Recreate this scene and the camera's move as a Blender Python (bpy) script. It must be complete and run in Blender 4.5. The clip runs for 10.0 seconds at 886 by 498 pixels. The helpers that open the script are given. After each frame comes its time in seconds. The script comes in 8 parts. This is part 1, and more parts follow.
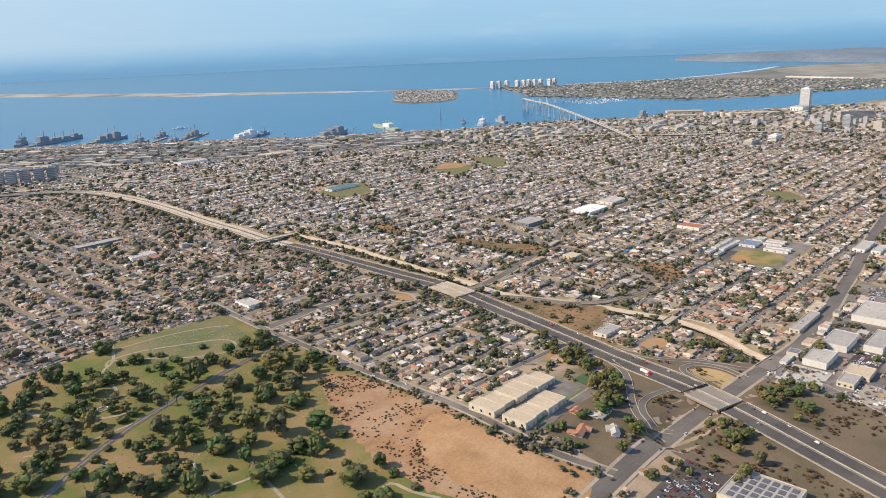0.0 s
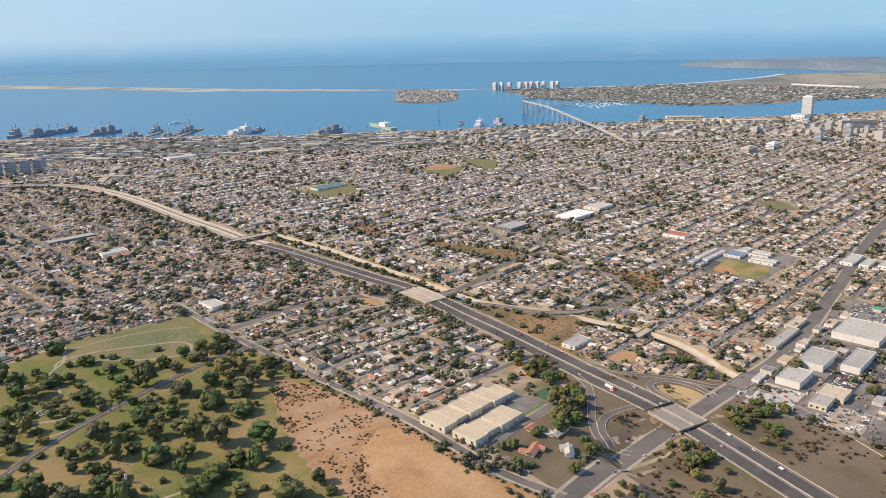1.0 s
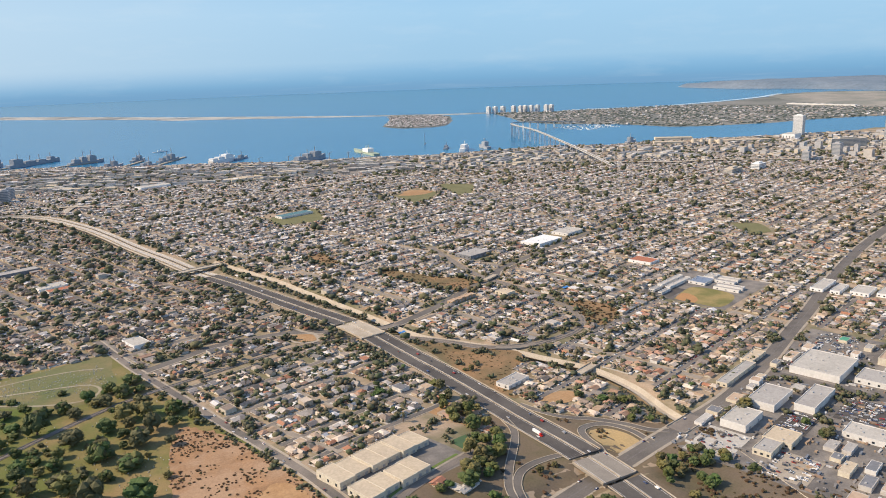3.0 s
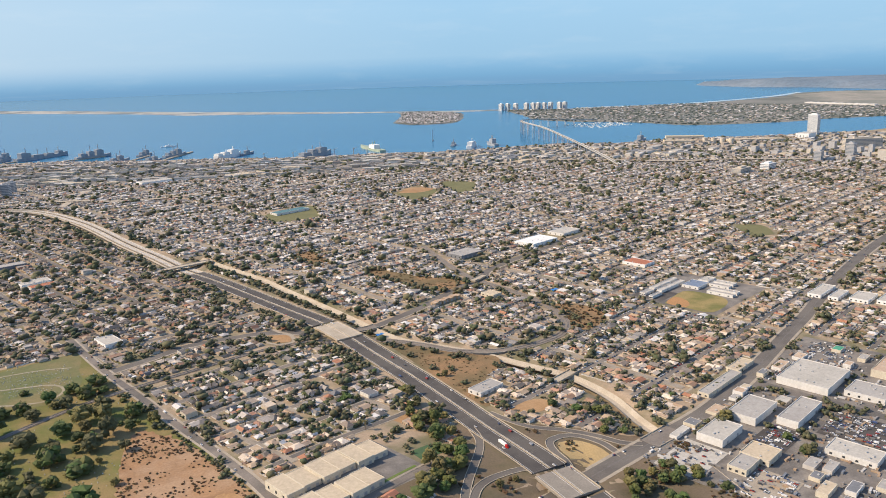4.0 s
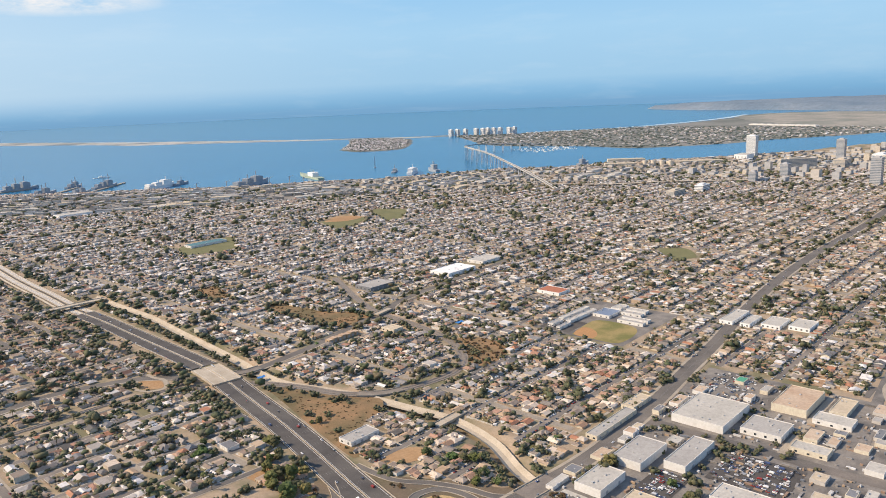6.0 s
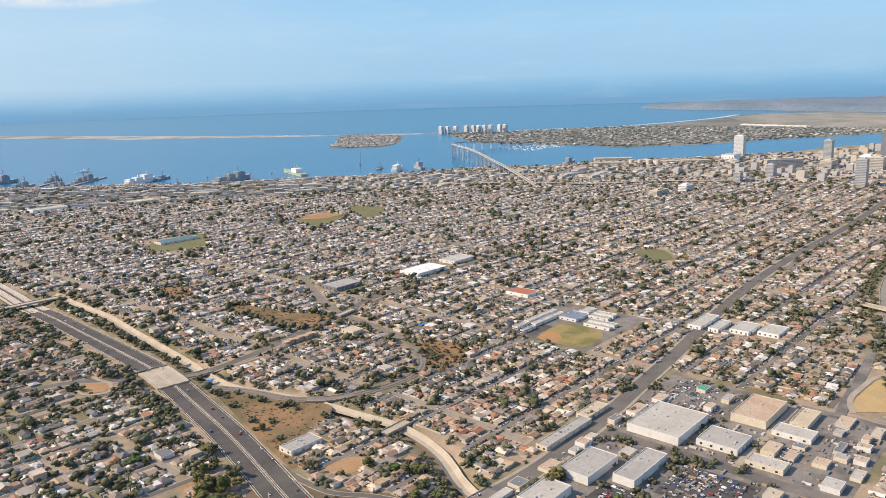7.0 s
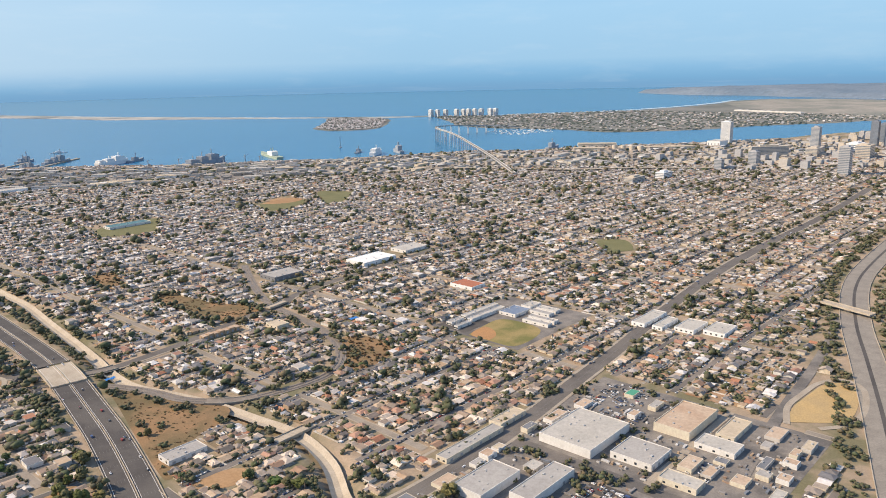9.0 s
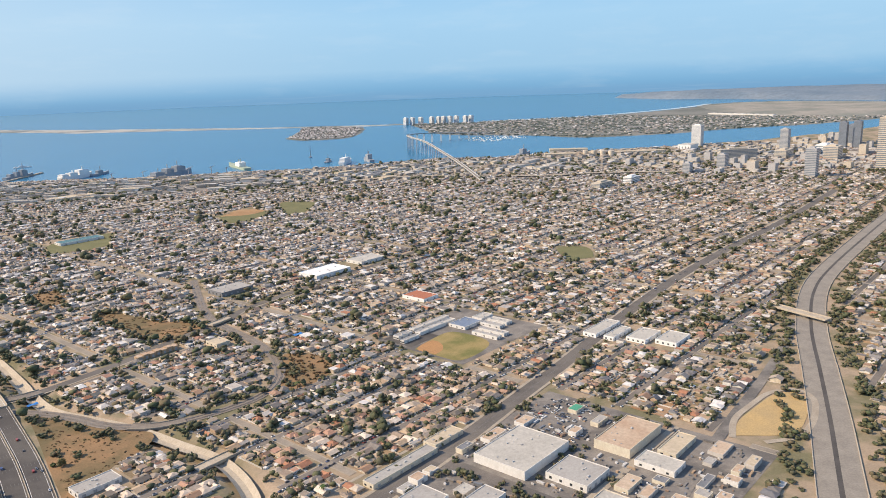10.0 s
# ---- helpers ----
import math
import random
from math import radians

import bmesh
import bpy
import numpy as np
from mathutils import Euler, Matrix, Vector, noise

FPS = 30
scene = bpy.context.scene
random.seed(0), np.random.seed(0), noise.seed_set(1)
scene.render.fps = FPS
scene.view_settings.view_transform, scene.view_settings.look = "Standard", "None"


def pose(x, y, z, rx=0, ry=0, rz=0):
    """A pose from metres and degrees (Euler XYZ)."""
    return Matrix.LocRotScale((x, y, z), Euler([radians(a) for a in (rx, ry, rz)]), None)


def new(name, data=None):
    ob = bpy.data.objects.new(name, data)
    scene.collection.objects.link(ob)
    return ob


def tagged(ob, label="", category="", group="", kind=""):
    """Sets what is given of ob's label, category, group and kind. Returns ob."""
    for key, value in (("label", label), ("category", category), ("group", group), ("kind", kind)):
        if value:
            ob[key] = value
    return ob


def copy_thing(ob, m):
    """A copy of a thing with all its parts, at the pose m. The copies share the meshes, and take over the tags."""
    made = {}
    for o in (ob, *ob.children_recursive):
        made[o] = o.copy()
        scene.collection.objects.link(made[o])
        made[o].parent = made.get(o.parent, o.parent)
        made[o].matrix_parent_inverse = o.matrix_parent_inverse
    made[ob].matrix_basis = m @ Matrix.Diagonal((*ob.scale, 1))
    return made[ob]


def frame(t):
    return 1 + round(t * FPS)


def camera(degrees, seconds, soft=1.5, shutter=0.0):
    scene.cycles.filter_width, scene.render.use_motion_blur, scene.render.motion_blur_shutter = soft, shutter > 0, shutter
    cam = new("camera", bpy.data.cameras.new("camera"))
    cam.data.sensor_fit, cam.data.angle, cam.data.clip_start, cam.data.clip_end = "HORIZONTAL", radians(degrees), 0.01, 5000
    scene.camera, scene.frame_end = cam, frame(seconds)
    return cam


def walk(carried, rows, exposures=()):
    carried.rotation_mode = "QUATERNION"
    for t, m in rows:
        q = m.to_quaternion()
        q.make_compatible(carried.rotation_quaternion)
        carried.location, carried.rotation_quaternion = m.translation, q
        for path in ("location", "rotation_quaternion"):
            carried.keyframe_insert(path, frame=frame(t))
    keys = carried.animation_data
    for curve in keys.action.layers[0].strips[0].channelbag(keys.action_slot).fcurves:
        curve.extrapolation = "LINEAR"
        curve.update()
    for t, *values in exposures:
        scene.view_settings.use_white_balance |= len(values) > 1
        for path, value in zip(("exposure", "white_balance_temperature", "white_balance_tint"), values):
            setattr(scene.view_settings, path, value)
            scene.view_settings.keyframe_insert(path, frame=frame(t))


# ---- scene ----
from mathutils import geometry

cam = camera(60.8, 10.0, soft=0.95)
METRES, EYE, TILT, LEAN, TURN = 175.47, 108.0, 0.0, 0.0, -33.8
ROWS = [
    (0.0, 0.0, 0.0, 0.0, -0.6, -15.4, 2.18),
    (0.5, 0.0399, 0.0266, -0.0071, -0.41, -15.52, 1.14),
    (1.0, 0.0818, 0.057, -0.0082, 0.09, -15.34, 1.03),
    (1.5, 0.1208, 0.0838, -0.0139, -0.3, -14.61, 1.72),
    (2.0, 0.1638, 0.1126, -0.0169, 0.11, -14.08, 1.44),
    (2.5, 0.201, 0.1375, -0.0218, 0.2, -13.83, 2.28),
    (3.0, 0.2417, 0.165, -0.0261, 0.45, -13.48, 1.93),
    (3.2, 0.2581, 0.1758, -0.0275, 0.64, -13.47, 1.85),
    (4.3, 0.3484, 0.2355, -0.0355, 2.1, -14.05, 1.5),
    (4.5, 0.3648, 0.2463, -0.0369, 1.54, -15.18, 0.95),
    (5.0, 0.4068, 0.2764, -0.0418, -0.69, -12.46, 1.64),
    (5.5, 0.4473, 0.3026, -0.0464, -0.81, -11.68, 2.36),
    (6.8, 0.5491, 0.3678, -0.0549, -1.4, -12.06, 1.82),
    (7.0, 0.5648, 0.3778, -0.0562, -1.25, -12.02, 1.65),
    (7.5, 0.6057, 0.4034, -0.0597, -1.52, -12.6, 1.85),
    (8.0, 0.6429, 0.4269, -0.0619, -1.66, -12.89, 1.69),
    (8.5, 0.682, 0.4516, -0.065, -2.0, -13.07, 1.35),
    (9.0, 0.7219, 0.4784, -0.0673, -1.08, -13.24, 1.16),
    (9.5, 0.7635, 0.5005, -0.0743, -1.8, -13.79, 2.86),
    (10.0, 0.8071, 0.5283, -0.0735, -2.49, -12.71, 1.96),
]
walk(cam, [(t, pose(0, 0, EYE, TILT, LEAN, TURN) @ pose(METRES * x, METRES * y, METRES * z, 90 + pitch, roll, yaw)) for t, x, y, z, yaw, pitch, roll in ROWS], [(0.0, 0.66, 7280, 13), (10.0, 0.71, 7280, 13)])

# ---- light: clear morning sun from the south-east, blue sky ----
SUN_TO = Vector((-0.66, 0.46, 0.60)).normalized()
world = bpy.data.worlds.new("sky")
scene.world = world
world.use_nodes = True
wt = world.node_tree
sky = wt.nodes.new("ShaderNodeTexSky")
sky.sky_type = "NISHITA"
sky.sun_disc = False
sky.sun_elevation = math.asin(SUN_TO.z)
sky.sun_rotation = math.atan2(SUN_TO.x, SUN_TO.y)
sky.air_density, sky.dust_density, sky.ozone_density = 1.0, 0.2, 3.0
wt.links.new(sky.outputs["Color"], wt.nodes["Background"].inputs["Color"])
wt.nodes["Background"].inputs["Strength"].default_value = 0.15
sun_data = bpy.data.lights.new("sun", "SUN")
sun_data.energy, sun_data.angle, sun_data.color = 3.45, radians(0.5), (1.0, 0.86, 0.67)
sun = new("sun", sun_data)
sun.rotation_euler = SUN_TO.to_track_quat("Z", "Y").to_euler()

# ---- plan: all sizes and the flight in one quarter scale (1 unit is 4 m), so that 16 km of view fit; +x west, +y south ----
GA = radians(13.0)
GC, GS = math.cos(GA), math.sin(GA)


def xy(u, v):
    """Street-grid coordinates to world."""
    return u * GC - v * GS, u * GS + v * GC


def uv(x, y):
    return x * GC + y * GS, -x * GS + y * GC


rng = np.random.default_rng(7)


def curve(points, step=3.0):
    """A smooth line through the points (Catmull-Rom), as an array of about even steps."""
    p = np.array(points, float)
    q = np.vstack([2 * p[0] - p[1], p, 2 * p[-1] - p[-2]])
    out = []
    for i in range(1, len(q) - 2):
        n = max(1, int(np.linalg.norm(q[i + 1] - q[i]) / step))
        for t in np.arange(n) / n:
            a, b, c, d = q[i - 1 : i + 3]
            out.append(0.5 * (2 * b + (c - a) * t + (2 * a - 5 * b + 4 * c - d) * t * t + (3 * b - a - 3 * c + d) * t**3))
    return np.array(out + [p[-1]])


def away(x, y, line):
    """Distance of points to a polyline."""
    x, y = np.asarray(x, float), np.asarray(y, float)
    best = np.full(x.shape, 1e9)
    for (ax, ay), (bx, by) in zip(line[:-1], line[1:]):
        dx, dy = bx - ax, by - ay
        k = np.clip(((x - ax) * dx + (y - ay) * dy) / (dx * dx + dy * dy + 1e-9), 0, 1)
        best = np.minimum(best, np.hypot(x - ax - k * dx, y - ay - k * dy))
    return best


def inside(x, y, poly):
    x, y = np.asarray(x, float), np.asarray(y, float)
    hit = np.zeros(x.shape, bool)
    for (ax, ay), (bx, by) in zip(poly, poly[1:] + poly[:1]):
        with np.errstate(divide="ignore", invalid="ignore"):
            cut = (ay > y) != (by > y)
            hit ^= cut & (x < (bx - ax) * (y - ay) / (by - ay + 1e-12) + ax)
    return hit


FREEWAY = curve([(-900, 900), (-300, 790), (-60, 730), (40, 702), (97, 664), (124, 589), (140, 491), (154, 417), (167, 348), (178, 287), (183, 226), (183.5, 192), (182.5, 165), (181, 137), (176.5, 86), (168, 30), (150, -80), (120, -300)], 4)
AVENUE = curve([(60, 97), (95, 107), (122, 114), (146, 120), (178, 126), (209, 131), (240, 135.5), (274, 145.5), (317, 161), (343, 170), (395, 190), (461, 212.5), (530, 231), (620, 252), (760, 290)], 4)
RAIL = curve([(283, 372), (276, 345), (270.5, 322), (267, 297), (269.5, 267), (269.5, 246), (264, 226), (253.5, 213.5), (239.5, 209.5), (222, 210.5), (209, 220), (201, 234), (192, 246), (178, 258), (150, 264), (120, 259), (91, 253), (70, 244), (48, 232), (28, 218.5), (8, 198), (-20, 160), (-50, 100)], 3)
CANAL = curve([(168, 425), (175, 392), (181.3, 364), (185.6, 329), (189.8, 298), (192.6, 274), (193.5, 262), (197, 243), (206, 227), (214, 212), (220, 196), (226, 179), (226, 160), (221, 142), (219, 128), (214, 108), (200, 60)], 3)
PARK_ROAD = curve([(90, 322), (93, 300), (96.5, 278), (100.5, 258), (104.5, 238), (108.8, 215), (112.2, 197), (115, 175), (119, 137), (127, 116)], 3)
CROSS_ROAD = curve([(97.5, 275), (112, 280), (131, 286), (158, 281), (178, 266), (192, 262), (213, 268.5), (228, 275), (252, 287), (271, 294), (286, 306), (342, 326), (420, 352)], 3)
RIGHT_FREEWAY = curve([(240, 10), (300, 52), (367, 92.5), (397, 111), (436, 135), (483, 159), (531, 175.5), (632, 202), (720, 225), (900, 280)], 4)


def bump(x, y, cx, cy, s):
    return np.exp(-((x - cx) ** 2 + (y - cy) ** 2) / (2 * s * s))


SHORE = [(-6000, 1500), (-700, 1330), (-300, 1200), (72, 1090), (145, 1062), (225, 992), (320, 934), (397, 868), (480, 842), (541, 800), (633, 780), (719, 762), (767, 715), (859, 694), (960, 640), (1101, 590), (1300, 560), (1700, 560), (6000, 700)]


def fade(d, a, b):
    k = np.clip((b - d) / (b - a), 0, 1)
    return k * k * (3 - 2 * k)


def free_z(y):
    """Height of the freeway along its way: on bridges over the avenue and the cross road, in a cutting further south."""
    y = np.asarray(y, float)
    return 1.9 * np.exp(-(((y - 127) / 32) ** 2)) + 1.4 * np.exp(-(((y - 264) / 26) ** 2)) - 1.3 * np.exp(-(((y - 412) / 26) ** 2))


NEAR_FREEWAY = FREEWAY[(FREEWAY[:, 1] > 10) & (FREEWAY[:, 1] < 520)]
NEAR_CROSS = CROSS_ROAD[(CROSS_ROAD[:, 0] > 150) & (CROSS_ROAD[:, 0] < 215)]
NEAR_RAIL = RAIL[(RAIL[:, 0] > 150) & (RAIL[:, 0] < 210)]


def land(x, y):
    """Ground height without the channel: level, with one hill, banks, the freeway's banks, and the fall to the bay."""
    x, y = np.asarray(x, float), np.asarray(y, float)
    z = 4.0 * bump(x, y, 128, 152, 28) + 0.25 * np.sin(x / 37.0) * np.sin(y / 43.0 + 1)
    near = (x > 100) & (x < 240) & (y > 40) & (y < 480)
    if near.any():
        xn, yn, zn = x[near], y[near], z[near]
        k = fade(away(xn, yn, NEAR_FREEWAY), 6.5, 14)
        zn = zn * (1 - k) + free_z(yn) * k
        for line in (AVENUE[(AVENUE[:, 0] > 110) & (AVENUE[:, 0] < 250)], NEAR_CROSS, NEAR_RAIL):
            zn = zn * (1 - fade(away(xn, yn, line), 3.6, 8) * (np.abs(xn - 182) < 34))
        z = np.array(z)
        z[near] = zn
    sy = np.interp(x, [p[0] for p in SHORE], [p[1] for p in SHORE])
    return np.where(y > sy - 6, z * 0 - np.clip((y - sy + 6) * 0.5, 0, 6), z)


def height(x, y):
    """Ground height, with the concrete channel cut into it."""
    x, y = np.asarray(x, float), np.asarray(y, float)
    z = land(x, y)
    near = (x > 150) & (x < 240) & (y > 40) & (y < 440)
    if near.any():
        dc = away(x[near], y[near], CANAL)
        z = np.array(z)
        z[near] = z[near] * (1 - fade(dc, 3.5, 7)) - 1.7 * fade(dc, 1.5, 4.6)
    return z


# ---- mesh helpers ----
def mesh_of(name, verts, faces, mats=(), index=None, smooth=False):
    """A mesh from an (n, 3) array and a list of (m, k) index arrays."""
    me = bpy.data.meshes.new(name)
    verts = np.asarray(verts, np.float32)
    loops = np.concatenate([np.asarray(f).ravel() for f in faces]).astype(np.int32)
    sizes = np.concatenate([np.full(len(f), np.asarray(f).shape[1]) for f in faces]).astype(np.int32)
    me.vertices.add(len(verts))
    me.vertices.foreach_set("co", verts.ravel())
    me.loops.add(len(loops))
    me.loops.foreach_set("vertex_index", loops)
    me.polygons.add(len(sizes))
    me.polygons.foreach_set("loop_start", np.concatenate([[0], np.cumsum(sizes)[:-1]]).astype(np.int32))
    if index is not None:
        me.polygons.foreach_set("material_index", np.asarray(index, np.int32))
    me.polygons.foreach_set("use_smooth", np.full(len(sizes), smooth))
    for m in mats:
        me.materials.append(m)
    me.update(calc_edges=True)
    me.validate()
    return me


class Pile:
    """Gathers many copies of small shapes into one mesh."""

    def __init__(self):
        self.v, self.q, self.t, self.qi, self.ti, self.n = [], [], [], [], [], 0

    def add(self, verts, quads=(), tris=(), qm=0, tm=0):
        verts = np.asarray(verts, float)
        self.v.append(verts)
        if len(quads):
            self.q.append(np.asarray(quads) + self.n)
            self.qi.append(np.broadcast_to(qm, len(quads)))
        if len(tris):
            self.t.append(np.asarray(tris) + self.n)
            self.ti.append(np.broadcast_to(tm, len(tris)))
        self.n += len(verts)

    def many(self, shape, scale, turn, place):
        """Copies of a shape (verts, quads, tris, qm, tm), scaled (n, 3), turned (n,) about z and placed (n, 3)."""
        v, quads, tris, qm, tm = shape
        n, k = len(place), len(v)
        if not n:
            return
        p = v[None] * np.asarray(scale)[:, None, :]
        c, s = np.cos(turn)[:, None], np.sin(turn)[:, None]
        p = np.stack([p[..., 0] * c - p[..., 1] * s, p[..., 0] * s + p[..., 1] * c, p[..., 2]], -1) + np.asarray(place)[:, None, :]
        off = (np.arange(n) * k)[:, None, None]
        self.add(p.reshape(-1, 3), (np.asarray(quads)[None] + off).reshape(-1, 4) if len(quads) else (), (np.asarray(tris)[None] + off).reshape(-1, 3) if len(tris) else (), np.tile(np.broadcast_to(qm, len(quads)), n), np.tile(np.broadcast_to(tm, len(tris)), n))

    def mesh(self, name, mats, smooth=False):
        f, i = [], []
        if self.q:
            f.append(np.concatenate(self.q))
            i.append(np.concatenate(self.qi))
        if self.t:
            f.append(np.concatenate(self.t))
            i.append(np.concatenate(self.ti))
        return mesh_of(name, np.concatenate(self.v), f, mats, np.concatenate(i), smooth)


def part(name, me, parent, label="", at=None):
    ob = new(name, me)
    ob.parent = parent
    if at is not None:
        ob.matrix_basis = at
    return tagged(ob, label) if label else ob


BOX_Q = [(0, 3, 2, 1), (4, 5, 6, 7), (0, 1, 5, 4), (1, 2, 6, 5), (2, 3, 7, 6), (3, 0, 4, 7)]


def box_v(x0, y0, z0, x1, y1, z1):
    return np.array([(x0, y0, z0), (x1, y0, z0), (x1, y1, z0), (x0, y1, z0), (x0, y0, z1), (x1, y0, z1), (x1, y1, z1), (x0, y1, z1)], float)


def ribbon(line, left, right, lift, drop=0.0):
    """A strip along a line, from -left to right of it, that lies on the ground (or at a given array of heights)."""
    p = np.asarray(line, float)
    d = np.gradient(p, axis=0)
    d /= np.linalg.norm(d, axis=1)[:, None] + 1e-9
    n = np.stack([d[:, 1], -d[:, 0]], 1)
    a, b = p - n * left, p + n * right
    za = lift if isinstance(lift, np.ndarray) else land(*a.T) + lift
    zb = lift if isinstance(lift, np.ndarray) else land(*b.T) + lift
    v = np.concatenate([np.c_[a, za], np.c_[b, zb]])
    k = len(p)
    i = np.arange(k - 1)
    return v, np.stack([i, i + k, i + k + 1, i + 1], 1)


# ---- materials ----
def shader(name, rough=0.8, metal=0.0, spec=0.3):
    m = bpy.data.materials.new(name)
    m.use_nodes = True
    b = m.node_tree.nodes["Principled BSDF"]
    b.inputs["Roughness"].default_value, b.inputs["Metallic"].default_value = rough, metal
    b.inputs["Specular IOR Level"].default_value = spec
    return m, m.node_tree, b


def noise_fac(nt, scale, detail=4.0, rough=0.6, lo=0.35, hi=0.65, stretch=None):
    co = nt.nodes.new("ShaderNodeNewGeometry")
    tex = nt.nodes.new("ShaderNodeTexNoise")
    tex.inputs["Scale"].default_value, tex.inputs["Detail"].default_value, tex.inputs["Roughness"].default_value = scale, detail, rough
    if stretch:
        mp = nt.nodes.new("ShaderNodeMapping")
        mp.inputs["Scale"].default_value = stretch
        mp.inputs["Rotation"].default_value = (0, 0, -GA)
        nt.links.new(co.outputs["Position"], mp.inputs["Vector"])
        nt.links.new(mp.outputs["Vector"], tex.inputs["Vector"])
    else:
        nt.links.new(co.outputs["Position"], tex.inputs["Vector"])
    r = nt.nodes.new("ShaderNodeMapRange")
    r.inputs["From Min"].default_value, r.inputs["From Max"].default_value = lo, hi
    nt.links.new(tex.outputs["Fac"], r.inputs["Value"])
    return r.outputs["Result"], tex.outputs["Fac"]


def mix(nt, fac, a, b, kind="MIX"):
    m = nt.nodes.new("ShaderNodeMix")
    m.data_type, m.blend_type = "RGBA", kind
    for s, x in ((m.inputs["Factor"], fac), (m.inputs["A"], a), (m.inputs["B"], b)):
        if isinstance(x, (tuple, list)):
            s.default_value = (*x, 1.0)
        elif isinstance(x, (int, float)):
            s.default_value = x
        else:
            nt.links.new(x, s)
    return m.outputs["Result"]


def relief(nt, b, fac, strength, dist):
    n = nt.nodes.new("ShaderNodeBump")
    n.inputs["Strength"].default_value, n.inputs["Distance"].default_value = strength, dist
    nt.links.new(fac, n.inputs["Height"])
    nt.links.new(n.outputs["Normal"], b.inputs["Normal"])


def surface(name, one, two, big=0.15, fine=3.0, rough=0.85, three=None, third=0.03, bumps=0.3, dist=0.05, spec=0.25, metal=0.0, stretch=None):
    """A plain worn surface: two colours by coarse noise, mottled by fine noise, a third colour in large patches."""
    m, nt, b = shader(name, rough, metal, spec)
    f, _ = noise_fac(nt, big, stretch=stretch)
    c = mix(nt, f, one, two)
    if three:
        g, _ = noise_fac(nt, third, 5, 0.6, 0.45, 0.6)
        c = mix(nt, g, c, three)
    g, raw = noise_fac(nt, fine, 5, 0.65, 0.3, 0.7)
    c = mix(nt, 0.28, c, mix(nt, g, (0.25, 0.25, 0.25), (0.85, 0.85, 0.85)), "OVERLAY")
    nt.links.new(c, b.inputs["Base Color"])
    relief(nt, b, raw, bumps, dist)
    return m


def choice(name, colours, rough=0.75, source="island", dirt=0.3, fine=1.2, spec=0.3, metal=0.0):
    """One of several colours for each loose piece (or each object), with dirt and grain on it."""
    m, nt, b = shader(name, rough, metal, spec)
    if source == "island":
        r = nt.nodes.new("ShaderNodeNewGeometry").outputs["Random Per Island"]
    else:
        r = nt.nodes.new("ShaderNodeObjectInfo").outputs["Random"]
    ramp = nt.nodes.new("ShaderNodeValToRGB")
    ramp.color_ramp.interpolation = "CONSTANT"
    el = ramp.color_ramp.elements
    while len(el) < len(colours):
        el.new(0.5)
    for i, c in enumerate(colours):
        el[i].position, el[i].color = i / len(colours), (*c, 1)
    nt.links.new(r, ramp.inputs["Fac"])
    f, raw = noise_fac(nt, fine, 5, 0.65, 0.35, 0.7)
    dark = mix(nt, 1.0, ramp.outputs["Color"], (0.55, 0.53, 0.50), "MULTIPLY")
    d = nt.nodes.new("ShaderNodeMath")
    d.operation = "MULTIPLY"
    nt.links.new(f, d.inputs[0])
    d.inputs[1].default_value = dirt * 2
    nt.links.new(mix(nt, d.outputs[0], ramp.outputs["Color"], dark), b.inputs["Base Color"])
    relief(nt, b, raw, 0.25, 0.04)
    return m


ROOFS = [(0.36, 0.30, 0.25), (0.22, 0.19, 0.17), (0.46, 0.39, 0.31), (0.15, 0.14, 0.13), (0.33, 0.22, 0.155), (0.54, 0.50, 0.45), (0.41, 0.315, 0.225), (0.29, 0.265, 0.245), (0.37, 0.18, 0.11), (0.45, 0.37, 0.28), (0.20, 0.195, 0.195), (0.70, 0.67, 0.63), (0.38, 0.345, 0.31), (0.36, 0.245, 0.19), (0.62, 0.56, 0.50), (0.42, 0.26, 0.20), (0.26, 0.225, 0.20), (0.30, 0.25, 0.21)]
WALLS = [(0.670, 0.598, 0.480), (0.778, 0.735, 0.650), (0.594, 0.483, 0.360), (0.713, 0.609, 0.460), (0.518, 0.493, 0.440), (0.800, 0.766, 0.700), (0.540, 0.399, 0.280), (0.626, 0.567, 0.500)]
LEAVES = [(0.072, 0.090, 0.032), (0.094, 0.108, 0.040), (0.058, 0.076, 0.030), (0.118, 0.122, 0.050), (0.080, 0.086, 0.042), (0.130, 0.112, 0.055), (0.068, 0.098, 0.034)]
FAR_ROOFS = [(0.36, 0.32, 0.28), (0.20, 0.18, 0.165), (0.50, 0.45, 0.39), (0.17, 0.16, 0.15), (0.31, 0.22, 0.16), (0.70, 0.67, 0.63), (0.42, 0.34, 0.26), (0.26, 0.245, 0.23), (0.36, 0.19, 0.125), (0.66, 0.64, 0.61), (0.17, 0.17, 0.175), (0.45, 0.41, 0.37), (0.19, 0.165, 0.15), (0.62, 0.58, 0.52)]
WALLS = [(0.88 * r, 0.88 * g, 0.88 * b) for r, g, b in WALLS]
LEAVES = [(1.05 * r + 0.030, 0.94 * g + 0.030, 0.9 * b + 0.034) for r, g, b in LEAVES]
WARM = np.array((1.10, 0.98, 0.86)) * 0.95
# cool cast on the far roof palette, standing in for distance haze
HAZE_COOL = np.array((0.99, 0.985, 1.01)) * 0.92
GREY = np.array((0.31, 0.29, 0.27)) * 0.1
ROOFS, FAR_ROOFS = [tuple(WARM * c + GREY) for c in ROOFS], [tuple(HAZE_COOL * c + GREY) for c in FAR_ROOFS]
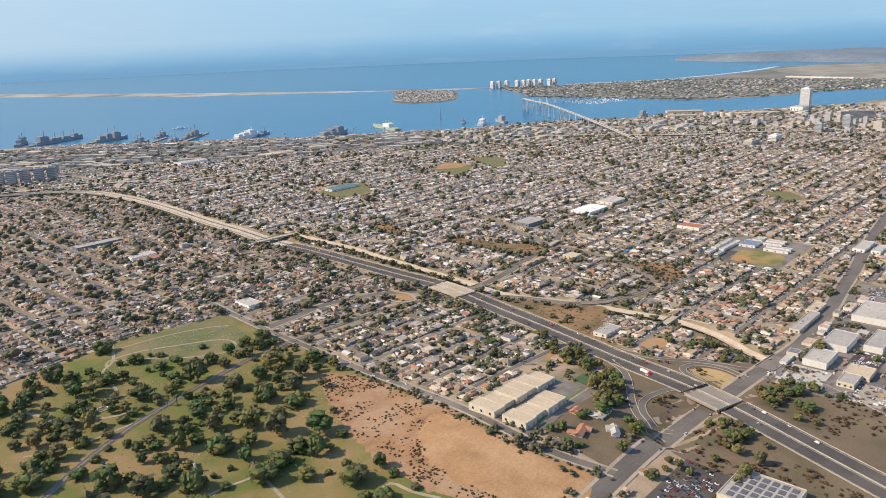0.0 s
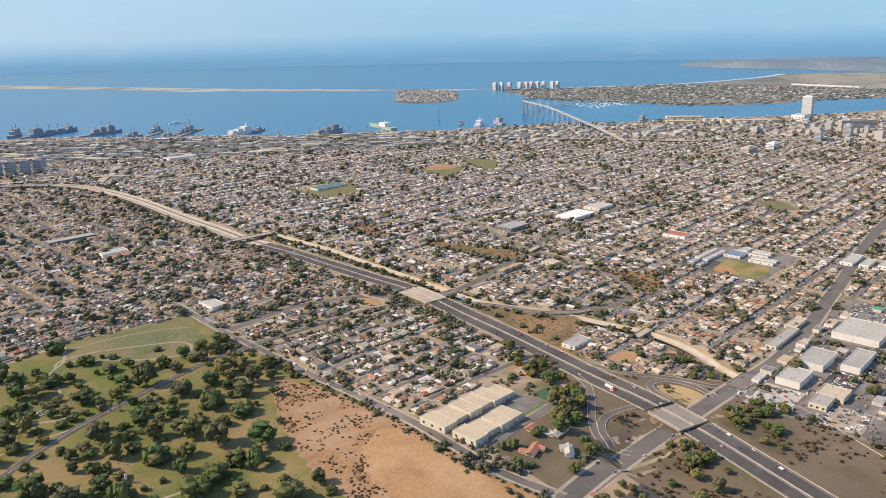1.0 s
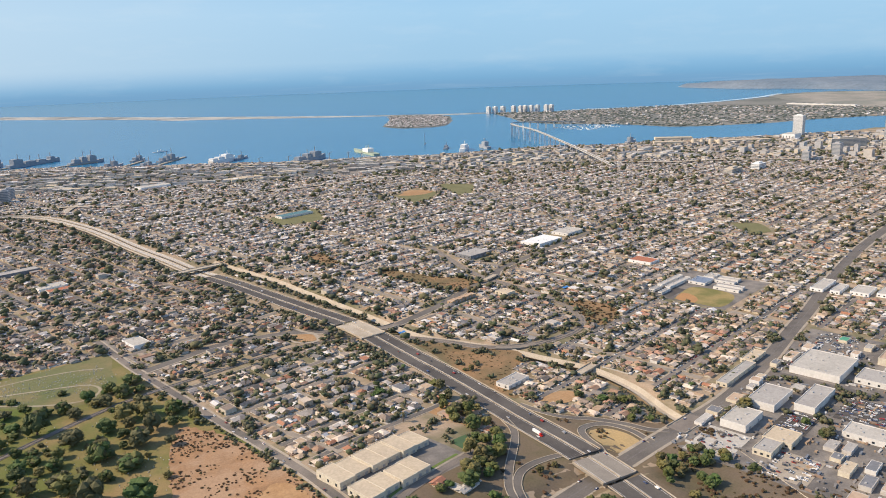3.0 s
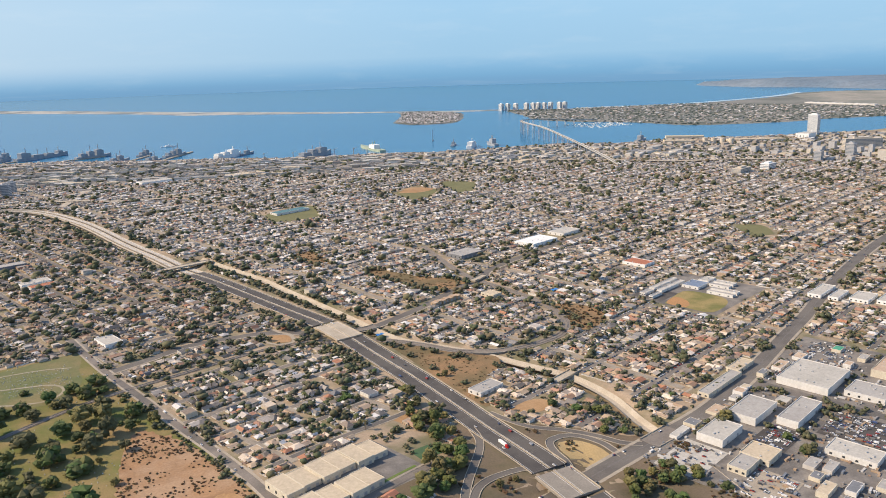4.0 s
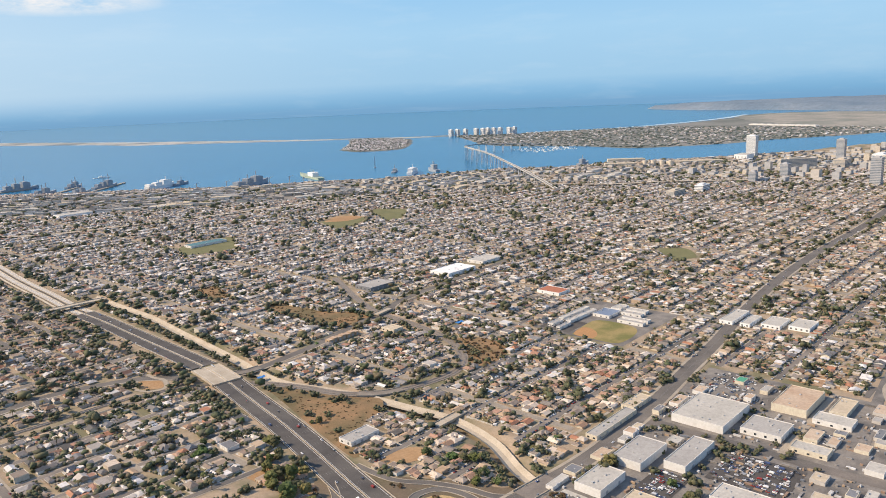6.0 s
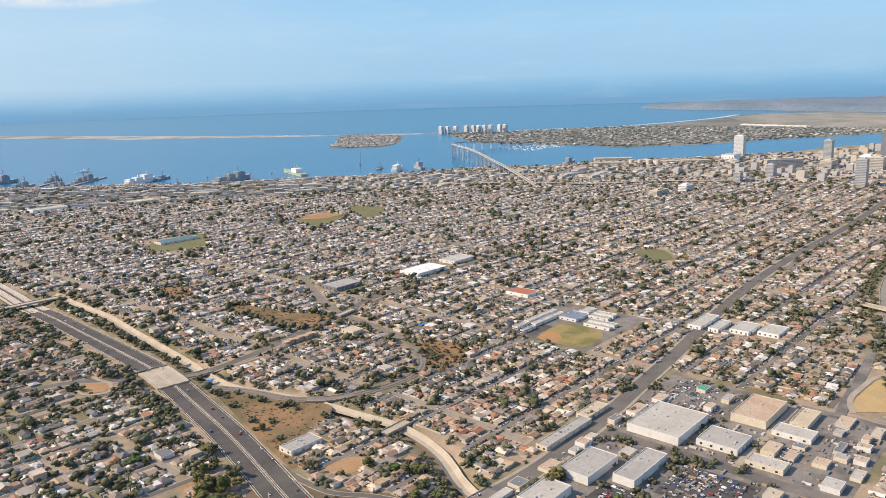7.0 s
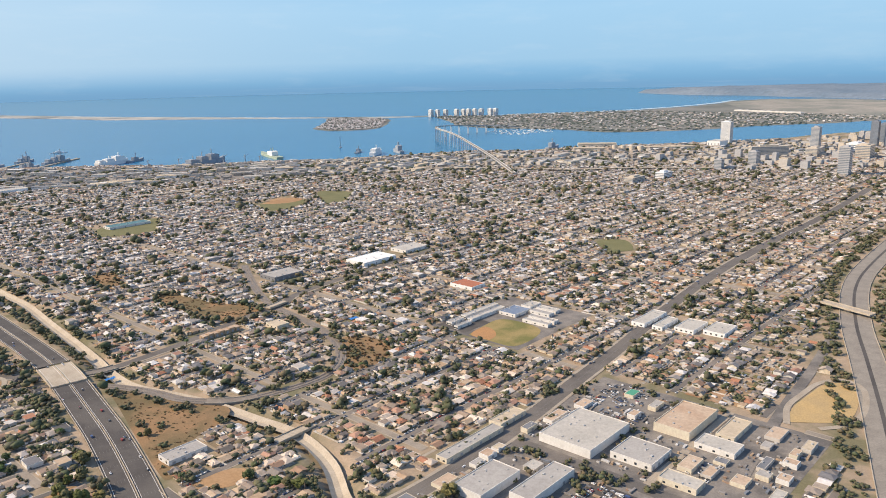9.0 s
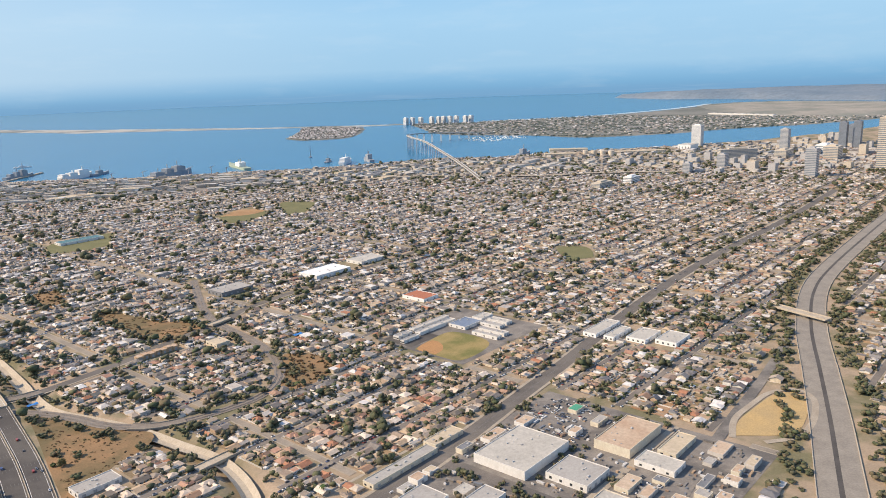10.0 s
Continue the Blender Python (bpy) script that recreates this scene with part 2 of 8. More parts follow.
PARK_LEAVES = [(1.38 * r, 1.24 * g, 1.15 * b) for r, g, b in [(0.078, 0.098, 0.034), (0.105, 0.118, 0.044), (0.056, 0.078, 0.034), (0.135, 0.132, 0.055), (0.082, 0.088, 0.046), (0.10, 0.095, 0.045), (0.060, 0.105, 0.036), (0.085, 0.092, 0.048), (0.072, 0.105, 0.040)]]
CARS = [(0.75, 0.75, 0.75), (0.55, 0.56, 0.58), (0.08, 0.08, 0.09), (0.30, 0.31, 0.33), (0.80, 0.80, 0.78), (0.30, 0.04, 0.03), (0.06, 0.09, 0.2), (0.16, 0.15, 0.14)]

M_GROUND = surface("town_soil", (0.385, 0.29, 0.203), (0.305, 0.236, 0.168), 0.12, 1.6, 0.95, (0.17, 0.155, 0.09), 0.05)
M_DIRT = surface("bare_earth", (0.335, 0.195, 0.104), (0.255, 0.148, 0.08), 0.22, 1.6, 0.95, (0.345, 0.225, 0.14), 0.07, 0.6, 0.15)
M_VERGE = surface("dry_verge", (0.15, 0.114, 0.08), (0.19, 0.142, 0.092), 0.12, 2.0, 0.95, (0.12, 0.10, 0.06), 0.06)
M_STRAW = surface("straw_coloured_grass", (0.46, 0.32, 0.15), (0.40, 0.29, 0.15), 0.12, 2.0, 0.95)
M_SCRUB = surface("rust_brown_scrub", (0.29, 0.175, 0.092), (0.22, 0.145, 0.078), 0.10, 2.0, 0.95, (0.15, 0.115, 0.06), 0.06)
M_SAND = surface("graded_earth", (0.375, 0.222, 0.11), (0.305, 0.18, 0.09), 0.09, 1.2, 0.95, (0.40, 0.255, 0.14), 0.05)
M_GRASS = surface("dry_lawn", (0.098, 0.138, 0.032), (0.165, 0.145, 0.052), 0.05, 2.5, 0.95, (0.25, 0.18, 0.085), 0.028)
M_INFIELD = surface("orange_infield", (0.42, 0.225, 0.10), (0.36, 0.20, 0.095), 0.3, 2.0, 0.95)
M_LAWN = surface("watered_lawn", (0.10, 0.17, 0.04), (0.15, 0.19, 0.06), 0.15, 3.0, 0.95)
M_TURF = surface("artificial_turf", (0.06, 0.11, 0.055), (0.07, 0.13, 0.06), 0.3, 4.0, 0.9)
M_FIELD = surface("school_grass", (0.25, 0.20, 0.08), (0.31, 0.235, 0.105), 0.16, 2.5, 0.95, (0.16, 0.155, 0.055), 0.07)
M_ASPHALT = surface("asphalt", (0.070, 0.064, 0.060), (0.092, 0.084, 0.078), 0.15, 3.0, 0.9, (0.11, 0.10, 0.09), 0.05)
M_STREET = surface("worn_street_asphalt", (0.18, 0.155, 0.132), (0.225, 0.195, 0.168), 0.15, 2.5, 0.9, (0.125, 0.115, 0.105), 0.03)
M_DUSTY = surface("dusty_street_concrete", (0.275, 0.232, 0.185), (0.325, 0.28, 0.228), 0.15, 2.5, 0.9, (0.22, 0.19, 0.155), 0.05)
M_AVENUE = surface("dark_worn_asphalt", (0.115, 0.103, 0.092), (0.145, 0.13, 0.116), 0.15, 2.5, 0.9, (0.165, 0.148, 0.13), 0.05)
M_PAVE = surface("concrete_pavement", (0.315, 0.266, 0.207), (0.38, 0.328, 0.262), 0.2, 2.5, 0.9)
M_CONCRETE = surface("weathered_concrete", (0.37, 0.31, 0.235), (0.44, 0.38, 0.30), 0.2, 2.0, 0.88)
M_FREECON = surface("bleached_concrete", (0.48, 0.44, 0.385), (0.54, 0.50, 0.445), 0.2, 2.0, 0.88)
M_OLDROAD = surface("old_concrete_road", (0.23, 0.205, 0.175), (0.28, 0.25, 0.21), 0.2, 2.0, 0.9)
M_GREENFIELD = surface("dull_green_field", (0.14, 0.14, 0.065), (0.175, 0.165, 0.08), 0.1, 1.5, 0.95)
M_CEMETERY = surface("burial_lawn", (0.118, 0.135, 0.055), (0.15, 0.15, 0.07), 0.07, 2.0, 0.95, (0.20, 0.165, 0.08), 0.05)
M_PATH = surface("sandy_path", (0.29, 0.25, 0.17), (0.34, 0.30, 0.22), 0.3, 2.5, 0.95)
M_YARD = surface("worn_yard_asphalt", (0.18, 0.163, 0.146), (0.25, 0.225, 0.197), 0.22, 2.0, 0.9, (0.13, 0.12, 0.11), 0.09)
M_HARBOUR = surface("harbour_paving", (0.25, 0.222, 0.19), (0.33, 0.295, 0.255), 0.03, 0.6, 0.9, (0.17, 0.155, 0.135), 0.015)
M_BALLAST = surface("railway_ballast", (0.20, 0.17, 0.142), (0.25, 0.214, 0.18), 0.3, 5.0, 0.95)
M_STEEL = surface("rail_steel", (0.25, 0.23, 0.21), (0.33, 0.31, 0.29), 0.5, 4.0, 0.45, metal=0.8)
M_PAINT = surface("road_paint", (0.70, 0.69, 0.65), (0.60, 0.59, 0.55), 0.4, 4.0, 0.7)
M_WORNPAINT = surface("worn_road_paint", (0.24, 0.23, 0.22), (0.16, 0.155, 0.15), 0.4, 4.0, 0.8)
# far houses: cooled roofs and greyed walls carry the haze in their colour
M_ROOF = choice("hazed_house_roof", FAR_ROOFS)
M_WALL = choice("hazed_house_wall", [(0.6 * r + 0.2, 0.6 * g + 0.19, 0.6 * b + 0.185) for r, g, b in WALLS], 0.85)
M_ROOF1 = choice("house_roof_single", ROOFS, source="object")
M_WALL1 = choice("house_wall_single", WALLS, 0.85, source="object")
M_LEAF = choice("tree_leaves", LEAVES, 0.8, "island", 0.45, 3.5, 0.2)
M_LEAF1 = choice("park_tree_leaves", PARK_LEAVES, 0.8, "object", 0.3, 2.5, 0.2)
M_BARK = surface("bark", (0.12, 0.09, 0.065), (0.16, 0.125, 0.09), 1.0, 6.0, 0.95)
M_SHRUB = choice("dry_shrub", [(0.10, 0.062, 0.036), (0.125, 0.075, 0.046), (0.085, 0.062, 0.036), (0.095, 0.082, 0.042)], 0.9, "island", 0.4, 3.0, 0.1)
M_BIGROOF = choice("flat_roof", [(0.46, 0.41, 0.36), (0.33, 0.30, 0.27), (0.62, 0.59, 0.55), (0.22, 0.20, 0.185), (0.44, 0.36, 0.29), (0.27, 0.25, 0.23), (0.36, 0.26, 0.19), (0.15, 0.14, 0.135), (0.52, 0.47, 0.41), (0.74, 0.73, 0.71), (0.28, 0.29, 0.30), (0.19, 0.165, 0.14)], 0.8, "island", 0.25, 0.5)
M_BIGWALL = choice("block_wall", [(0.42, 0.37, 0.32), (0.54, 0.50, 0.45), (0.32, 0.28, 0.24)], 0.85, "island", 0.25, 0.5)
M_CAR = choice("car_paint", CARS, 0.3, "island", 0.1, 2.0, 0.5)
M_CAR1 = choice("car_paint_single", CARS, 0.3, "object", 0.1, 2.0, 0.5)
M_GLASS = surface("dark_window_glass", (0.03, 0.035, 0.04), (0.045, 0.05, 0.055), 0.5, 3.0, 0.12, spec=0.6, bumps=0.0)
# blue base colour puts distance haze on the brown headland
M_FARLAND = surface("hazed_peninsula_scrub", (0.15, 0.20, 0.25), (0.18, 0.22, 0.26), 0.010, 0.08, 0.95, (0.13, 0.18, 0.23), 0.006)
M_BEACH = surface("beach_sand", (0.42, 0.37, 0.29), (0.36, 0.31, 0.24), 0.02, 0.3, 0.95, (0.22, 0.21, 0.16), 0.008)
M_WHITE = surface("white_painted_wall", (0.78, 0.77, 0.74), (0.70, 0.69, 0.66), 0.1, 1.5, 0.7)
# naval grey, lightened in the base colour for haze over the bay
M_SHIPGREY = surface("hazed_naval_grey_paint", (0.25, 0.28, 0.31), (0.31, 0.34, 0.37), 0.2, 2.0, 0.6)
M_BRIDGE = surface("bridge_concrete", (0.44, 0.46, 0.48), (0.50, 0.52, 0.53), 0.1, 1.0, 0.8)
M_MARBLE = surface("pale_stone", (0.66, 0.65, 0.62), (0.56, 0.55, 0.52), 0.8, 4.0, 0.6)

m, nt, b = shader("bay_water", 0.26, 0.0, 0.42)
f, _ = noise_fac(nt, 0.004, 4, 0.5, 0.3, 0.7, (1, 4, 1))
nt.links.new(mix(nt, f, (0.004, 0.122, 0.245), (0.008, 0.145, 0.28)), b.inputs["Base Color"])
_, raw = noise_fac(nt, 0.35, 5, 0.65)
relief(nt, b, raw, 0.25, 0.5)
M_WATER = m
# sea haze and low sky painted as an emission gradient by height
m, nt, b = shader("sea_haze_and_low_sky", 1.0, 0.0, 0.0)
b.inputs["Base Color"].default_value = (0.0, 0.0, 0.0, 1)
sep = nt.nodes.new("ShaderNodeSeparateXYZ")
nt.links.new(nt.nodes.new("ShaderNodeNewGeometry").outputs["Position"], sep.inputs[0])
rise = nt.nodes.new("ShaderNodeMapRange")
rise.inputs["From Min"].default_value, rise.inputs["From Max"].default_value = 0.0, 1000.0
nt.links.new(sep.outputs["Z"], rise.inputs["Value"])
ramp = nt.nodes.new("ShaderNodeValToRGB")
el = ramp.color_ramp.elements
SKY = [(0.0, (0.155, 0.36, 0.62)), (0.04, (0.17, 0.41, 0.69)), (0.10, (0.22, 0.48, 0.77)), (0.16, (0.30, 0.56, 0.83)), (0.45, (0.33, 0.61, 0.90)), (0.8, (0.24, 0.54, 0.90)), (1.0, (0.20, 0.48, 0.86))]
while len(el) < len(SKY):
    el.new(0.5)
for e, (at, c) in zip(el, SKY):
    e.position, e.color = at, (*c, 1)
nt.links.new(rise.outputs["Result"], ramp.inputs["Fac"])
# pale veil to the east: sunward haze put into the emission colour
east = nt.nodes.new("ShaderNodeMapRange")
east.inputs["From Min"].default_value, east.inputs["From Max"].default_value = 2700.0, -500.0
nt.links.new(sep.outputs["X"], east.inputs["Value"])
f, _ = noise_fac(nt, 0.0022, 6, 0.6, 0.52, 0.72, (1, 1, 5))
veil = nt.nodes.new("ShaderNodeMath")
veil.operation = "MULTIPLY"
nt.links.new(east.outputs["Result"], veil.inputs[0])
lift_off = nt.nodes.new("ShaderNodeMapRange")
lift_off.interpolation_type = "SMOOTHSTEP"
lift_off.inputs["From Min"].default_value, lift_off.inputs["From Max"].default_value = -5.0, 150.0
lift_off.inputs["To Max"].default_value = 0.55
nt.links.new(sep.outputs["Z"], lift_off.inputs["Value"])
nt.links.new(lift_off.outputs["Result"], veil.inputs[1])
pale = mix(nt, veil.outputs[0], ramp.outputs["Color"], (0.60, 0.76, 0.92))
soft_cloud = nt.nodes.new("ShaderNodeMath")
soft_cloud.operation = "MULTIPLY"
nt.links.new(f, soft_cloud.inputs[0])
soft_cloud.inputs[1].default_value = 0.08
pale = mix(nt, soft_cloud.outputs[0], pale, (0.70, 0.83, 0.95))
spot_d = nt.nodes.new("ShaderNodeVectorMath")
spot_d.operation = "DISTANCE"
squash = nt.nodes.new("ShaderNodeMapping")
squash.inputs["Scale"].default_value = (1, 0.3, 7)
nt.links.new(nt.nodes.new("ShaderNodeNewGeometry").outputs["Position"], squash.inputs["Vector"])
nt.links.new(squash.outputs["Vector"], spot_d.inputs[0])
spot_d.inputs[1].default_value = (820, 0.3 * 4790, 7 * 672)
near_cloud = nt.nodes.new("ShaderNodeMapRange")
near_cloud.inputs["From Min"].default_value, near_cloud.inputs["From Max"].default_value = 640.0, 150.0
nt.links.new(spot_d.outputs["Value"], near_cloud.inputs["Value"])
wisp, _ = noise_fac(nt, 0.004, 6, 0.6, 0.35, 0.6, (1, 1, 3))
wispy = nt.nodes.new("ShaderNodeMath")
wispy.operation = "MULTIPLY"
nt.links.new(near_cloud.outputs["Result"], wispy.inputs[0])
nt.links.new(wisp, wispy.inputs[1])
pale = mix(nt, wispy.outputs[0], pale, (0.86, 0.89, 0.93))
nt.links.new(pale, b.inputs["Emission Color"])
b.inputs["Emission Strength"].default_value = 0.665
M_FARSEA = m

# ---- setting: ground, water, far sea ----
xs = np.unique(np.concatenate([[-6000, -3500, -2000, -1200, -700, -450, -300, -200, -130], np.arange(-80, 421, 2.8), np.arange(424, 1400, 14), [1420, 1600, 1900, 2400, 3200, 4500, 6000]]))
ys = np.unique(np.concatenate([[-6000, -3000, -1500, -700, -350, -180, -80, -20, 20], np.arange(40, 481, 2.8), np.arange(484, 1200, 10), [1210, 1300, 1450, 1600]]))
gx, gy = np.meshgrid(xs, ys)
gz = height(gx, gy)
i = np.arange((len(ys) - 1) * len(xs)).reshape(len(ys) - 1, len(xs))[:, :-1].ravel()
quads = np.stack([i, i + 1, i + len(xs) + 1, i + len(xs)], 1)
ground = tagged(new("ground", mesh_of("ground", np.c_[gx.ravel(), gy.ravel(), gz.ravel()], [quads], [M_GROUND], None, True)), "dry tan soil and lawns under the town", "ground", kind="structure")
a = np.linspace(0, 2 * np.pi, 97)[:-1]
rings = [0, 400, 900, 1600, 2600, 3800, 5600]
v = np.concatenate([np.c_[600 + r * np.cos(a), 900 + r * np.sin(a), a * 0 - 2.0] for r in rings])
k = np.arange(96)
q = np.concatenate([np.stack([j * 96 + k, (j + 1) * 96 + k, (j + 1) * 96 + (k + 1) % 96, j * 96 + (k + 1) % 96], 1) for j in range(len(rings) - 1)])
tagged(new("water", mesh_of("water", v, [q], [M_WATER])), "calm blue bay and ocean water", "water", kind="structure")
# glowing ring; its sloping foot covers the ring's own shadow on the water
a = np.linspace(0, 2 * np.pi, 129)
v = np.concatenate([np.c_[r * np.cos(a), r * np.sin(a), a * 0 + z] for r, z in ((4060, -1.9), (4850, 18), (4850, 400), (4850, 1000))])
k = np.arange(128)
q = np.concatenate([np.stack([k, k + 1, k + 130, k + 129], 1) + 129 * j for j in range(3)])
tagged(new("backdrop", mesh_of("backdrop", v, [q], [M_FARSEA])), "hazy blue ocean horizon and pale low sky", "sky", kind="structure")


def patch(name, poly, material, lift, label, category="ground", step=3.0, smooth=True, ragged=0.0):
    """A sheet that lies on the ground inside an outline."""
    line = curve(list(poly) + [poly[0]], step)[:-1] if smooth else curve_lines(poly, step)
    line = line + np.random.default_rng(len(line)).normal(0, 1, line.shape) * ragged
    ring = [tuple(p) for p in line]
    x0, y0 = line.min(0)
    x1, y1 = line.max(0)
    px_, py_ = np.meshgrid(np.arange(x0, x1, step), np.arange(y0, y1, step))
    px_, py_ = px_.ravel(), py_.ravel()
    ok = inside(px_, py_, ring) & (away(px_, py_, np.array(ring + ring[:1])) > step * 0.4)
    pts = [Vector(p) for p in ring] + [Vector(p) for p in zip(px_[ok], py_[ok])]
    n = len(ring)
    co, _, tri, *_ = geometry.delaunay_2d_cdt(pts, [(i, (i + 1) % n) for i in range(n)], [], 1, 1e-4)
    co = np.array([c[:] for c in co])
    me = mesh_of(name, np.c_[co, land(*co.T) + lift], [np.array([t for t in tri if len(t) == 3])], [material], None, True)
    return tagged(new(name, me), label, category, kind="structure")


def curve_lines(poly, step):
    out = []
    for (ax, ay), (bx, by) in zip(poly, list(poly[1:]) + [poly[0]]):
        n = max(1, int(math.hypot(bx - ax, by - ay) / step))
        out += [(ax + (bx - ax) * t, ay + (by - ay) * t) for t in np.arange(n) / n]
    return np.array(out)


def uv_rect(u0, v0, u1, v1):
    return [xy(u0, v0), xy(u1, v0), xy(u1, v1), xy(u0, v1)]


PARK = [(-200, 150), (-60, 260), (5, 281), (45, 299), (91, 303), (95, 278), (103, 238), (107.2, 215), (110.6, 197), (113, 174.7), (117, 137), (124, 118), (100, 108), (40, 90), (-200, 40)]
BARE = [(84, 178), (90, 205), (97, 221), (105.5, 211), (110, 192), (112, 174), (116, 137), (123, 119), (107, 110), (92, 128), (84, 150)]
BARE_SMOOTH = [(99, 165), (110, 168), (114, 140), (121, 120), (108, 112), (97, 128), (93, 148)]
INTERCHANGE = [(147, 118), (150, 130), (158, 142), (170, 158), (176, 172), (188, 172), (193, 160), (204, 149), (212, 138), (226, 131), (224, 118), (216, 96), (200, 70), (160, 70), (146, 104)]
SCRUB = [(190.5, 252), (201, 234), (210, 216), (217, 208), (213, 200), (203, 194), (194, 180), (190, 176), (189.8, 200), (190.3, 225)]
patch("lawn", PARK, M_GRASS, 0.03, "dry green lawn of the cemetery park", "lawn", 4.0, False)
patch("bare_slope", BARE, M_DIRT, 0.07, "bare orange-brown slope with dry shrubs", "slope", 1.6, True, 0.45)
patch("graded_ground", BARE_SMOOTH, M_SAND, 0.11, "smooth graded sandy ground", "ground", 1.4, True, 0.4)
patch("verge", INTERCHANGE, M_VERGE, 0.03, "dry brown verges of the interchange", "verge", 2.5, False)
patch("scrub", SCRUB, M_SCRUB, 0.04, "rust-brown dry scrub beside the freeway", "scrub", 2.5)


# ---- roads ----
def strip(name, line, left, right, lift, material, label="", category="road", kind="structure"):
    v, q = ribbon(line, left, right, lift)
    return tagged(new(name, mesh_of(name, v, [q], [material])), label, category, kind=kind)


def cut(line, y0, y1, axis=1):
    keep = (line[:, axis] >= y0) & (line[:, axis] <= y1)
    return line[keep]



def offset(line, d):
    """The line moved sideways by d."""
    t = np.gradient(line, axis=0)
    t /= np.linalg.norm(t, axis=1)[:, None] + 1e-9
    return line + np.stack([t[:, 1], -t[:, 0]], 1) * d


def wall_along(line, z, thick, high):
    """A low wall with thickness along a line, with its foot at heights z."""
    a, b = offset(line, -thick / 2), offset(line, thick / 2)
    k = len(line)
    v = np.concatenate([np.c_[a, z], np.c_[a, z + high], np.c_[b, z + high], np.c_[b, z]])
    i = np.arange(k - 1)
    q = np.concatenate([np.stack([i + k * r, i + 1 + k * r, i + 1 + k * (r + 1), i + k * (r + 1)], 1) for r in range(3)])
    return v, q


def dashes(pile, line, z, half, on, step):
    """Painted dashes on a road along a line (array of heights z)."""
    v, q = ribbon(line, half, half, z)
    pick = (np.arange(len(q)) % step) < on
    pile.add(v, q[pick])


def deck(line, z, half, thick):
    """A road deck with real thickness."""
    a, b = offset(line, -half), offset(line, half)
    k = len(line)
    v = np.concatenate([np.c_[a, z - thick], np.c_[a, z], np.c_[b, z], np.c_[b, z - thick]])
    i = np.arange(k - 1)
    q = np.concatenate([np.stack([i + k * r, i + 1 + k * r, i + 1 + k * ((r + 1) % 4), i + k * ((r + 1) % 4)], 1) for r in range(4)])
    return v, np.concatenate([q, [[0, k, 2 * k, 3 * k], [k - 1, 4 * k - 1, 3 * k - 1, 2 * k - 1]]])


FINE = curve(FREEWAY[(FREEWAY[:, 1] > 20) & (FREEWAY[:, 1] < 440)][::3], 1.5)
FINE = FINE[::-1] if FINE[0, 1] > FINE[-1, 1] else FINE


def section(name, y0, y1, material, label, thick=0.5):
    line = FINE[(FINE[:, 1] >= y0) & (FINE[:, 1] <= y1)]
    z = free_z(line[:, 1]) + 0.14
    v, q = deck(line, z, 5.5, thick)
    road = tagged(new(name, mesh_of(name, v, [q], [material])), label, "freeway", kind="structure")
    for side, high in ((-5.35, 0.22), (0.0, 0.24), (5.35, 0.26)):
        v, q = wall_along(offset(line, side), z, 0.18, high)
        part("barrier", mesh_of("barrier", v, [q], [M_CONCRETE]), road, "pale concrete crash barrier")
    paint, worn = Pile(), Pile()
    for d in (-4.75, -0.5, 0.5, 4.75):
        v, q = ribbon(offset(line, d), 0.05, 0.05, z + 0.012)
        paint.add(v, q)
    for d in (-3.75, -2.9, -2.1, -1.3, 1.3, 2.1, 2.9, 3.75):
        dashes(worn, offset(line, d), z + 0.012, 0.02, 1, 6)
    part("lane_marking", paint.mesh("lane_marking", [M_PAINT]), road, "white painted edge lines")
    part("lane_marking", worn.mesh("lane_marking", [M_WORNPAINT]), road, "worn pale lane dashes")
    return road


section("freeway", 20, 119.5, M_ASPHALT, "dark asphalt freeway with white lane lines")
over_avenue = section("freeway_bridge", 119.5, 134.5, M_OLDROAD, "pale concrete freeway bridge over the avenue", 0.6)
section("freeway", 134.5, 253, M_ASPHALT, "dark asphalt freeway with white lane lines")
over_road = section("freeway_bridge", 253, 275, M_CONCRETE, "pale concrete freeway bridge over road and railway", 0.6)
section("freeway", 275, 400, M_ASPHALT, "dark asphalt freeway with white lane lines")
for bridge, y0, dy in ((over_avenue, 121.5, 10), (over_road, 256, 14)):
    for y in (y0, y0 + dy):
        cx_ = float(np.interp(y, FINE[:, 1], FINE[:, 0]))
        for d in (-4.5, -1.5, 1.5, 4.5):
            part("column", mesh_of("column", box_v(cx_ + d - 0.3, y - 0.3, -0.3, cx_ + d + 0.3, y + 0.3, float(free_z(y)) - 0.3), [BOX_Q], [M_CONCRETE]), bridge)
far_line = curve(FREEWAY[FREEWAY[:, 1] >= 396], 4)
far_z = free_z(far_line[:, 1]) + 0.14 + 0.8 * np.clip((far_line[:, 1] - 470) / 60, 0, 1)
v, q = deck(far_line, far_z - 0.08, 5.7, 0.5)
tagged(new("freeway_bed", mesh_of("freeway_bed", v, [q], [M_ASPHALT])), "dark asphalt bed under the freeway carriageways", "freeway", kind="structure")
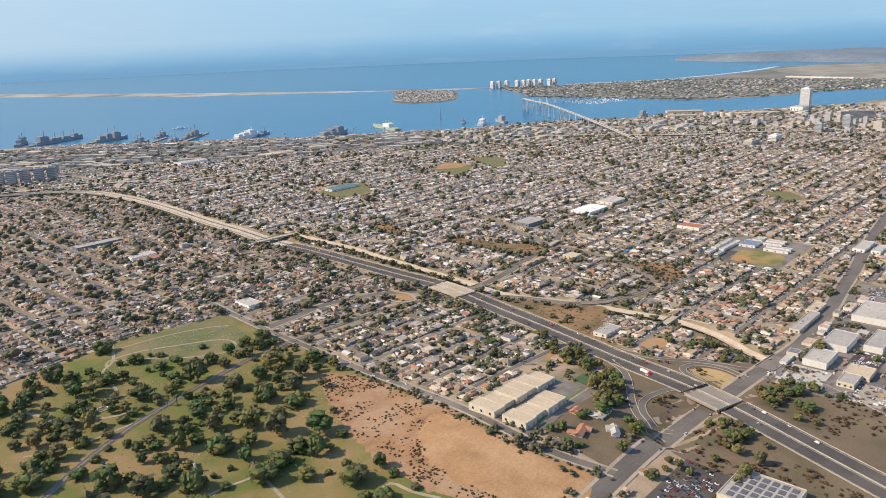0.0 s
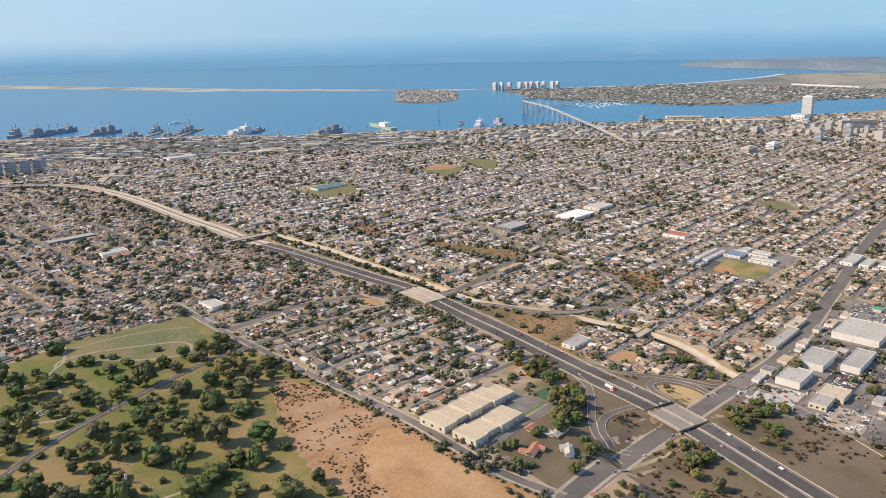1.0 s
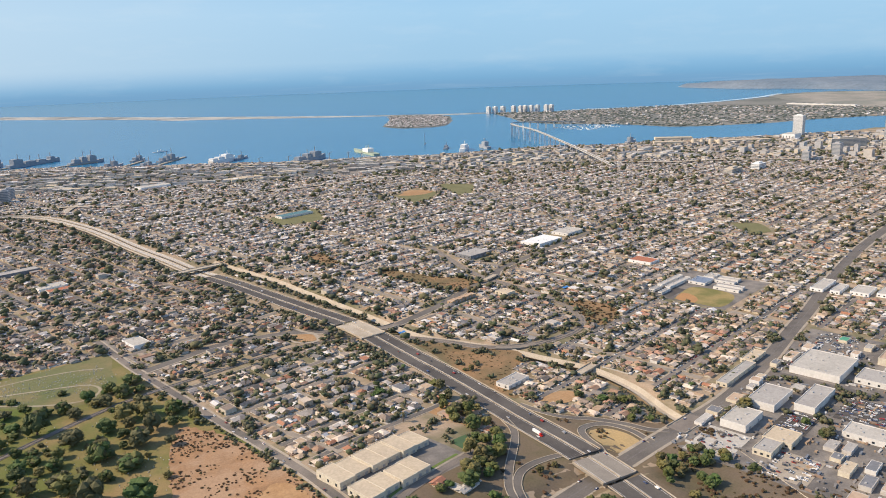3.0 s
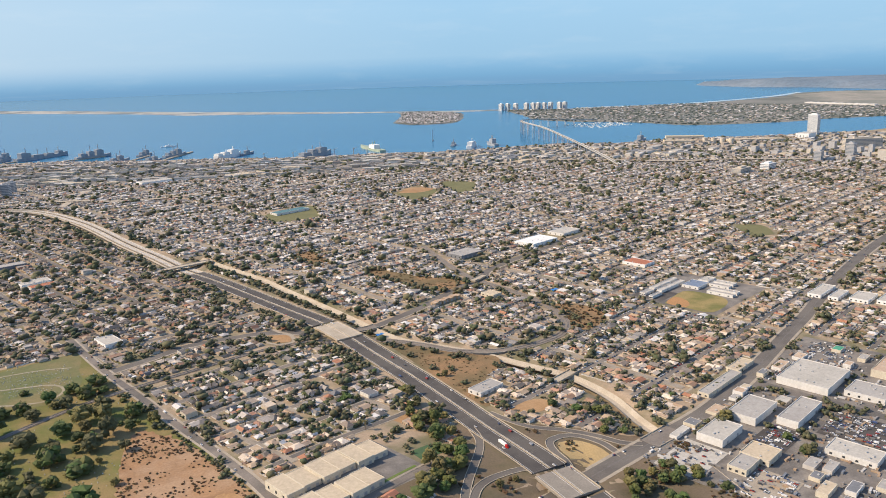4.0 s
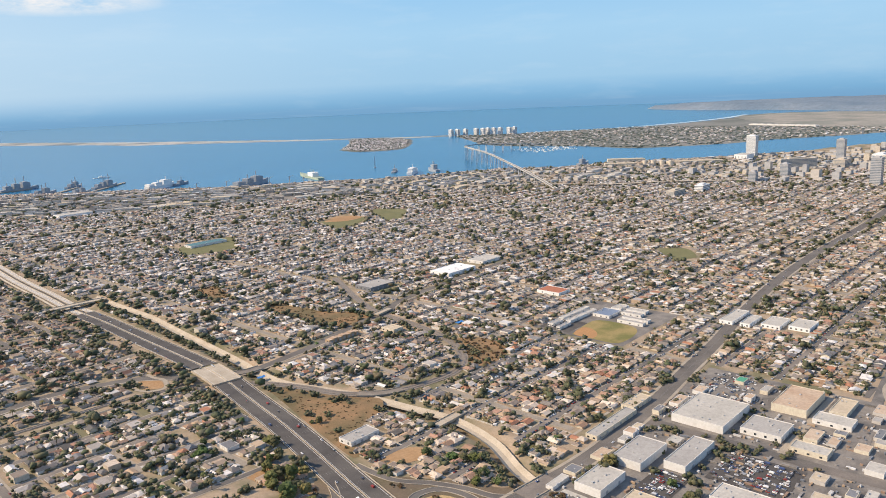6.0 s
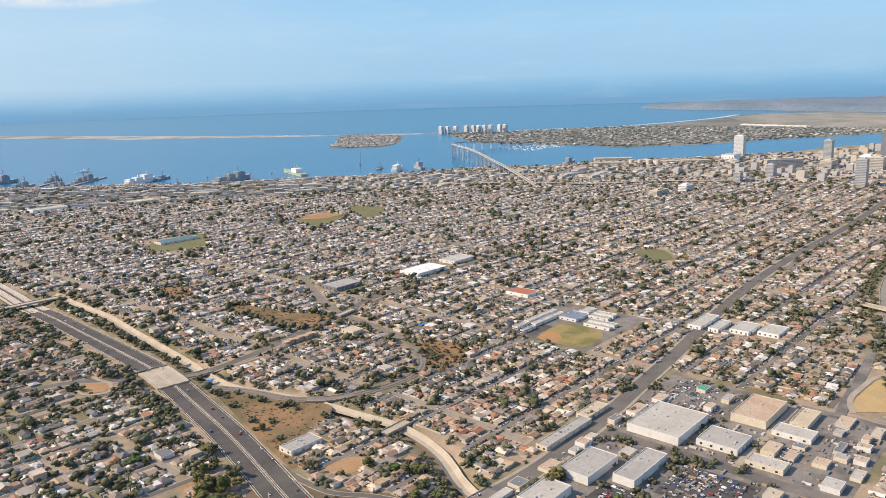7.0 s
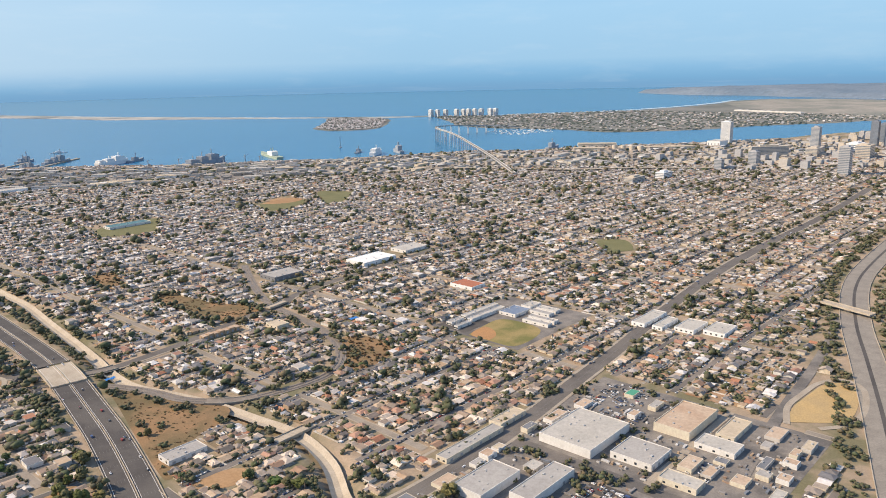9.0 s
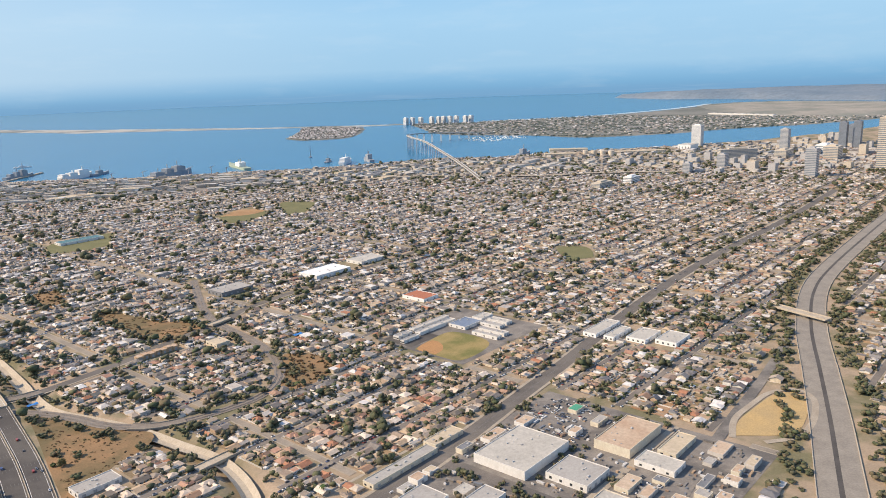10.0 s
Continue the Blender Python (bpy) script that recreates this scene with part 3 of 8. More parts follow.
for d, half in ((-3.4, 1.5), (1.4, 1.6), (4.6, 0.55)):
    v, q = deck(offset(far_line, d), far_z, half, 0.5)
    far_road = tagged(new("freeway", mesh_of("freeway", v, [q], [M_FREECON])), "pale concrete freeway carriageway curving towards the bay", "freeway", kind="structure")
    for edge in (half, -half):
        v, q = wall_along(offset(far_line, d + edge), far_z, 0.2, 0.3)
        part("barrier", mesh_of("barrier", v, [q], [M_CONCRETE]), far_road)
    tar = Pile()
    for lane in (-0.6, 0.0, 0.6) if half > 1 else ():
        v, q = ribbon(offset(far_line, d + lane * half), 0.05, 0.05, far_z + 0.012)
        tar.add(v, q)
    if half > 1:
        part("tar_joint", tar.mesh("tar_joint", [M_ASPHALT]), far_road, "dark tar joints between the lanes")
v, q = deck(offset(far_line, -1.05), far_z - 0.04, 0.3, 0.3)
tagged(new("median", mesh_of("median", v, [q], [M_ASPHALT])), "dark median between the carriageways", "median", kind="structure")


def bridge_over(name, pts, z, half, label, top=None):
    line = curve(pts, 2.0)
    v, q = deck(line, np.full(len(line), z), half, 0.5)
    ob = tagged(new(name, mesh_of(name, v, [q], [top or M_CONCRETE])), label, "bridge", kind="structure")
    for d in (-half + 0.1, half - 0.1):
        v, q = wall_along(offset(line, d), np.full(len(line), z), 0.16, 0.28)
        part("parapet", mesh_of("parapet", v, [q], [M_CONCRETE]), ob)
    mid = line[len(line) // 2]
    g = float(height(*mid))
    if z - g > 0.9:
        part("pier", mesh_of("pier", box_v(mid[0] - 0.5, mid[1] - half * 0.7, g - 0.3, mid[0] + 0.5, mid[1] + half * 0.7, z - 0.3), [BOX_Q], [M_CONCRETE]), ob)
    return ob


bridge_over("road_bridge", [(138, 407), (155, 411.5), (172, 414)], 0.75, 2.4, "concrete road bridge over the freeway")
bridge_over("road_bridge", [(186.5, 263), (191.5, 262), (197, 262.8)], 0.25, 2.2, "short road bridge over the concrete channel", M_STREET)
bridge_over("road_bridge", [(219.5, 178.5), (226, 180.2), (232.5, 182)], 0.3, 1.7, "small concrete road bridge over the channel")
bridge_over("road_bridge", [(213.5, 131.6), (219.5, 132.4), (225.5, 133.4)], 0.2, 3.2, "avenue bridge over the concrete channel", M_STREET)
bridge_over("railway_bridge", [(213, 216), (217, 212.6), (222, 210.4), (227, 209.8)], 0.3, 1.9, "low railway bridge over the channel", M_BALLAST)
bridge_over("road_bridge", [(446.5, 156.5), (445.5, 145), (444.5, 133)], 1.9, 2.0, "concrete overpass across the freeway")
bridge_over("railway_bridge", [(263, 291), (268, 293), (273, 295.5)], 1.2, 1.8, "pale concrete bridge at the railway curve")

avenue = strip("avenue", AVENUE, 2.6, 2.6, 0.10, M_AVENUE, "wide grey asphalt avenue with a painted median")
paint = Pile()
fine_av = curve(AVENUE[::3], 1.5)
zz = land(*fine_av.T) + 0.12
for d, on, step in ((-0.12, 1, 1), (0.12, 1, 1), (1.3, 1, 3), (-1.3, 1, 3)):
    dashes(paint, offset(fine_av, d), zz, 0.025, on, step)
part("lane_marking", paint.mesh("lane_marking", [M_WORNPAINT]), avenue)
for side in (-1, 1):
    strip("pavement", offset(AVENUE, side * 3.1), 0.5, 0.5, 0.13, M_PAVE, "pale concrete pavement along the avenue", "pavement")
strip("road", curve([(93, 304), (93.4, 319), (85, 352), (74.5, 387), (62, 440), (44, 520)], 4), 1.5, 1.5, 0.12, M_YARD, "grey street that goes on from the park road")
strip("road", PARK_ROAD, 1.15, 1.15, 0.12, M_STREET, "two-lane grey road along the park")
for side in (-1, 1):
    strip("pavement", offset(PARK_ROAD, side * 1.55), 0.38, 0.38, 0.15, M_PAVE, "pale concrete pavement beside the road", "pavement")
strip("road", CROSS_ROAD, 2.0, 2.0, 0.10, M_AVENUE, "grey asphalt road that passes under the freeway")
strip("pavement", offset(CROSS_ROAD, 2.4), 0.4, 0.4, 0.13, M_PAVE, "pale concrete pavement beside the road", "pavement")
RAMPS = [[(178.5, 167), (176, 159), (170.5, 151.5), (160.2, 140.8), (154, 132.8), (151.2, 125), (150.2, 120.5)], [(176.2, 138), (172.5, 139.2), (167, 139.4), (160.8, 137.2), (155.8, 131.8), (154.6, 126.8), (157, 122.6)], [(188.5, 172), (190, 164.5), (192.5, 157), (199, 150.8), (204.5, 143), (207.5, 136.5), (212, 132.5)], [(186.5, 126), (186.6, 134), (188, 141.5), (191, 146.6), (196, 148), (200.5, 145.4), (203, 139), (203, 131)]]
for r in RAMPS:
    line = curve(r, 1.5)
    strip("ramp", line, 1.0, 1.0, 0.11, M_AVENUE, "curved grey asphalt freeway ramp", "ramp")
    for side in (-1.1, 1.1):
        v, q = wall_along(offset(line, side), land(*offset(line, side).T) + 0.08, 0.18, 0.12)
        tagged(new("kerb", mesh_of("kerb", v, [q], [M_CONCRETE])), "pale concrete kerb along the ramp", "kerb", kind="structure")
patch("verge", [(188.6, 134), (189.8, 141), (193, 145.2), (198, 144), (200.6, 138.5), (200, 132), (194, 130.5)], M_STRAW, 0.08, "straw-coloured grass inside the ramp loop", "verge", 2.0)

patch("verge", [(158, 125.4), (158.6, 131), (162, 135.4), (167.5, 137.3), (172, 136.4), (173.6, 131), (172, 127), (165, 125.6)], M_VERGE, 0.08, "brown dry ground inside the ramp loop", "verge", 2.0)

# concrete lining of the channel
fine_c = curve(CANAL[(CANAL[:, 1] > 60)][::2], 1.5)
for lo, hi, zl, zh in ((-0.7, 0.7, -0.8, -0.8), (0.7, 2.15, -0.8, 0.16), (-2.15, -0.7, 0.16, -0.8)):
    a, b_ = offset(fine_c, lo), offset(fine_c, hi)
    k = len(fine_c)
    i = np.arange(k - 1)
    v = np.concatenate([np.c_[a, np.full(k, zl)], np.c_[b_, np.full(k, zh)]])
    tagged(new("channel_lining", mesh_of("channel_lining", v, [np.stack([i, i + 1, i + 1 + k, i + k], 1)], [M_CONCRETE])), "pale weathered concrete flood channel", "channel", kind="structure")

right_z = curve(RIGHT_FREEWAY, 4)
for d in (-2.95, 2.95):
    right_road = strip("freeway", offset(right_z, d), 2.35, 2.35, 0.12, M_OLDROAD, "pale concrete freeway carriageway beside trees", "freeway")
    v, q = wall_along(offset(right_z, d * 1.82), land(*offset(right_z, d * 1.82).T) + 0.1, 0.2, 0.25)
    part("barrier", mesh_of("barrier", v, [q], [M_CONCRETE]), right_road)
strip("median", right_z, 0.6, 0.6, 0.10, M_ASPHALT, "dark strip between the carriageways", "median")
RAMP_R = curve([(301, 93), (328, 103), (350, 110.5), (374, 118), (412, 131.5), (440, 144)], 3)
strip("road", RAMP_R, 1.6, 1.6, 0.12, M_YARD, "grey asphalt frontage road", "road")
patch("verge", [(338, 103.5), (347, 107.5), (358, 109.5), (370, 110.8), (376, 108), (374, 103), (362, 96.5), (350, 94.5)], M_STRAW, 0.09, "straw-coloured ground inside the ramp loop", "verge", 2.0)
strip("ramp", curve([(337, 103), (347, 108.8), (358, 111), (370, 112.3), (378, 109), (376, 102), (362, 94.5), (350, 92.5), (341, 96)], 2), 0.9, 0.9, 0.13, M_PAVE, "pale concrete ramp loop", "ramp")
strip("freeway", curve([(560, 640), (610, 605), (638, 572), (672, 526), (722, 496), (775, 448), (840, 400), (930, 350)], 6), 3.2, 3.2, 1.6, M_CONCRETE, "raised pale concrete freeway near the harbour", "freeway")
strip("freeway", curve([(-60, 735), (40, 716), (125, 697), (174, 660), (264, 654), (420, 650), (560, 640)], 6), 3.0, 3.0, 1.0, M_CONCRETE, "pale concrete freeway beyond the houses", "freeway")
strip("road", curve([(118, 650), (122, 668), (140, 715), (158, 770), (172, 806)], 5), 3.0, 3.0, 0.8, M_CONCRETE, "pale concrete connector road", "road")

rail_bed = strip("railway", RAIL[RAIL[:, 0] > 188], 1.95, 1.95, 0.14, M_BALLAST, "double railway track on brown ballast in a curve", "railway")
for d in (-1.05, -0.6, 0.6, 1.05):
    line = offset(RAIL[RAIL[:, 0] > 188], d)
    v, q = wall_along(line, land(*line.T) + 0.14, 0.07, 0.08)
    part("rail", mesh_of("rail", v, [q], [M_STEEL]), rail_bed)
park_rail = strip("railway", RAIL[RAIL[:, 0] <= 189], 1.15, 1.15, 0.12, M_BALLAST, "railway line on brown ballast through the park", "railway")
for d in (-0.85, -0.45, 0.45, 0.85):
    line = offset(RAIL[RAIL[:, 0] <= 189], d)
    v, q = wall_along(line, land(*line.T) + 0.12, 0.07, 0.08)
    part("rail", mesh_of("rail", v, [q], [M_STEEL]), park_rail)
for pts, w in (([(6, 224.5), (15.5, 221), (29.6, 224), (38, 226)], 0.5), ([(-20, 268), (3.3, 260.7), (11.8, 251.5), (17, 242.7), (30, 234.6), (36.7, 234)], 0.6), ([(57, 155), (56.1, 174.4), (54.7, 178.9), (60, 176.4)], 0.5), ([(56.1, 174.4), (44, 174), (20, 170), (0, 175)], 0.5), ([(44, 296), (41.1, 280.4), (35.2, 269.7), (36.7, 254.3), (34.8, 245.3)], 0.55), ([(74, 146), (80.6, 148.7), (83.1, 141.9), (87, 135)], 0.5), ([(38, 276), (40, 281), (50, 283), (63.2, 280), (79, 275), (82.4, 267.5), (77, 261.5), (66, 264.5), (52, 274), (41, 280)], 0.5), ([(44, 291), (60, 293), (76, 292), (87, 288)], 0.4)):
    strip("path", curve(pts, 2.0), w, w, 0.11, M_PATH, "narrow pale path through the lawn", "path")
wall_line = curve([(5, 282.5), (45, 300.3), (90, 306.5)], 3)
v, q = wall_along(wall_line, land(*wall_line.T), 0.2, 0.4)
tagged(new("boundary_wall", mesh_of("boundary_wall", v, [q], [M_CONCRETE])), "pale boundary wall between cemetery and houses", "wall", kind="structure")
strip("road", curve([(5, 284.5), (45, 302.5), (90, 308.5)], 3), 1.2, 1.2, 0.10, M_STREET, "street along the cemetery wall", "road")

# ---- what keeps houses and grid streets away ----
SLABS = uv_rect(147, 110, 186, 137)
COURT = uv_rect(184, 112, 199, 140)
SCHOOL = uv_rect(349, 114, 402, 158)
HILL = [(258, 212), (267, 231), (272.5, 241), (279, 238), (284, 227), (280, 217), (266, 209.5)]
WORKS = uv_rect(205, 10, 350, 81)
BAND = [(-60, 1110), (60, 1060), (300, 900), (470, 800), (640, 745), (760, 680), (960, 610), (1100, 560), (1040, 400), (900, 440), (700, 560), (560, 610), (450, 680), (280, 740), (0, 860), (-200, 950)]
LOW_GROUND = [(118, 106), (150, 117), (178, 122), (226, 126), (250, 40), (120, 30)]
TRIANGLE = [(124.4, 139.5), (127.5, 117), (147.4, 121), (152.5, 134), (161.6, 144), (165, 155), (150, 152), (133, 145.5)]
WEST_LOT = [(191.6, 168.6), (200.8, 171.7), (207.5, 170.2), (206.6, 164.1), (195.6, 164.2)]
BROWN = [[xy(*p) for p in [(300, 283), (310, 276), (313, 253), (321, 235), (318, 219), (302, 221), (299, 237), (298, 266)]], [xy(*p) for p in [(297, 341), (310, 341), (302, 312), (291, 311)]]]
LOTS = [[(334, 104), (348, 112), (372, 115), (382, 108), (378, 99), (360, 91), (342, 92)], [(281, 253.5), (291, 256), (290, 261.5), (280, 259)], [(153, 281), (165, 279), (166, 264), (154, 265)], *BROWN, LOW_GROUND, TRIANGLE, WEST_LOT, uv_rect(395, 244, 450, 263), uv_rect(284, 210, 303, 222), uv_rect(348, 255, 370, 273), uv_rect(226, 132, 243, 143), uv_rect(394, 84, 420, 99), uv_rect(400, 62, 420, 84), uv_rect(274, 80, 312, 88.5), uv_rect(394, 174, 409, 191), uv_rect(307, 198, 317, 209)]
PARKS = [(353, 508), (357, 552), (392, 576), (402, 546), (378, 514)]
PARKS_B = [(400, 516), (422, 582), (448, 558), (414, 510)]
GREEN = [(444, 268), (464, 300), (482, 290), (464, 262)]
TEAL = [(236, 495), (242, 545), (286, 545), (272, 495)]
LINES = [(FREEWAY[::3], 9.0), (AVENUE[::3], 4.8), (RAIL[::3], 4.2), (CANAL[::3], 6.2), (PARK_ROAD[::3], 3.2), (CROSS_ROAD[::3], 4.0), (RIGHT_FREEWAY[::3], 13), (RAMP_R[::3], 3.8)]


def clear(x, y, grow=0.0, zones=True):
    ok = np.ones(np.shape(x), bool)
    for line, w in LINES:
        ok &= away(x, y, line) > w + grow
    if zones:
        for p in (PARK, SLABS, COURT, SCHOOL, HILL, WORKS, SCRUB, BAND, PARKS, PARKS_B, GREEN, TEAL, *LOTS):
            ok &= ~inside(x, y, p)
    ok &= ~inside(x, y, INTERCHANGE)
    sy = np.interp(x, [p[0] for p in SHORE], [p[1] for p in SHORE])
    return ok & (y < sy - 14)


# street plan: three neighbourhoods on one bearing, each with its own spacing
U_CROSS = [277.5 - 57.5 * k for k in range(8, 0, -1)] + [277.5, 350, 405, 474] + [531.5 + 57.5 * k for k in range(12)]
V_STREET = [4, 31, 58, 78, 100, 123, 143.5, 165, 186] + [208 + 22.5 * k for k in range(36)]
LEFT_U = [161 + 19.6 * k for k in range(-16, 8)]
LEFT_V = [205 + 62 * k for k in range(10)]
EAST_U = [-56, 1, 58, 115, 163, 183, 203]
EAST_V = [-112 + 22 * k for k in range(10)] + [107, 128, 143, 158.5, 173, 188.5, 204, 219.5]


def town_part(x, y):
    """0 west of the freeway, 1 north-east of it, 2 the blocks between park and freeway."""
    beyond = x > np.interp(y, [0, 120, 290, 420, 600, 720], [160, 176, 178, 154, 124, 20])
    return np.where(beyond, 0, np.where(y > 262, 1, 2))


west = lambda x, y: town_part(x, y) == 0  # noqa: E731


def grid_line(fixed, lo, hi, along_u, step=3.6):
    s = np.arange(lo, hi, step)
    return np.stack(xy(s, np.full_like(s, fixed)) if along_u else xy(np.full_like(s, fixed), s), 1)


def off_street(x, y, least=1.7):
    """True where a point lies clear of every grid street of its neighbourhood."""
    u, v = uv(x, y)
    where = town_part(x, y)
    ok = np.ones(np.shape(x), bool)
    for k, (us, vs) in enumerate(((U_CROSS, V_STREET), (LEFT_U, LEFT_V), (EAST_U, EAST_V))):
        near = np.minimum(np.abs(u[..., None] - np.array(us)).min(-1), np.abs(v[..., None] - np.array(vs)).min(-1))
        ok &= (where != k) | (near > least)
    return ok


streets, cross_streets, walks, alleys = Pile(), Pile(), Pile(), Pile()
plan = [(v, -120, 1150, True, 0) for v in V_STREET] + [(u, -60, 900, False, 0) for u in U_CROSS]
plan += [(u, 200, 820, False, 1) for u in LEFT_U] + [(v, -200, 300, True, 1) for v in LEFT_V]
plan += [(v, -110, 260, True, 2) for v in EAST_V] + [(u, -120, 100, False, 2) for u in EAST_U[:4]] + [(163, 140, 176, False, 2), (183, 168, 206, False, 2), (203, 148, 176, False, 2)]
for fixed, lo, hi, along_u, where in plan:
    line = grid_line(fixed, lo, hi, along_u)
    ok = clear(*line.T, -1.5) & (town_part(*line.T) == where)
    for pile, half, lift in ((walks, 1.4, 0.05), (streets if along_u or where == 1 else cross_streets, 0.98, 0.09 if along_u else 0.094)):
        v, q = ribbon(line, half, half, lift)
        pile.add(v, q[ok[:-1] & ok[1:]])
for a_, b_ in zip(V_STREET[:-1], V_STREET[1:]):
    line = grid_line((a_ + b_) / 2, -120, 1150, True)
    ok = clear(*line.T, 0) & west(*line.T)
    v, q = ribbon(line, 0.5, 0.5, 0.06)
    alleys.add(v, q[ok[:-1] & ok[1:]])
tagged(new("street", streets.mesh("street", [M_STREET])), "grey asphalt residential streets on a grid", "street", kind="structure")
tagged(new("street", cross_streets.mesh("street", [M_DUSTY])), "pale dusty cross streets between the blocks", "street", kind="structure")
tagged(new("pavement", walks.mesh("pavement", [M_PAVE])), "pale concrete pavements beside the streets", "pavement", kind="structure")
tagged(new("alley", alleys.mesh("alley", [M_PAVE])), "narrow pale concrete alleys behind the houses", "alley", kind="structure")


# ---- house and tree shapes ----
def gable(over=0.12):
    """Unit house: walls 1 x 1 x 0.55, ridge along x."""
    e = 0.5 + over
    v = [(-0.5, -0.5, 0), (0.5, -0.5, 0), (0.5, 0.5, 0), (-0.5, 0.5, 0), (-0.5, -0.5, 0.62), (0.5, -0.5, 0.62), (0.5, 0.5, 0.62), (-0.5, 0.5, 0.62), (-0.5, 0, 0.96), (0.5, 0, 0.96)]
    v += [(-e, -e, 0.57), (e, -e, 0.57), (e, 0, 1.0), (-e, 0, 1.0), (e, e, 0.57), (-e, e, 0.57)]
    return np.array(v), [(0, 1, 5, 4), (1, 2, 6, 5), (2, 3, 7, 6), (3, 0, 4, 7), (10, 11, 12, 13), (13, 12, 14, 15)], [(5, 6, 9), (7, 4, 8)], [0, 0, 0, 0, 1, 1], [0, 0]


def hip(over=0.12):
    e = 0.5 + over
    v = [(-0.5, -0.5, 0), (0.5, -0.5, 0), (0.5, 0.5, 0), (-0.5, 0.5, 0), (-0.5, -0.5, 0.62), (0.5, -0.5, 0.62), (0.5, 0.5, 0.62), (-0.5, 0.5, 0.62)]
    v += [(-e, -e, 0.6), (e, -e, 0.6), (e, e, 0.6), (-e, e, 0.6), (-0.2, 0, 1.0), (0.2, 0, 1.0)]
    return np.array(v), [(0, 1, 5, 4), (1, 2, 6, 5), (2, 3, 7, 6), (3, 0, 4, 7), (8, 9, 13, 12), (10, 11, 12, 13)], [(9, 10, 13), (11, 8, 12)], [0, 0, 0, 0, 1, 1], [1, 1]


def join(*shapes):
    v, q, t, qm, tm, n = [], [], [], [], [], 0
    for (sv, sq, st, sqm, stm), scale, move in shapes:
        v.append(sv * scale + move)
        q += [tuple(np.array(f) + n) for f in sq]
        t += [tuple(np.array(f) + n) for f in st]
        qm += list(np.broadcast_to(sqm, len(sq)))
        tm += list(np.broadcast_to(stm, len(st)))
        n += len(sv)
    return np.concatenate(v), q, t, qm, tm


FLAT = (np.concatenate([box_v(-0.5, -0.5, 0, 0.5, 0.5, 0.8), box_v(-0.47, -0.47, 0.7, 0.47, 0.47, 0.77)]), BOX_Q[2:] + [(8 + a, 8 + b, 8 + c, 8 + d) for a, b, c, d in BOX_Q[1:2]] + [(4, 5, 13, 12), (5, 6, 14, 13), (6, 7, 15, 14), (7, 4, 12, 15)], [], [0, 0, 0, 0, 1, 0, 0, 0, 0], [])


def turned(shape):
    """A shape with its x and y exchanged."""
    v, q, t, qm, tm = shape
    return v[:, [1, 0, 2]], [f[::-1] for f in q], [f[::-1] for f in t], qm, tm


SHAPES = [gable(), hip(), join((gable(), (1, 0.58, 0.9), (0, -0.18, 0)), (turned(gable()), (0.46, 0.7, 0.82), (0.22, 0.14, 0))), join((hip(), (1, 0.66, 1), (0, -0.12, 0)), (hip(), (0.5, 0.6, 0.9), (-0.22, 0.22, 0))), FLAT, join((hip(), (0.74, 0.92, 1), (-0.13, 0, 0)), (FLAT, (0.34, 0.55, 0.62), (0.42, -0.18, 0))), join((gable(), (1, 0.5, 0.85), (0, 0.2, 0)), (turned(gable()), (0.4, 0.72, 0.92), (-0.26, -0.1, 0)), (FLAT, (0.5, 0.3, 0.6), (0.2, -0.2, 0)))]


def ico(sub, seed, rough=0.25):
    bm = bmesh.new()
    bmesh.ops.create_icosphere(bm, subdivisions=sub, radius=1.0)
    r = np.random.default_rng(seed)
    v = np.array([p.co[:] for p in bm.verts]) * (1 + rough * r.uniform(-1, 1, (len(bm.verts), 1)))
    t = [tuple(p.index for p in f.verts) for f in bm.faces]
    bm.free()
    return v, [], t, [], 0


def crown(n, sub, seed, spread=0.55, size=0.5, rough=0.3):
    """A lumpy crown about 1 wide and 1 high, standing at z 0.3 to 1.2, with gaps at its edge."""
    r = np.random.default_rng(seed)
    bits = []
    for k in range(n):
        a, d = r.uniform(0, 6.28), spread * math.sqrt(r.uniform(0, 1)) * 0.62
        s = size * r.uniform(0.5, 1.0) * 0.55
        bits.append((ico(sub, seed * 50 + k, rough), (s * r.uniform(0.9, 1.3), s * r.uniform(0.9, 1.3), s * r.uniform(0.7, 1.0)), (d * math.cos(a), d * math.sin(a), r.uniform(0.45, 0.95) - 0.4 * d)))
    return join(*bits)


def bushy(n, leaves, seed, spread, size):
    """A crown with loose sprays of leaves round its clumps."""
    v, q, t, qm, tm = crown(n, 1, seed, spread, size, 0.36)
    r = np.random.default_rng(seed + 900)
    mid = v.mean(0)
    base = mid + (v[r.integers(0, len(v), leaves)] - mid) * r.uniform(0.8, 1.15, (leaves, 1))
    tri = (base[:, None] + r.normal(0, 0.055, (leaves, 3, 3))).reshape(-1, 3)
    return np.concatenate([v, tri]), q, t + [tuple(f) for f in len(v) + np.arange(leaves * 3).reshape(-1, 3)], qm, list(tm) + [0] * leaves


FAR_TREES = [bushy(4, 14, 11 + k, 0.6, 0.62) for k in range(5)]
TINY_TREES = [crown(2, 1, 161 + k, 0.45, 0.85) for k in range(5)]
SMALL_TREES = [bushy(3, 10, 61 + k, 0.5, 0.7) for k in range(5)]
NEAR_TREES = [bushy(9, 70, 31 + k, 0.7, 0.46) for k in range(6)]


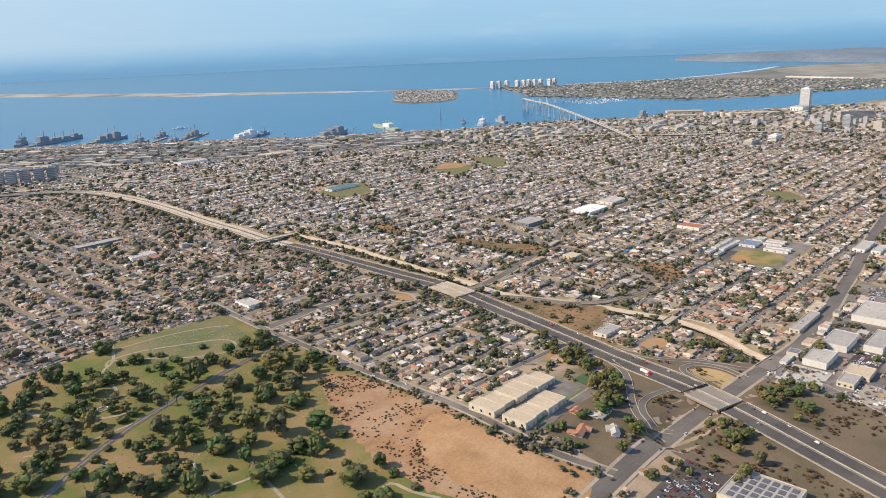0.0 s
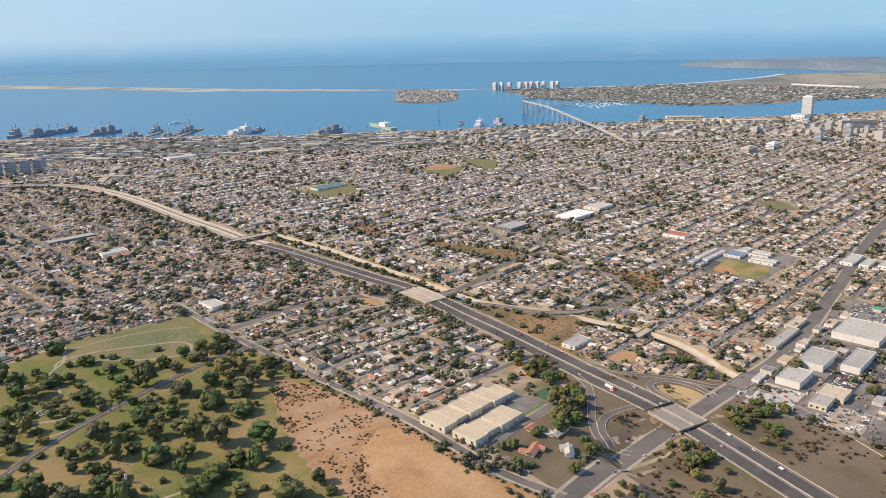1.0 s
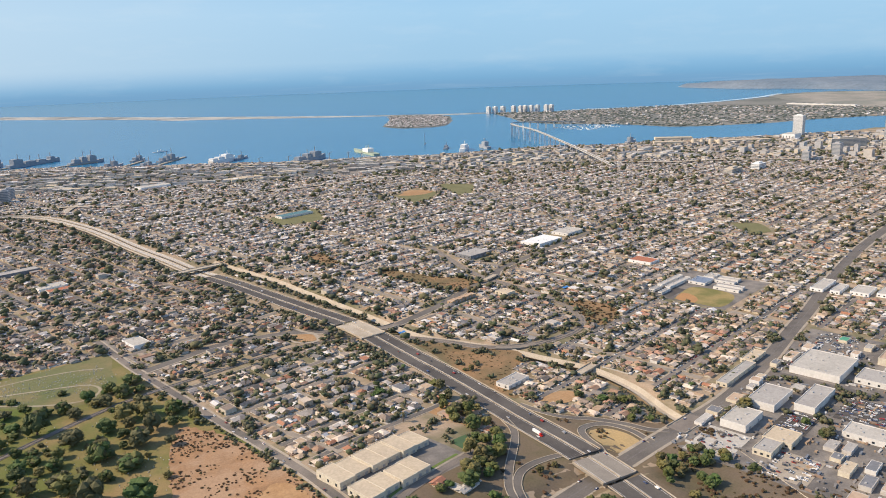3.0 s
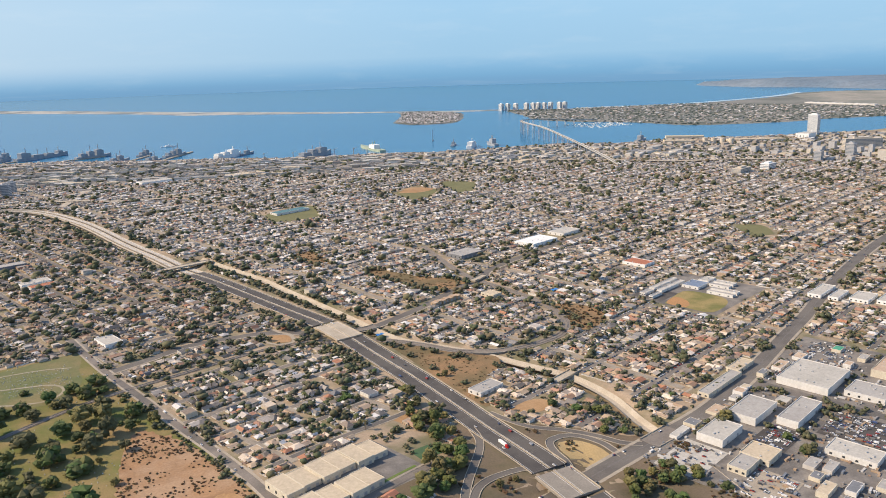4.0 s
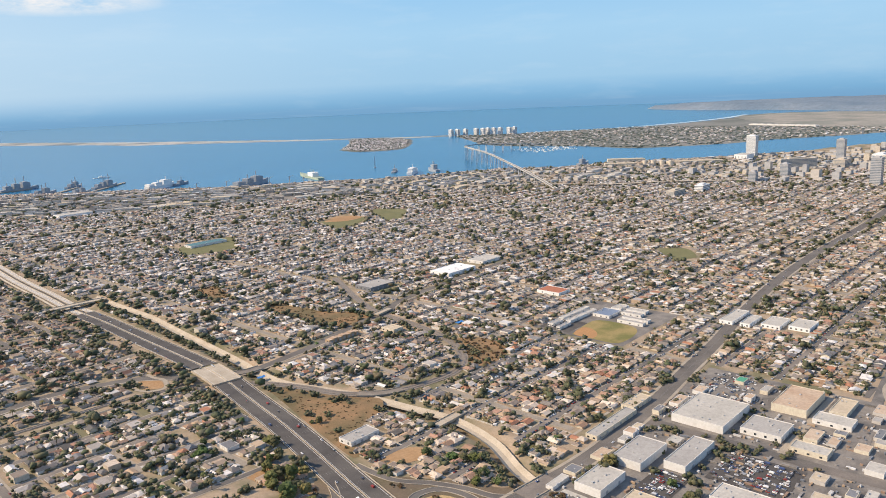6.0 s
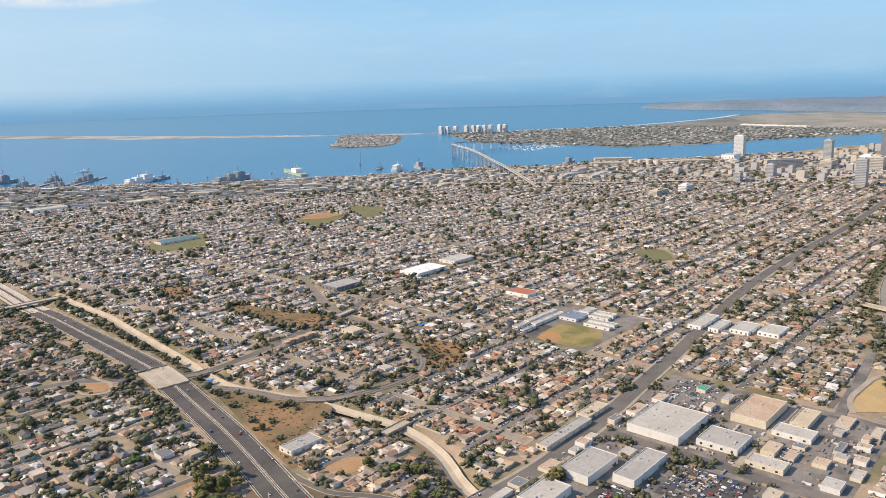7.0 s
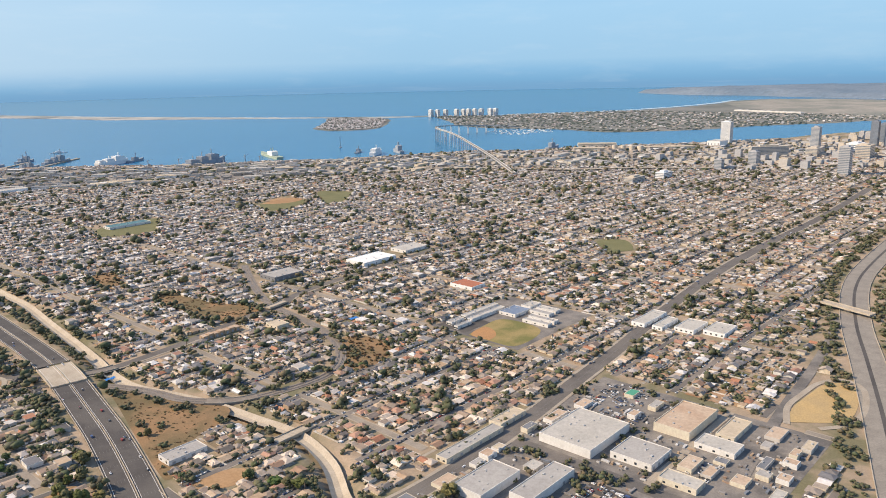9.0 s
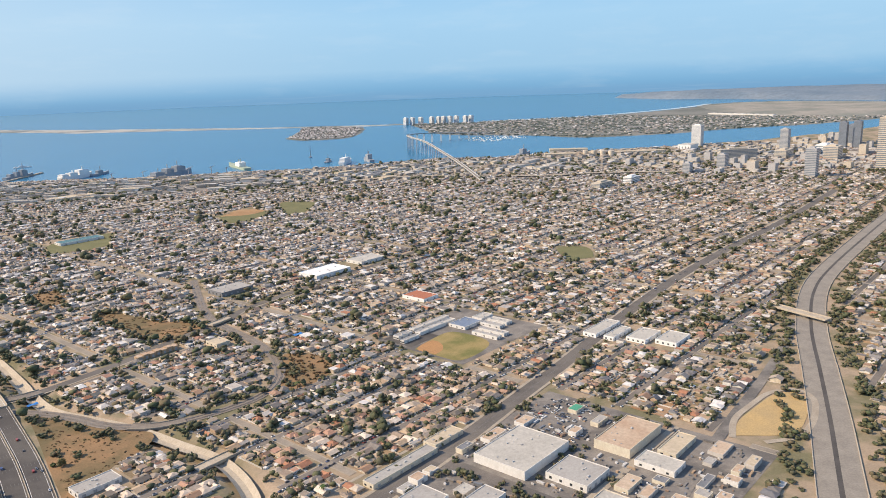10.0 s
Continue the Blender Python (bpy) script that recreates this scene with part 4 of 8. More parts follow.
homes, lots = [], []
for where, across, along, us in ((0, V_STREET, (-120, 1150), U_CROSS), (1, LEFT_U, (200, 820), LEFT_V), (2, EAST_V, (-110, 260), EAST_U)):
    for j, fixed in enumerate(across):
        for side in (1, -1):
            other = across[min(max(j + side, 0), len(across) - 1)]
            half = abs(other - fixed) / 2 if other != fixed else 11
            rows_ = [(3.75, 0.97, 0)] + ([(7.2, 0.85, 1)] if half > 9 else [(6.3, 0.85, 2)]) + ([(half - 1.5, 0.55, 2)] if half > 10.2 else [])
            for off, keep, back in rows_:
                s = np.arange(along[0], along[1], (2.95 if back < 2 else 2.6) - (0.4 if where == 2 else 0))
                s = s + rng.uniform(-0.35, 0.35, len(s))
                s = s[rng.uniform(size=len(s)) < keep]
                w = fixed + side * (off + rng.uniform(-0.4, 0.4, len(s)))
                near_cross = np.abs(s[:, None] - np.array(us)).min(1) < (2.6 if where < 2 else 2.0)
                x, y = xy(s, w) if where != 1 else xy(w, s)
                ok = clear(x, y) & (town_part(x, y) == where) & ~near_cross & (y > 0.4 * (x - 168) - 60) & (x > -90)
                if back == 2:
                    ok &= y < 560
                face = (0 if side > 0 else math.pi) + (math.pi / 2 if where == 1 else 0)
                homes += [(a, b_, face, back) for a, b_ in zip(x[ok], y[ok])]
                if back == 0:
                    lots += [(a, b_, face, half) for a, b_ in zip(x[ok], y[ok])]
homes = np.array(homes)
n = len(homes)
back = homes[:, 3].astype(int)
depth = np.choose(back, [rng.uniform(2.4, 3.2, n), rng.uniform(2.0, 3.0, n), rng.uniform(1.2, 2.2, n)])
front = np.choose(back, [rng.uniform(2.1, 2.7, n), rng.uniform(1.8, 2.6, n), rng.uniform(1.2, 2.2, n)])
tall = np.where(rng.uniform(size=n) < 0.14, rng.uniform(1.6, 2.1, n), rng.uniform(0.95, 1.35, n)) * np.choose(back, [1, 0.95, 0.75])
kind = rng.choice(7, n, p=[0.22, 0.17, 0.14, 0.13, 0.14, 0.1, 0.1])
quarter = rng.choice([0.0, math.pi / 2], n, p=[0.55, 0.45])
turns = homes[:, 2] + GA + quarter + rng.normal(0, 0.02, n)
place = np.c_[homes[:, 0], homes[:, 1], height(homes[:, 0], homes[:, 1]) - 0.05]
swap = quarter > 0.1
size = np.c_[np.where(swap, depth, front), np.where(swap, front, depth), tall]
long_block = (kind == 4) & (back == 0) & (homes[:, 1] > 190) & (rng.uniform(size=n) < 0.4)
size[long_block] *= (1.45, 1.45, 1.25)
# the nearest 300, in the blocks beside the park and the freeway, are built singly further down
order = np.argsort(np.where((homes[:, 0] > 100) & (homes[:, 0] < 330) & (homes[:, 1] > 112), homes[:, 1], 1e6))
single = np.zeros(n, bool)
single[order[:300]] = True
quarter_of = np.where(town_part(homes[:, 0], homes[:, 1]) == 1, 1, np.where(homes[:, 1] + rng.normal(0, 55, n) < 330, 2, 0))
town, town_east, town_near = Pile(), Pile(), Pile()
for k, shape in enumerate(SHAPES):
    for which, pile in enumerate((town, town_east, town_near)):
        pick = (kind == k) & ~single & (quarter_of == which)
        pile.many(shape, size[pick], turns[pick], place[pick])
MIXED = [c for pair in zip(ROOFS, FAR_ROOFS) for c in pair] + [(0.11, 0.105, 0.10), (0.72, 0.70, 0.67)]
tagged(new("houses", town_near.mesh("houses", [choice("stucco_wall", WALLS, 0.85), choice("shingle_roof", MIXED)])), "closely built stucco houses with brown, grey and pale roofs", "houses", kind="stuff")
# north-east rows: the same palettes scaled darker
tagged(new("houses", town_east.mesh("houses", [choice("darker_wall", [(0.8 * r, 0.78 * g, 0.76 * b) for r, g, b in WALLS], 0.85), choice("darker_roof", [(0.74 * r, 0.73 * g, 0.73 * b) for r, g, b in MIXED])])), "rows of darker houses with grey and brown roofs", "houses", kind="stuff")
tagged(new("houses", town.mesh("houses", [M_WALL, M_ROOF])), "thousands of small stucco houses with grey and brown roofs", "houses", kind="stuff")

# the plots: their ground, drives, fences, sheds and shrubs
lots = np.array(lots)
lots = lots[(lots[:, 1] < 640)]
n = len(lots)
face = lots[:, 2] + GA
out = np.stack([-np.sin(face), np.cos(face)], 1)
along_ = np.stack([np.cos(face), np.sin(face)], 1)
M_PLOT = choice("plot_ground", [(1.1 * r, g, 0.84 * b) for r, g, b in [(0.34, 0.265, 0.195), (0.38, 0.345, 0.30), (0.19, 0.17, 0.10), (0.28, 0.22, 0.155), (0.40, 0.285, 0.19), (0.155, 0.16, 0.085), (0.42, 0.385, 0.34), (0.31, 0.235, 0.17), (0.23, 0.195, 0.15), (0.20, 0.165, 0.125)]], 0.95, "island", 0.35, 1.6, 0.2)
plots = Pile()
flat_quad = (np.array([(-0.5, 0, 0), (0.5, 0, 0), (0.5, 1, 0), (-0.5, 1, 0)], float), [(0, 1, 2, 3)], [], 0, [])
for a, b_, up in ((-2.1, 0.1, 0.045), (0.1, 1.0, 0.05)):
    deep = np.full(n, b_ - a) if a < 0 else lots[:, 3] - 4.6
    at = lots[:, :2] + out * a
    ok = clear(*(at + out * deep[:, None]).T, -1.0)
    plots.many(flat_quad, np.c_[rng.uniform(2.2, 2.9, n), deep, np.ones(n)][ok], face[ok], np.c_[at, height(*at.T) + up][ok])
tagged(new("plots", plots.mesh("plots", [M_PLOT])), "bare, paved and dry-grass house plots", "plots", kind="stuff")
near = (lots[:, 1] > 105) & (lots[:, 1] < 350) & (lots[:, 0] < 430)
n = int(near.sum())
p_, f_, o_, l_, deep = lots[near, :2], face[near], out[near], along_[near], lots[near, 3]
unit_box = (box_v(-0.5, -0.5, 0, 0.5, 0.5, 1), BOX_Q[1:], [], 0, [])
drives, fences, annexes, hedges = Pile(), Pile(), Pile(), Pile()
at = p_ - o_ * 1.1 + l_ * rng.choice([-1.25, 1.25], n)[:, None]
drives.many(unit_box, np.c_[rng.uniform(0.5, 0.85, n), rng.uniform(2.2, 3.6, n), np.full(n, 0.16)], f_, np.c_[at, height(*at.T) - 0.06])
tagged(new("drives", drives.mesh("drives", [choice("drive_concrete", [(0.50, 0.46, 0.41), (0.42, 0.38, 0.33), (0.34, 0.31, 0.28), (0.56, 0.53, 0.48)], 0.9, "island", 0.3, 2.0)])), "pale concrete drives beside the houses", "drives", kind="stuff")
long_ = deep - 2.2
at = p_ + l_ * 1.48 + o_ * (long_ / 2 - 1.6)[:, None]
ok = clear(*(at + o_ * (long_ / 2)[:, None]).T, -0.5) & (rng.uniform(size=n) < 0.8)
fences.many(unit_box, np.c_[np.full(n, 0.07), long_, rng.uniform(0.38, 0.5, n)][ok], f_[ok], np.c_[at, height(*at.T) - 0.02][ok])
at = p_ + o_ * (deep - 3.75 - 0.75)[:, None]
ok = clear(*at.T, -0.5) & (rng.uniform(size=n) < 0.75)
fences.many(unit_box, np.c_[np.full(n, 2.9), np.full(n, 0.07), rng.uniform(0.38, 0.5, n)][ok], f_[ok], np.c_[at, height(*at.T) - 0.02][ok])
tagged(new("fences", fences.mesh("fences", [choice("fence_boards", [(0.50, 0.46, 0.40), (0.30, 0.23, 0.17), (0.62, 0.60, 0.56), (0.38, 0.31, 0.25), (0.24, 0.20, 0.17)], 0.85, "island", 0.3, 3.0)])), "wooden and block fences between the plots", "fences", kind="stuff")
for count, w0, w1, h0, h1 in ((2, 0.5, 1.5, 0.35, 0.7), (3, 0.2, 0.6, 0.15, 0.4)):
    for _ in range(count):
        at = p_ + o_ * (rng.uniform(-0.05, 1.0, n) * (deep - 4.0) + 0.6)[:, None] + l_ * rng.uniform(-1.3, 1.3, n)[:, None]
        ok = clear(*at.T, -0.5) & (rng.uniform(size=n) < 0.7)
        annexes.many(unit_box, np.c_[rng.uniform(w0, w1, n), rng.uniform(w0, w1, n), rng.uniform(h0, h1, n)][ok], f_[ok] + rng.normal(0, 0.05, ok.sum()), np.c_[at, height(*at.T)][ok])
tagged(new("yard_sheds", annexes.mesh("yard_sheds", [choice("yard_shed_sheet", [(0.62, 0.60, 0.57), (0.36, 0.31, 0.26), (0.20, 0.18, 0.165), (0.48, 0.42, 0.35), (0.74, 0.73, 0.71), (0.30, 0.21, 0.16), (0.25, 0.26, 0.27)], 0.75)])), "small sheds, patio covers and goods in the yards", "sheds", kind="stuff")
SHRUB = [crown(1, 1, 270 + k, 0.2, 1.6, 0.4) for k in range(4)]
for k in range(5):
    sel = (p_[:, 1] < (270 if k > 1 else 350)) & (rng.uniform(size=n) < 0.75)
    at = p_ + o_ * rng.uniform(-2.2, 6.0, n)[:, None] + l_ * rng.choice([-1.35, 1.3, 0.6, -0.7], n)[:, None]
    sel &= clear(*at.T, -0.5)
    size_ = rng.uniform(0.35, 1.15, n)
    hedges.many(SHRUB[k % 4], np.c_[size_ * 1.2, size_ * 1.2, size_][sel], rng.uniform(0, 6.28, sel.sum()), np.c_[at, height(*at.T) - 0.2 * size_][sel])

# trees between the houses
n = 36000
x, y = rng.uniform(-150, 900, n), rng.uniform(90, 800, n)
ok = (y > 0.4 * (x - 168) - 60) & off_street(x, y, 1.5)
ok &= rng.uniform(size=n) < np.where(town_part(x, y) == 1, 1.9, 1.0) * np.clip(0.62 - y / 3600 + 0.35 * np.sin(x / 19.0 + 2 * np.sin(y / 31.0)) * np.sin(y / 23.0), 0.12, 1)
x, y = x[ok], y[ok]
ok = clear(x, y, -2.0, False)
for zone in (PARK, BAND, SCHOOL, SLABS, PARKS, PARKS_B, GREEN, TEAL, WORKS, SCRUB, HILL, *LOTS):
    ok &= ~inside(x, y, zone)
x, y = x[ok], y[ok]
n = len(x)
big = rng.gamma(4.0, 0.5, n).clip(0.8, 4.4)
wood = Pile()
pickk = rng.integers(0, 5, n)
for k in range(5):
    for p, kinds in (((pickk == k) & (y < 215), NEAR_TREES), ((pickk == k) & (y >= 215) & (y < 400), FAR_TREES if k % 2 else SMALL_TREES), ((pickk == k) & (y >= 400), TINY_TREES)):
        wood.many(kinds[k], np.c_[big[p] * 1.15, big[p] * 1.15, big[p] * rng.uniform(0.75, 1.2, p.sum())], rng.uniform(0, 6.28, p.sum()), np.c_[x[p], y[p], height(x[p], y[p]) - 0.25 * big[p]])
tagged(new("street_trees", wood.mesh("street_trees", [M_LEAF], True)), "dark green trees between the houses", "trees", kind="stuff")
tagged(new("yard_shrubs", hedges.mesh("yard_shrubs", [M_LEAF], True)), "green and brown shrubs in the yards", "shrubs", kind="stuff")


# ---- single houses beside the park and the freeway ----
def thing(name, label, category, group="", at=None):
    ob = tagged(new(name), label, category, group)
    if at is not None:
        ob.matrix_basis = at
    return ob


def split(shape, scale):
    """Wall and roof meshes of a house shape."""
    v, q, t, qm, tm = shape
    out = []
    for m, mat in ((0, M_WALL1), (1, M_ROOF1)):
        p = Pile()
        qq = [f for f, k in zip(q, np.broadcast_to(qm, len(q))) if k == m]
        tt = [f for f, k in zip(t, np.broadcast_to(tm, len(t))) if k == m]
        p.add(v * scale, qq, tt)
        me = p.mesh("wall" if m == 0 else "roof", [mat])
        bm = bmesh.new()
        bm.from_mesh(me)
        bmesh.ops.delete(bm, geom=[x for x in bm.verts if not x.link_faces], context="VERTS")
        bm.to_mesh(me)
        bm.free()
        out.append(me)
    return out


def box_mesh(name, x0, y0, z0, x1, y1, z1, mat):
    return mesh_of(name, box_v(x0, y0, z0, x1, y1, z1), [BOX_Q], [mat])


HOUSE_LABELS = ["one-storey stucco house with a gabled shingle roof", "small stucco house with a hipped shingle roof", "stucco house with a cross-gabled roof and yard", "stucco house with two joined hipped roofs", "plain house with a flat roof and parapet", "stucco house with a hipped roof and flat carport", "stucco house with crossed gables and a flat porch"]
M_DOOR = surface("painted_door", (0.25, 0.14, 0.08), (0.30, 0.18, 0.10), 0.6, 4.0, 0.6)
M_CHIMNEY = surface("brick_red_chimney", (0.33, 0.17, 0.11), (0.38, 0.22, 0.15), 0.8, 6.0, 0.9)
SIZES = [(2.7, 2.3, 1.15), (2.4, 2.8, 1.2), (2.9, 2.5, 1.35), (2.1, 2.0, 1.0)]
models = {}
for k, shape in enumerate(SHAPES):
    for j, sz in enumerate(SIZES):
        wall, roof = split(shape, sz)
        ob = thing("house", HOUSE_LABELS[k], "house", "houses in the near blocks")
        wall_ob = part("wall", wall, ob)
        roof_ob = part("roof", roof, ob)
        yf = -0.5 * sz[1] - (0.0 if k not in (2, 3) else -0.04)
        part("door", box_mesh("door", -0.13, yf - 0.04, 0.0, 0.13, yf + 0.05, 0.52, M_DOOR), wall_ob)
        for wx in (-0.32, 0.32):
            part("window", box_mesh("window", wx * sz[0] - 0.2, yf - 0.03, 0.25, wx * sz[0] + 0.2, yf + 0.05, 0.52, M_GLASS), wall_ob)
        if k in (0, 2):
            part("chimney", box_mesh("chimney", 0.25 * sz[0], -0.1, 0.5 * sz[2], 0.25 * sz[0] + 0.16, 0.08, 1.1 * sz[2], M_CHIMNEY), roof_ob)
        models[k, j] = ob
used = set()
for i in np.flatnonzero(single):
    key = int(kind[i]), int(rng.integers(0, 4))
    m_ = Matrix.Translation(place[i]) @ Matrix.Rotation(float(turns[i]), 4, "Z")
    if key in used:
        copy_thing(models[key], m_)
    else:
        models[key].matrix_basis = m_
        used.add(key)
for key, ob in models.items():
    if key not in used:
        for o in [*ob.children_recursive, ob]:
            bpy.data.objects.remove(o)


# ---- warehouses, sheds, school: flat-roofed buildings on the street grid ----
M_ROOFWHITE = surface("white_flat_roof", (0.47, 0.44, 0.39), (0.40, 0.375, 0.33), 0.12, 1.2, 0.8)
M_ROOFGREY = surface("grey_flat_roof", (0.38, 0.36, 0.33), (0.33, 0.31, 0.285), 0.15, 1.2, 0.85)
M_ROOFTAN = surface("tan_flat_roof", (0.52, 0.43, 0.31), (0.46, 0.38, 0.28), 0.15, 1.2, 0.85)
M_ROOFRUST = surface("rust_stained_roof", (0.50, 0.39, 0.29), (0.42, 0.29, 0.20), 0.09, 1.2, 0.85)
M_ROOFRED = surface("red_tile_roof", (0.42, 0.16, 0.09), (0.36, 0.14, 0.085), 0.3, 2.0, 0.85)
M_ROOFDARK = surface("dark_flat_roof", (0.16, 0.17, 0.18), (0.21, 0.21, 0.22), 0.2, 1.2, 0.8)
M_ROOFBLUE = surface("blue_metal_roof", (0.16, 0.20, 0.27), (0.20, 0.24, 0.30), 0.2, 1.2, 0.5)
M_ROOFTEAL = surface("teal_metal_roof", (0.07, 0.16, 0.17), (0.09, 0.19, 0.19), 0.2, 1.2, 0.5)
M_CREAM = surface("cream_stucco_wall", (0.62, 0.55, 0.43), (0.56, 0.49, 0.38), 0.3, 1.5, 0.85)
M_TILT = surface("pale_concrete_wall", (0.68, 0.65, 0.60), (0.61, 0.585, 0.54), 0.2, 1.5, 0.85)
M_TERRACE = surface("brown_stucco_wall", (0.44, 0.31, 0.20), (0.38, 0.265, 0.175), 0.3, 1.5, 0.85)
M_STEELDOOR = surface("steel_dock_door", (0.30, 0.30, 0.30), (0.36, 0.36, 0.35), 0.5, 3.0, 0.5)
M_METALBOX = surface("galvanised_sheet", (0.46, 0.45, 0.43), (0.38, 0.375, 0.36), 0.5, 3.0, 0.6)


def flat_building(name, u0, v0, u1, v1, high, roof, wall, label, category, units=4, doors=0, windows=0, rise=0.22, group="", seed=1):
    """A flat-roofed block along the street grid with parapet, roof units, dock doors and window bands."""
    r = np.random.default_rng(seed + int(u0 * 10))
    w, d = u1 - u0, v1 - v0
    x, y = xy((u0 + u1) / 2, (v0 + v1) / 2)
    z = float(land(x, y))
    ob = thing(name, label, category, group, Matrix.Translation((x, y, z - 0.1)) @ Matrix.Rotation(GA, 4, "Z"))
    hw, hd = w / 2, d / 2
    wall_ob = part("wall", box_mesh("wall", -hw, -hd, 0, hw, hd, high, wall), ob)
    roof_ob = part("roof", box_mesh("roof", -hw + 0.15, -hd + 0.15, high - 0.05, hw - 0.15, hd - 0.15, high + 0.06, roof), ob)
    for a in ((-hw, -hd, hw, -hd + 0.14), (-hw, hd - 0.14, hw, hd), (-hw, -hd + 0.14, -hw + 0.14, hd - 0.14), (hw - 0.14, -hd + 0.14, hw, hd - 0.14)):
        part("parapet", box_mesh("parapet", a[0], a[1], high - 0.01, a[2], a[3], high + rise, wall), ob)
    for _ in range(units):
        px_, py_, s = r.uniform(-0.4, 0.4) * w, r.uniform(-0.4, 0.4) * d, r.uniform(0.18, 0.4)
        part("roof_unit", box_mesh("roof_unit", px_ - s, py_ - s * 0.7, high + 0.03, px_ + s, py_ + s * 0.7, high + 0.03 + s * 0.8, M_METALBOX), roof_ob)
    for k in range(doors):
        px_ = (k + 0.5) / doors * w - hw
        part("dock_door", box_mesh("dock_door", px_ - 0.45, -hd - 0.04, 0.15, px_ + 0.45, -hd + 0.05, min(1.1, high * 0.7), M_STEELDOOR), wall_ob)
    for k in range(windows):
        py_ = (k + 0.5) / windows * d - hd
        part("window", box_mesh("window", -hw - 0.03, py_ - 0.35, high * 0.35, -hw + 0.05, py_ + 0.35, high * 0.7, M_GLASS), wall_ob)
    return ob


flat_building("warehouse", 300.5, 55.5, 320.5, 71.2, 2.4, M_ROOFWHITE, M_TILT, "large white warehouse with a broad flat roof", "warehouse", 12, 0, 0)
flat_building("warehouse", 266.5, 63.4, 281.5, 71.8, 2.3, M_ROOFGREY, M_TILT, "pale warehouse with a grey flat roof beside the avenue", "warehouse", 7, 0, 0)
flat_building("warehouse", 272.3, 53.8, 290.5, 59.8, 2.2, M_ROOFGREY, M_TILT, "long pale warehouse with a grey flat roof", "warehouse", 7, 2, 0)
flat_building("warehouse", 248.4, 64.5, 260.6, 72.0, 2.2, M_ROOFWHITE, M_TILT, "white-walled warehouse with loading bays by the avenue", "warehouse", 5, 2, 0)
flat_building("warehouse", 325.2, 40.6, 343.2, 50.8, 2.4, M_ROOFRUST, M_CREAM, "cream warehouse with a rust-stained flat roof", "warehouse", 6, 0, 0)
flat_building("warehouse", 304.5, 40.8, 315.2, 52.2, 1.8, M_ROOFGREY, M_TILT, "low grey warehouse with a covered front", "warehouse", 6, 4, 4)
flat_building("store", 246.8, 51.4, 255.0, 59.2, 1.7, M_ROOFTAN, M_CREAM, "low tan store with a flat roof", "store", 4, 2, 3)
flat_building("store", 238.4, 53.6, 246.6, 58.6, 1.7, M_ROOFGREY, M_CREAM, "low grey store with a flat roof", "store", 4, 2, 3)
flat_building("workshop", 301.2, 28.0, 306.4, 37.5, 1.5, M_ROOFWHITE, M_CREAM, "narrow white-roofed workshop row", "workshop", 3, 2, 3)
flat_building("workshop", 323.0, 27.8, 329.5, 38.3, 1.5, M_ROOFWHITE, M_TILT, "white-roofed workshop row beside the yard", "workshop", 3, 2, 3)
flat_building("workshop", 331.5, 31.2, 344.0, 36.2, 1.4, M_ROOFTAN, M_CREAM, "long tan shed with a flat roof", "workshop", 3, 3, 2)
flat_building("store", 263.5, 31.2, 271.5, 43.8, 1.6, M_ROOFWHITE, M_TILT, "white store building beside the car park", "store", 8, 2, 4)
flat_building("shop_row", 275.2, 81.6, 298.5, 85.3, 1.4, M_ROOFGREY, M_CREAM, "long low shop row along the avenue", "shops", 5, 6, 2)
flat_building("shop_row", 299.3, 83.0, 310.8, 87.4, 1.4, M_ROOFTAN, M_CREAM, "low tan corner shop block by the avenue", "shops", 4, 3, 2)
flat_building("clinic", 403.0, 74.5, 415.8, 82.0, 1.5, M_ROOFWHITE, M_WHITE, "white block with a flat roof near the avenue", "building", 5, 2, 4)
flat_building("clinic", 406.0, 64.2, 418.0, 72.2, 1.6, M_ROOFWHITE, M_WHITE, "white building with a flat roof and trees", "building", 5, 2, 4)
flat_building("apartment_block", 399.0, 92.0, 417.5, 97.5, 1.5, M_ROOFWHITE, M_WHITE, "long white apartment block with a flat roof", "apartments", 4, 4, 2)
flat_building("apartment_block", 399.5, 85.2, 413.0, 89.2, 1.5, M_ROOFWHITE, M_WHITE, "low white apartment block with a flat roof", "apartments", 4, 4, 2)
flat_building("hall", 395.5, 245.5, 418.0, 259.5, 2.0, M_WHITE, M_WHITE, "big hall with a bright white roof", "hall", 4, 4, 3)
flat_building("hall", 429.5, 249.5, 447.0, 261.5, 1.7, M_ROOFWHITE, M_TILT, "long hall with a pale roof", "hall", 5, 4, 3)
flat_building("depot", 350.0, 258.5, 367.0, 270.5, 2.0, M_ROOFGREY, M_ROOFDARK, "dark-walled depot with a grey flat roof", "depot", 6, 5, 4)
flat_building("fast_food_block", 397.0, 175.5, 406.5, 188.5, 1.5, M_ROOFRED, M_WHITE, "white building with a red roof", "building", 2, 2, 2)
for k in range(7):
    flat_building("terrace", 284.5 + 2.3 * k, 211.6 + 0.3 * (k % 2), 286.6 + 2.3 * k, 214.6, 1.55 + 0.2 * (k % 2), M_ROOFRUST, M_TERRACE, "brown stuccoed terrace unit with a flat roof", "terrace", 0, 1, 1, 0.1, "terrace units")
flat_building("chapel", 309.0, 199.6, 314.6, 207.0, 1.6, M_ROOFTAN, M_CREAM, "cream hall with a pale roof", "hall", 1, 1, 3)
flat_building("school_block", 228.8, 134.3, 239.6, 139.8, 1.3, M_ROOFGREY, M_TILT, "long white low building near the freeway", "building", 6, 4, 2)
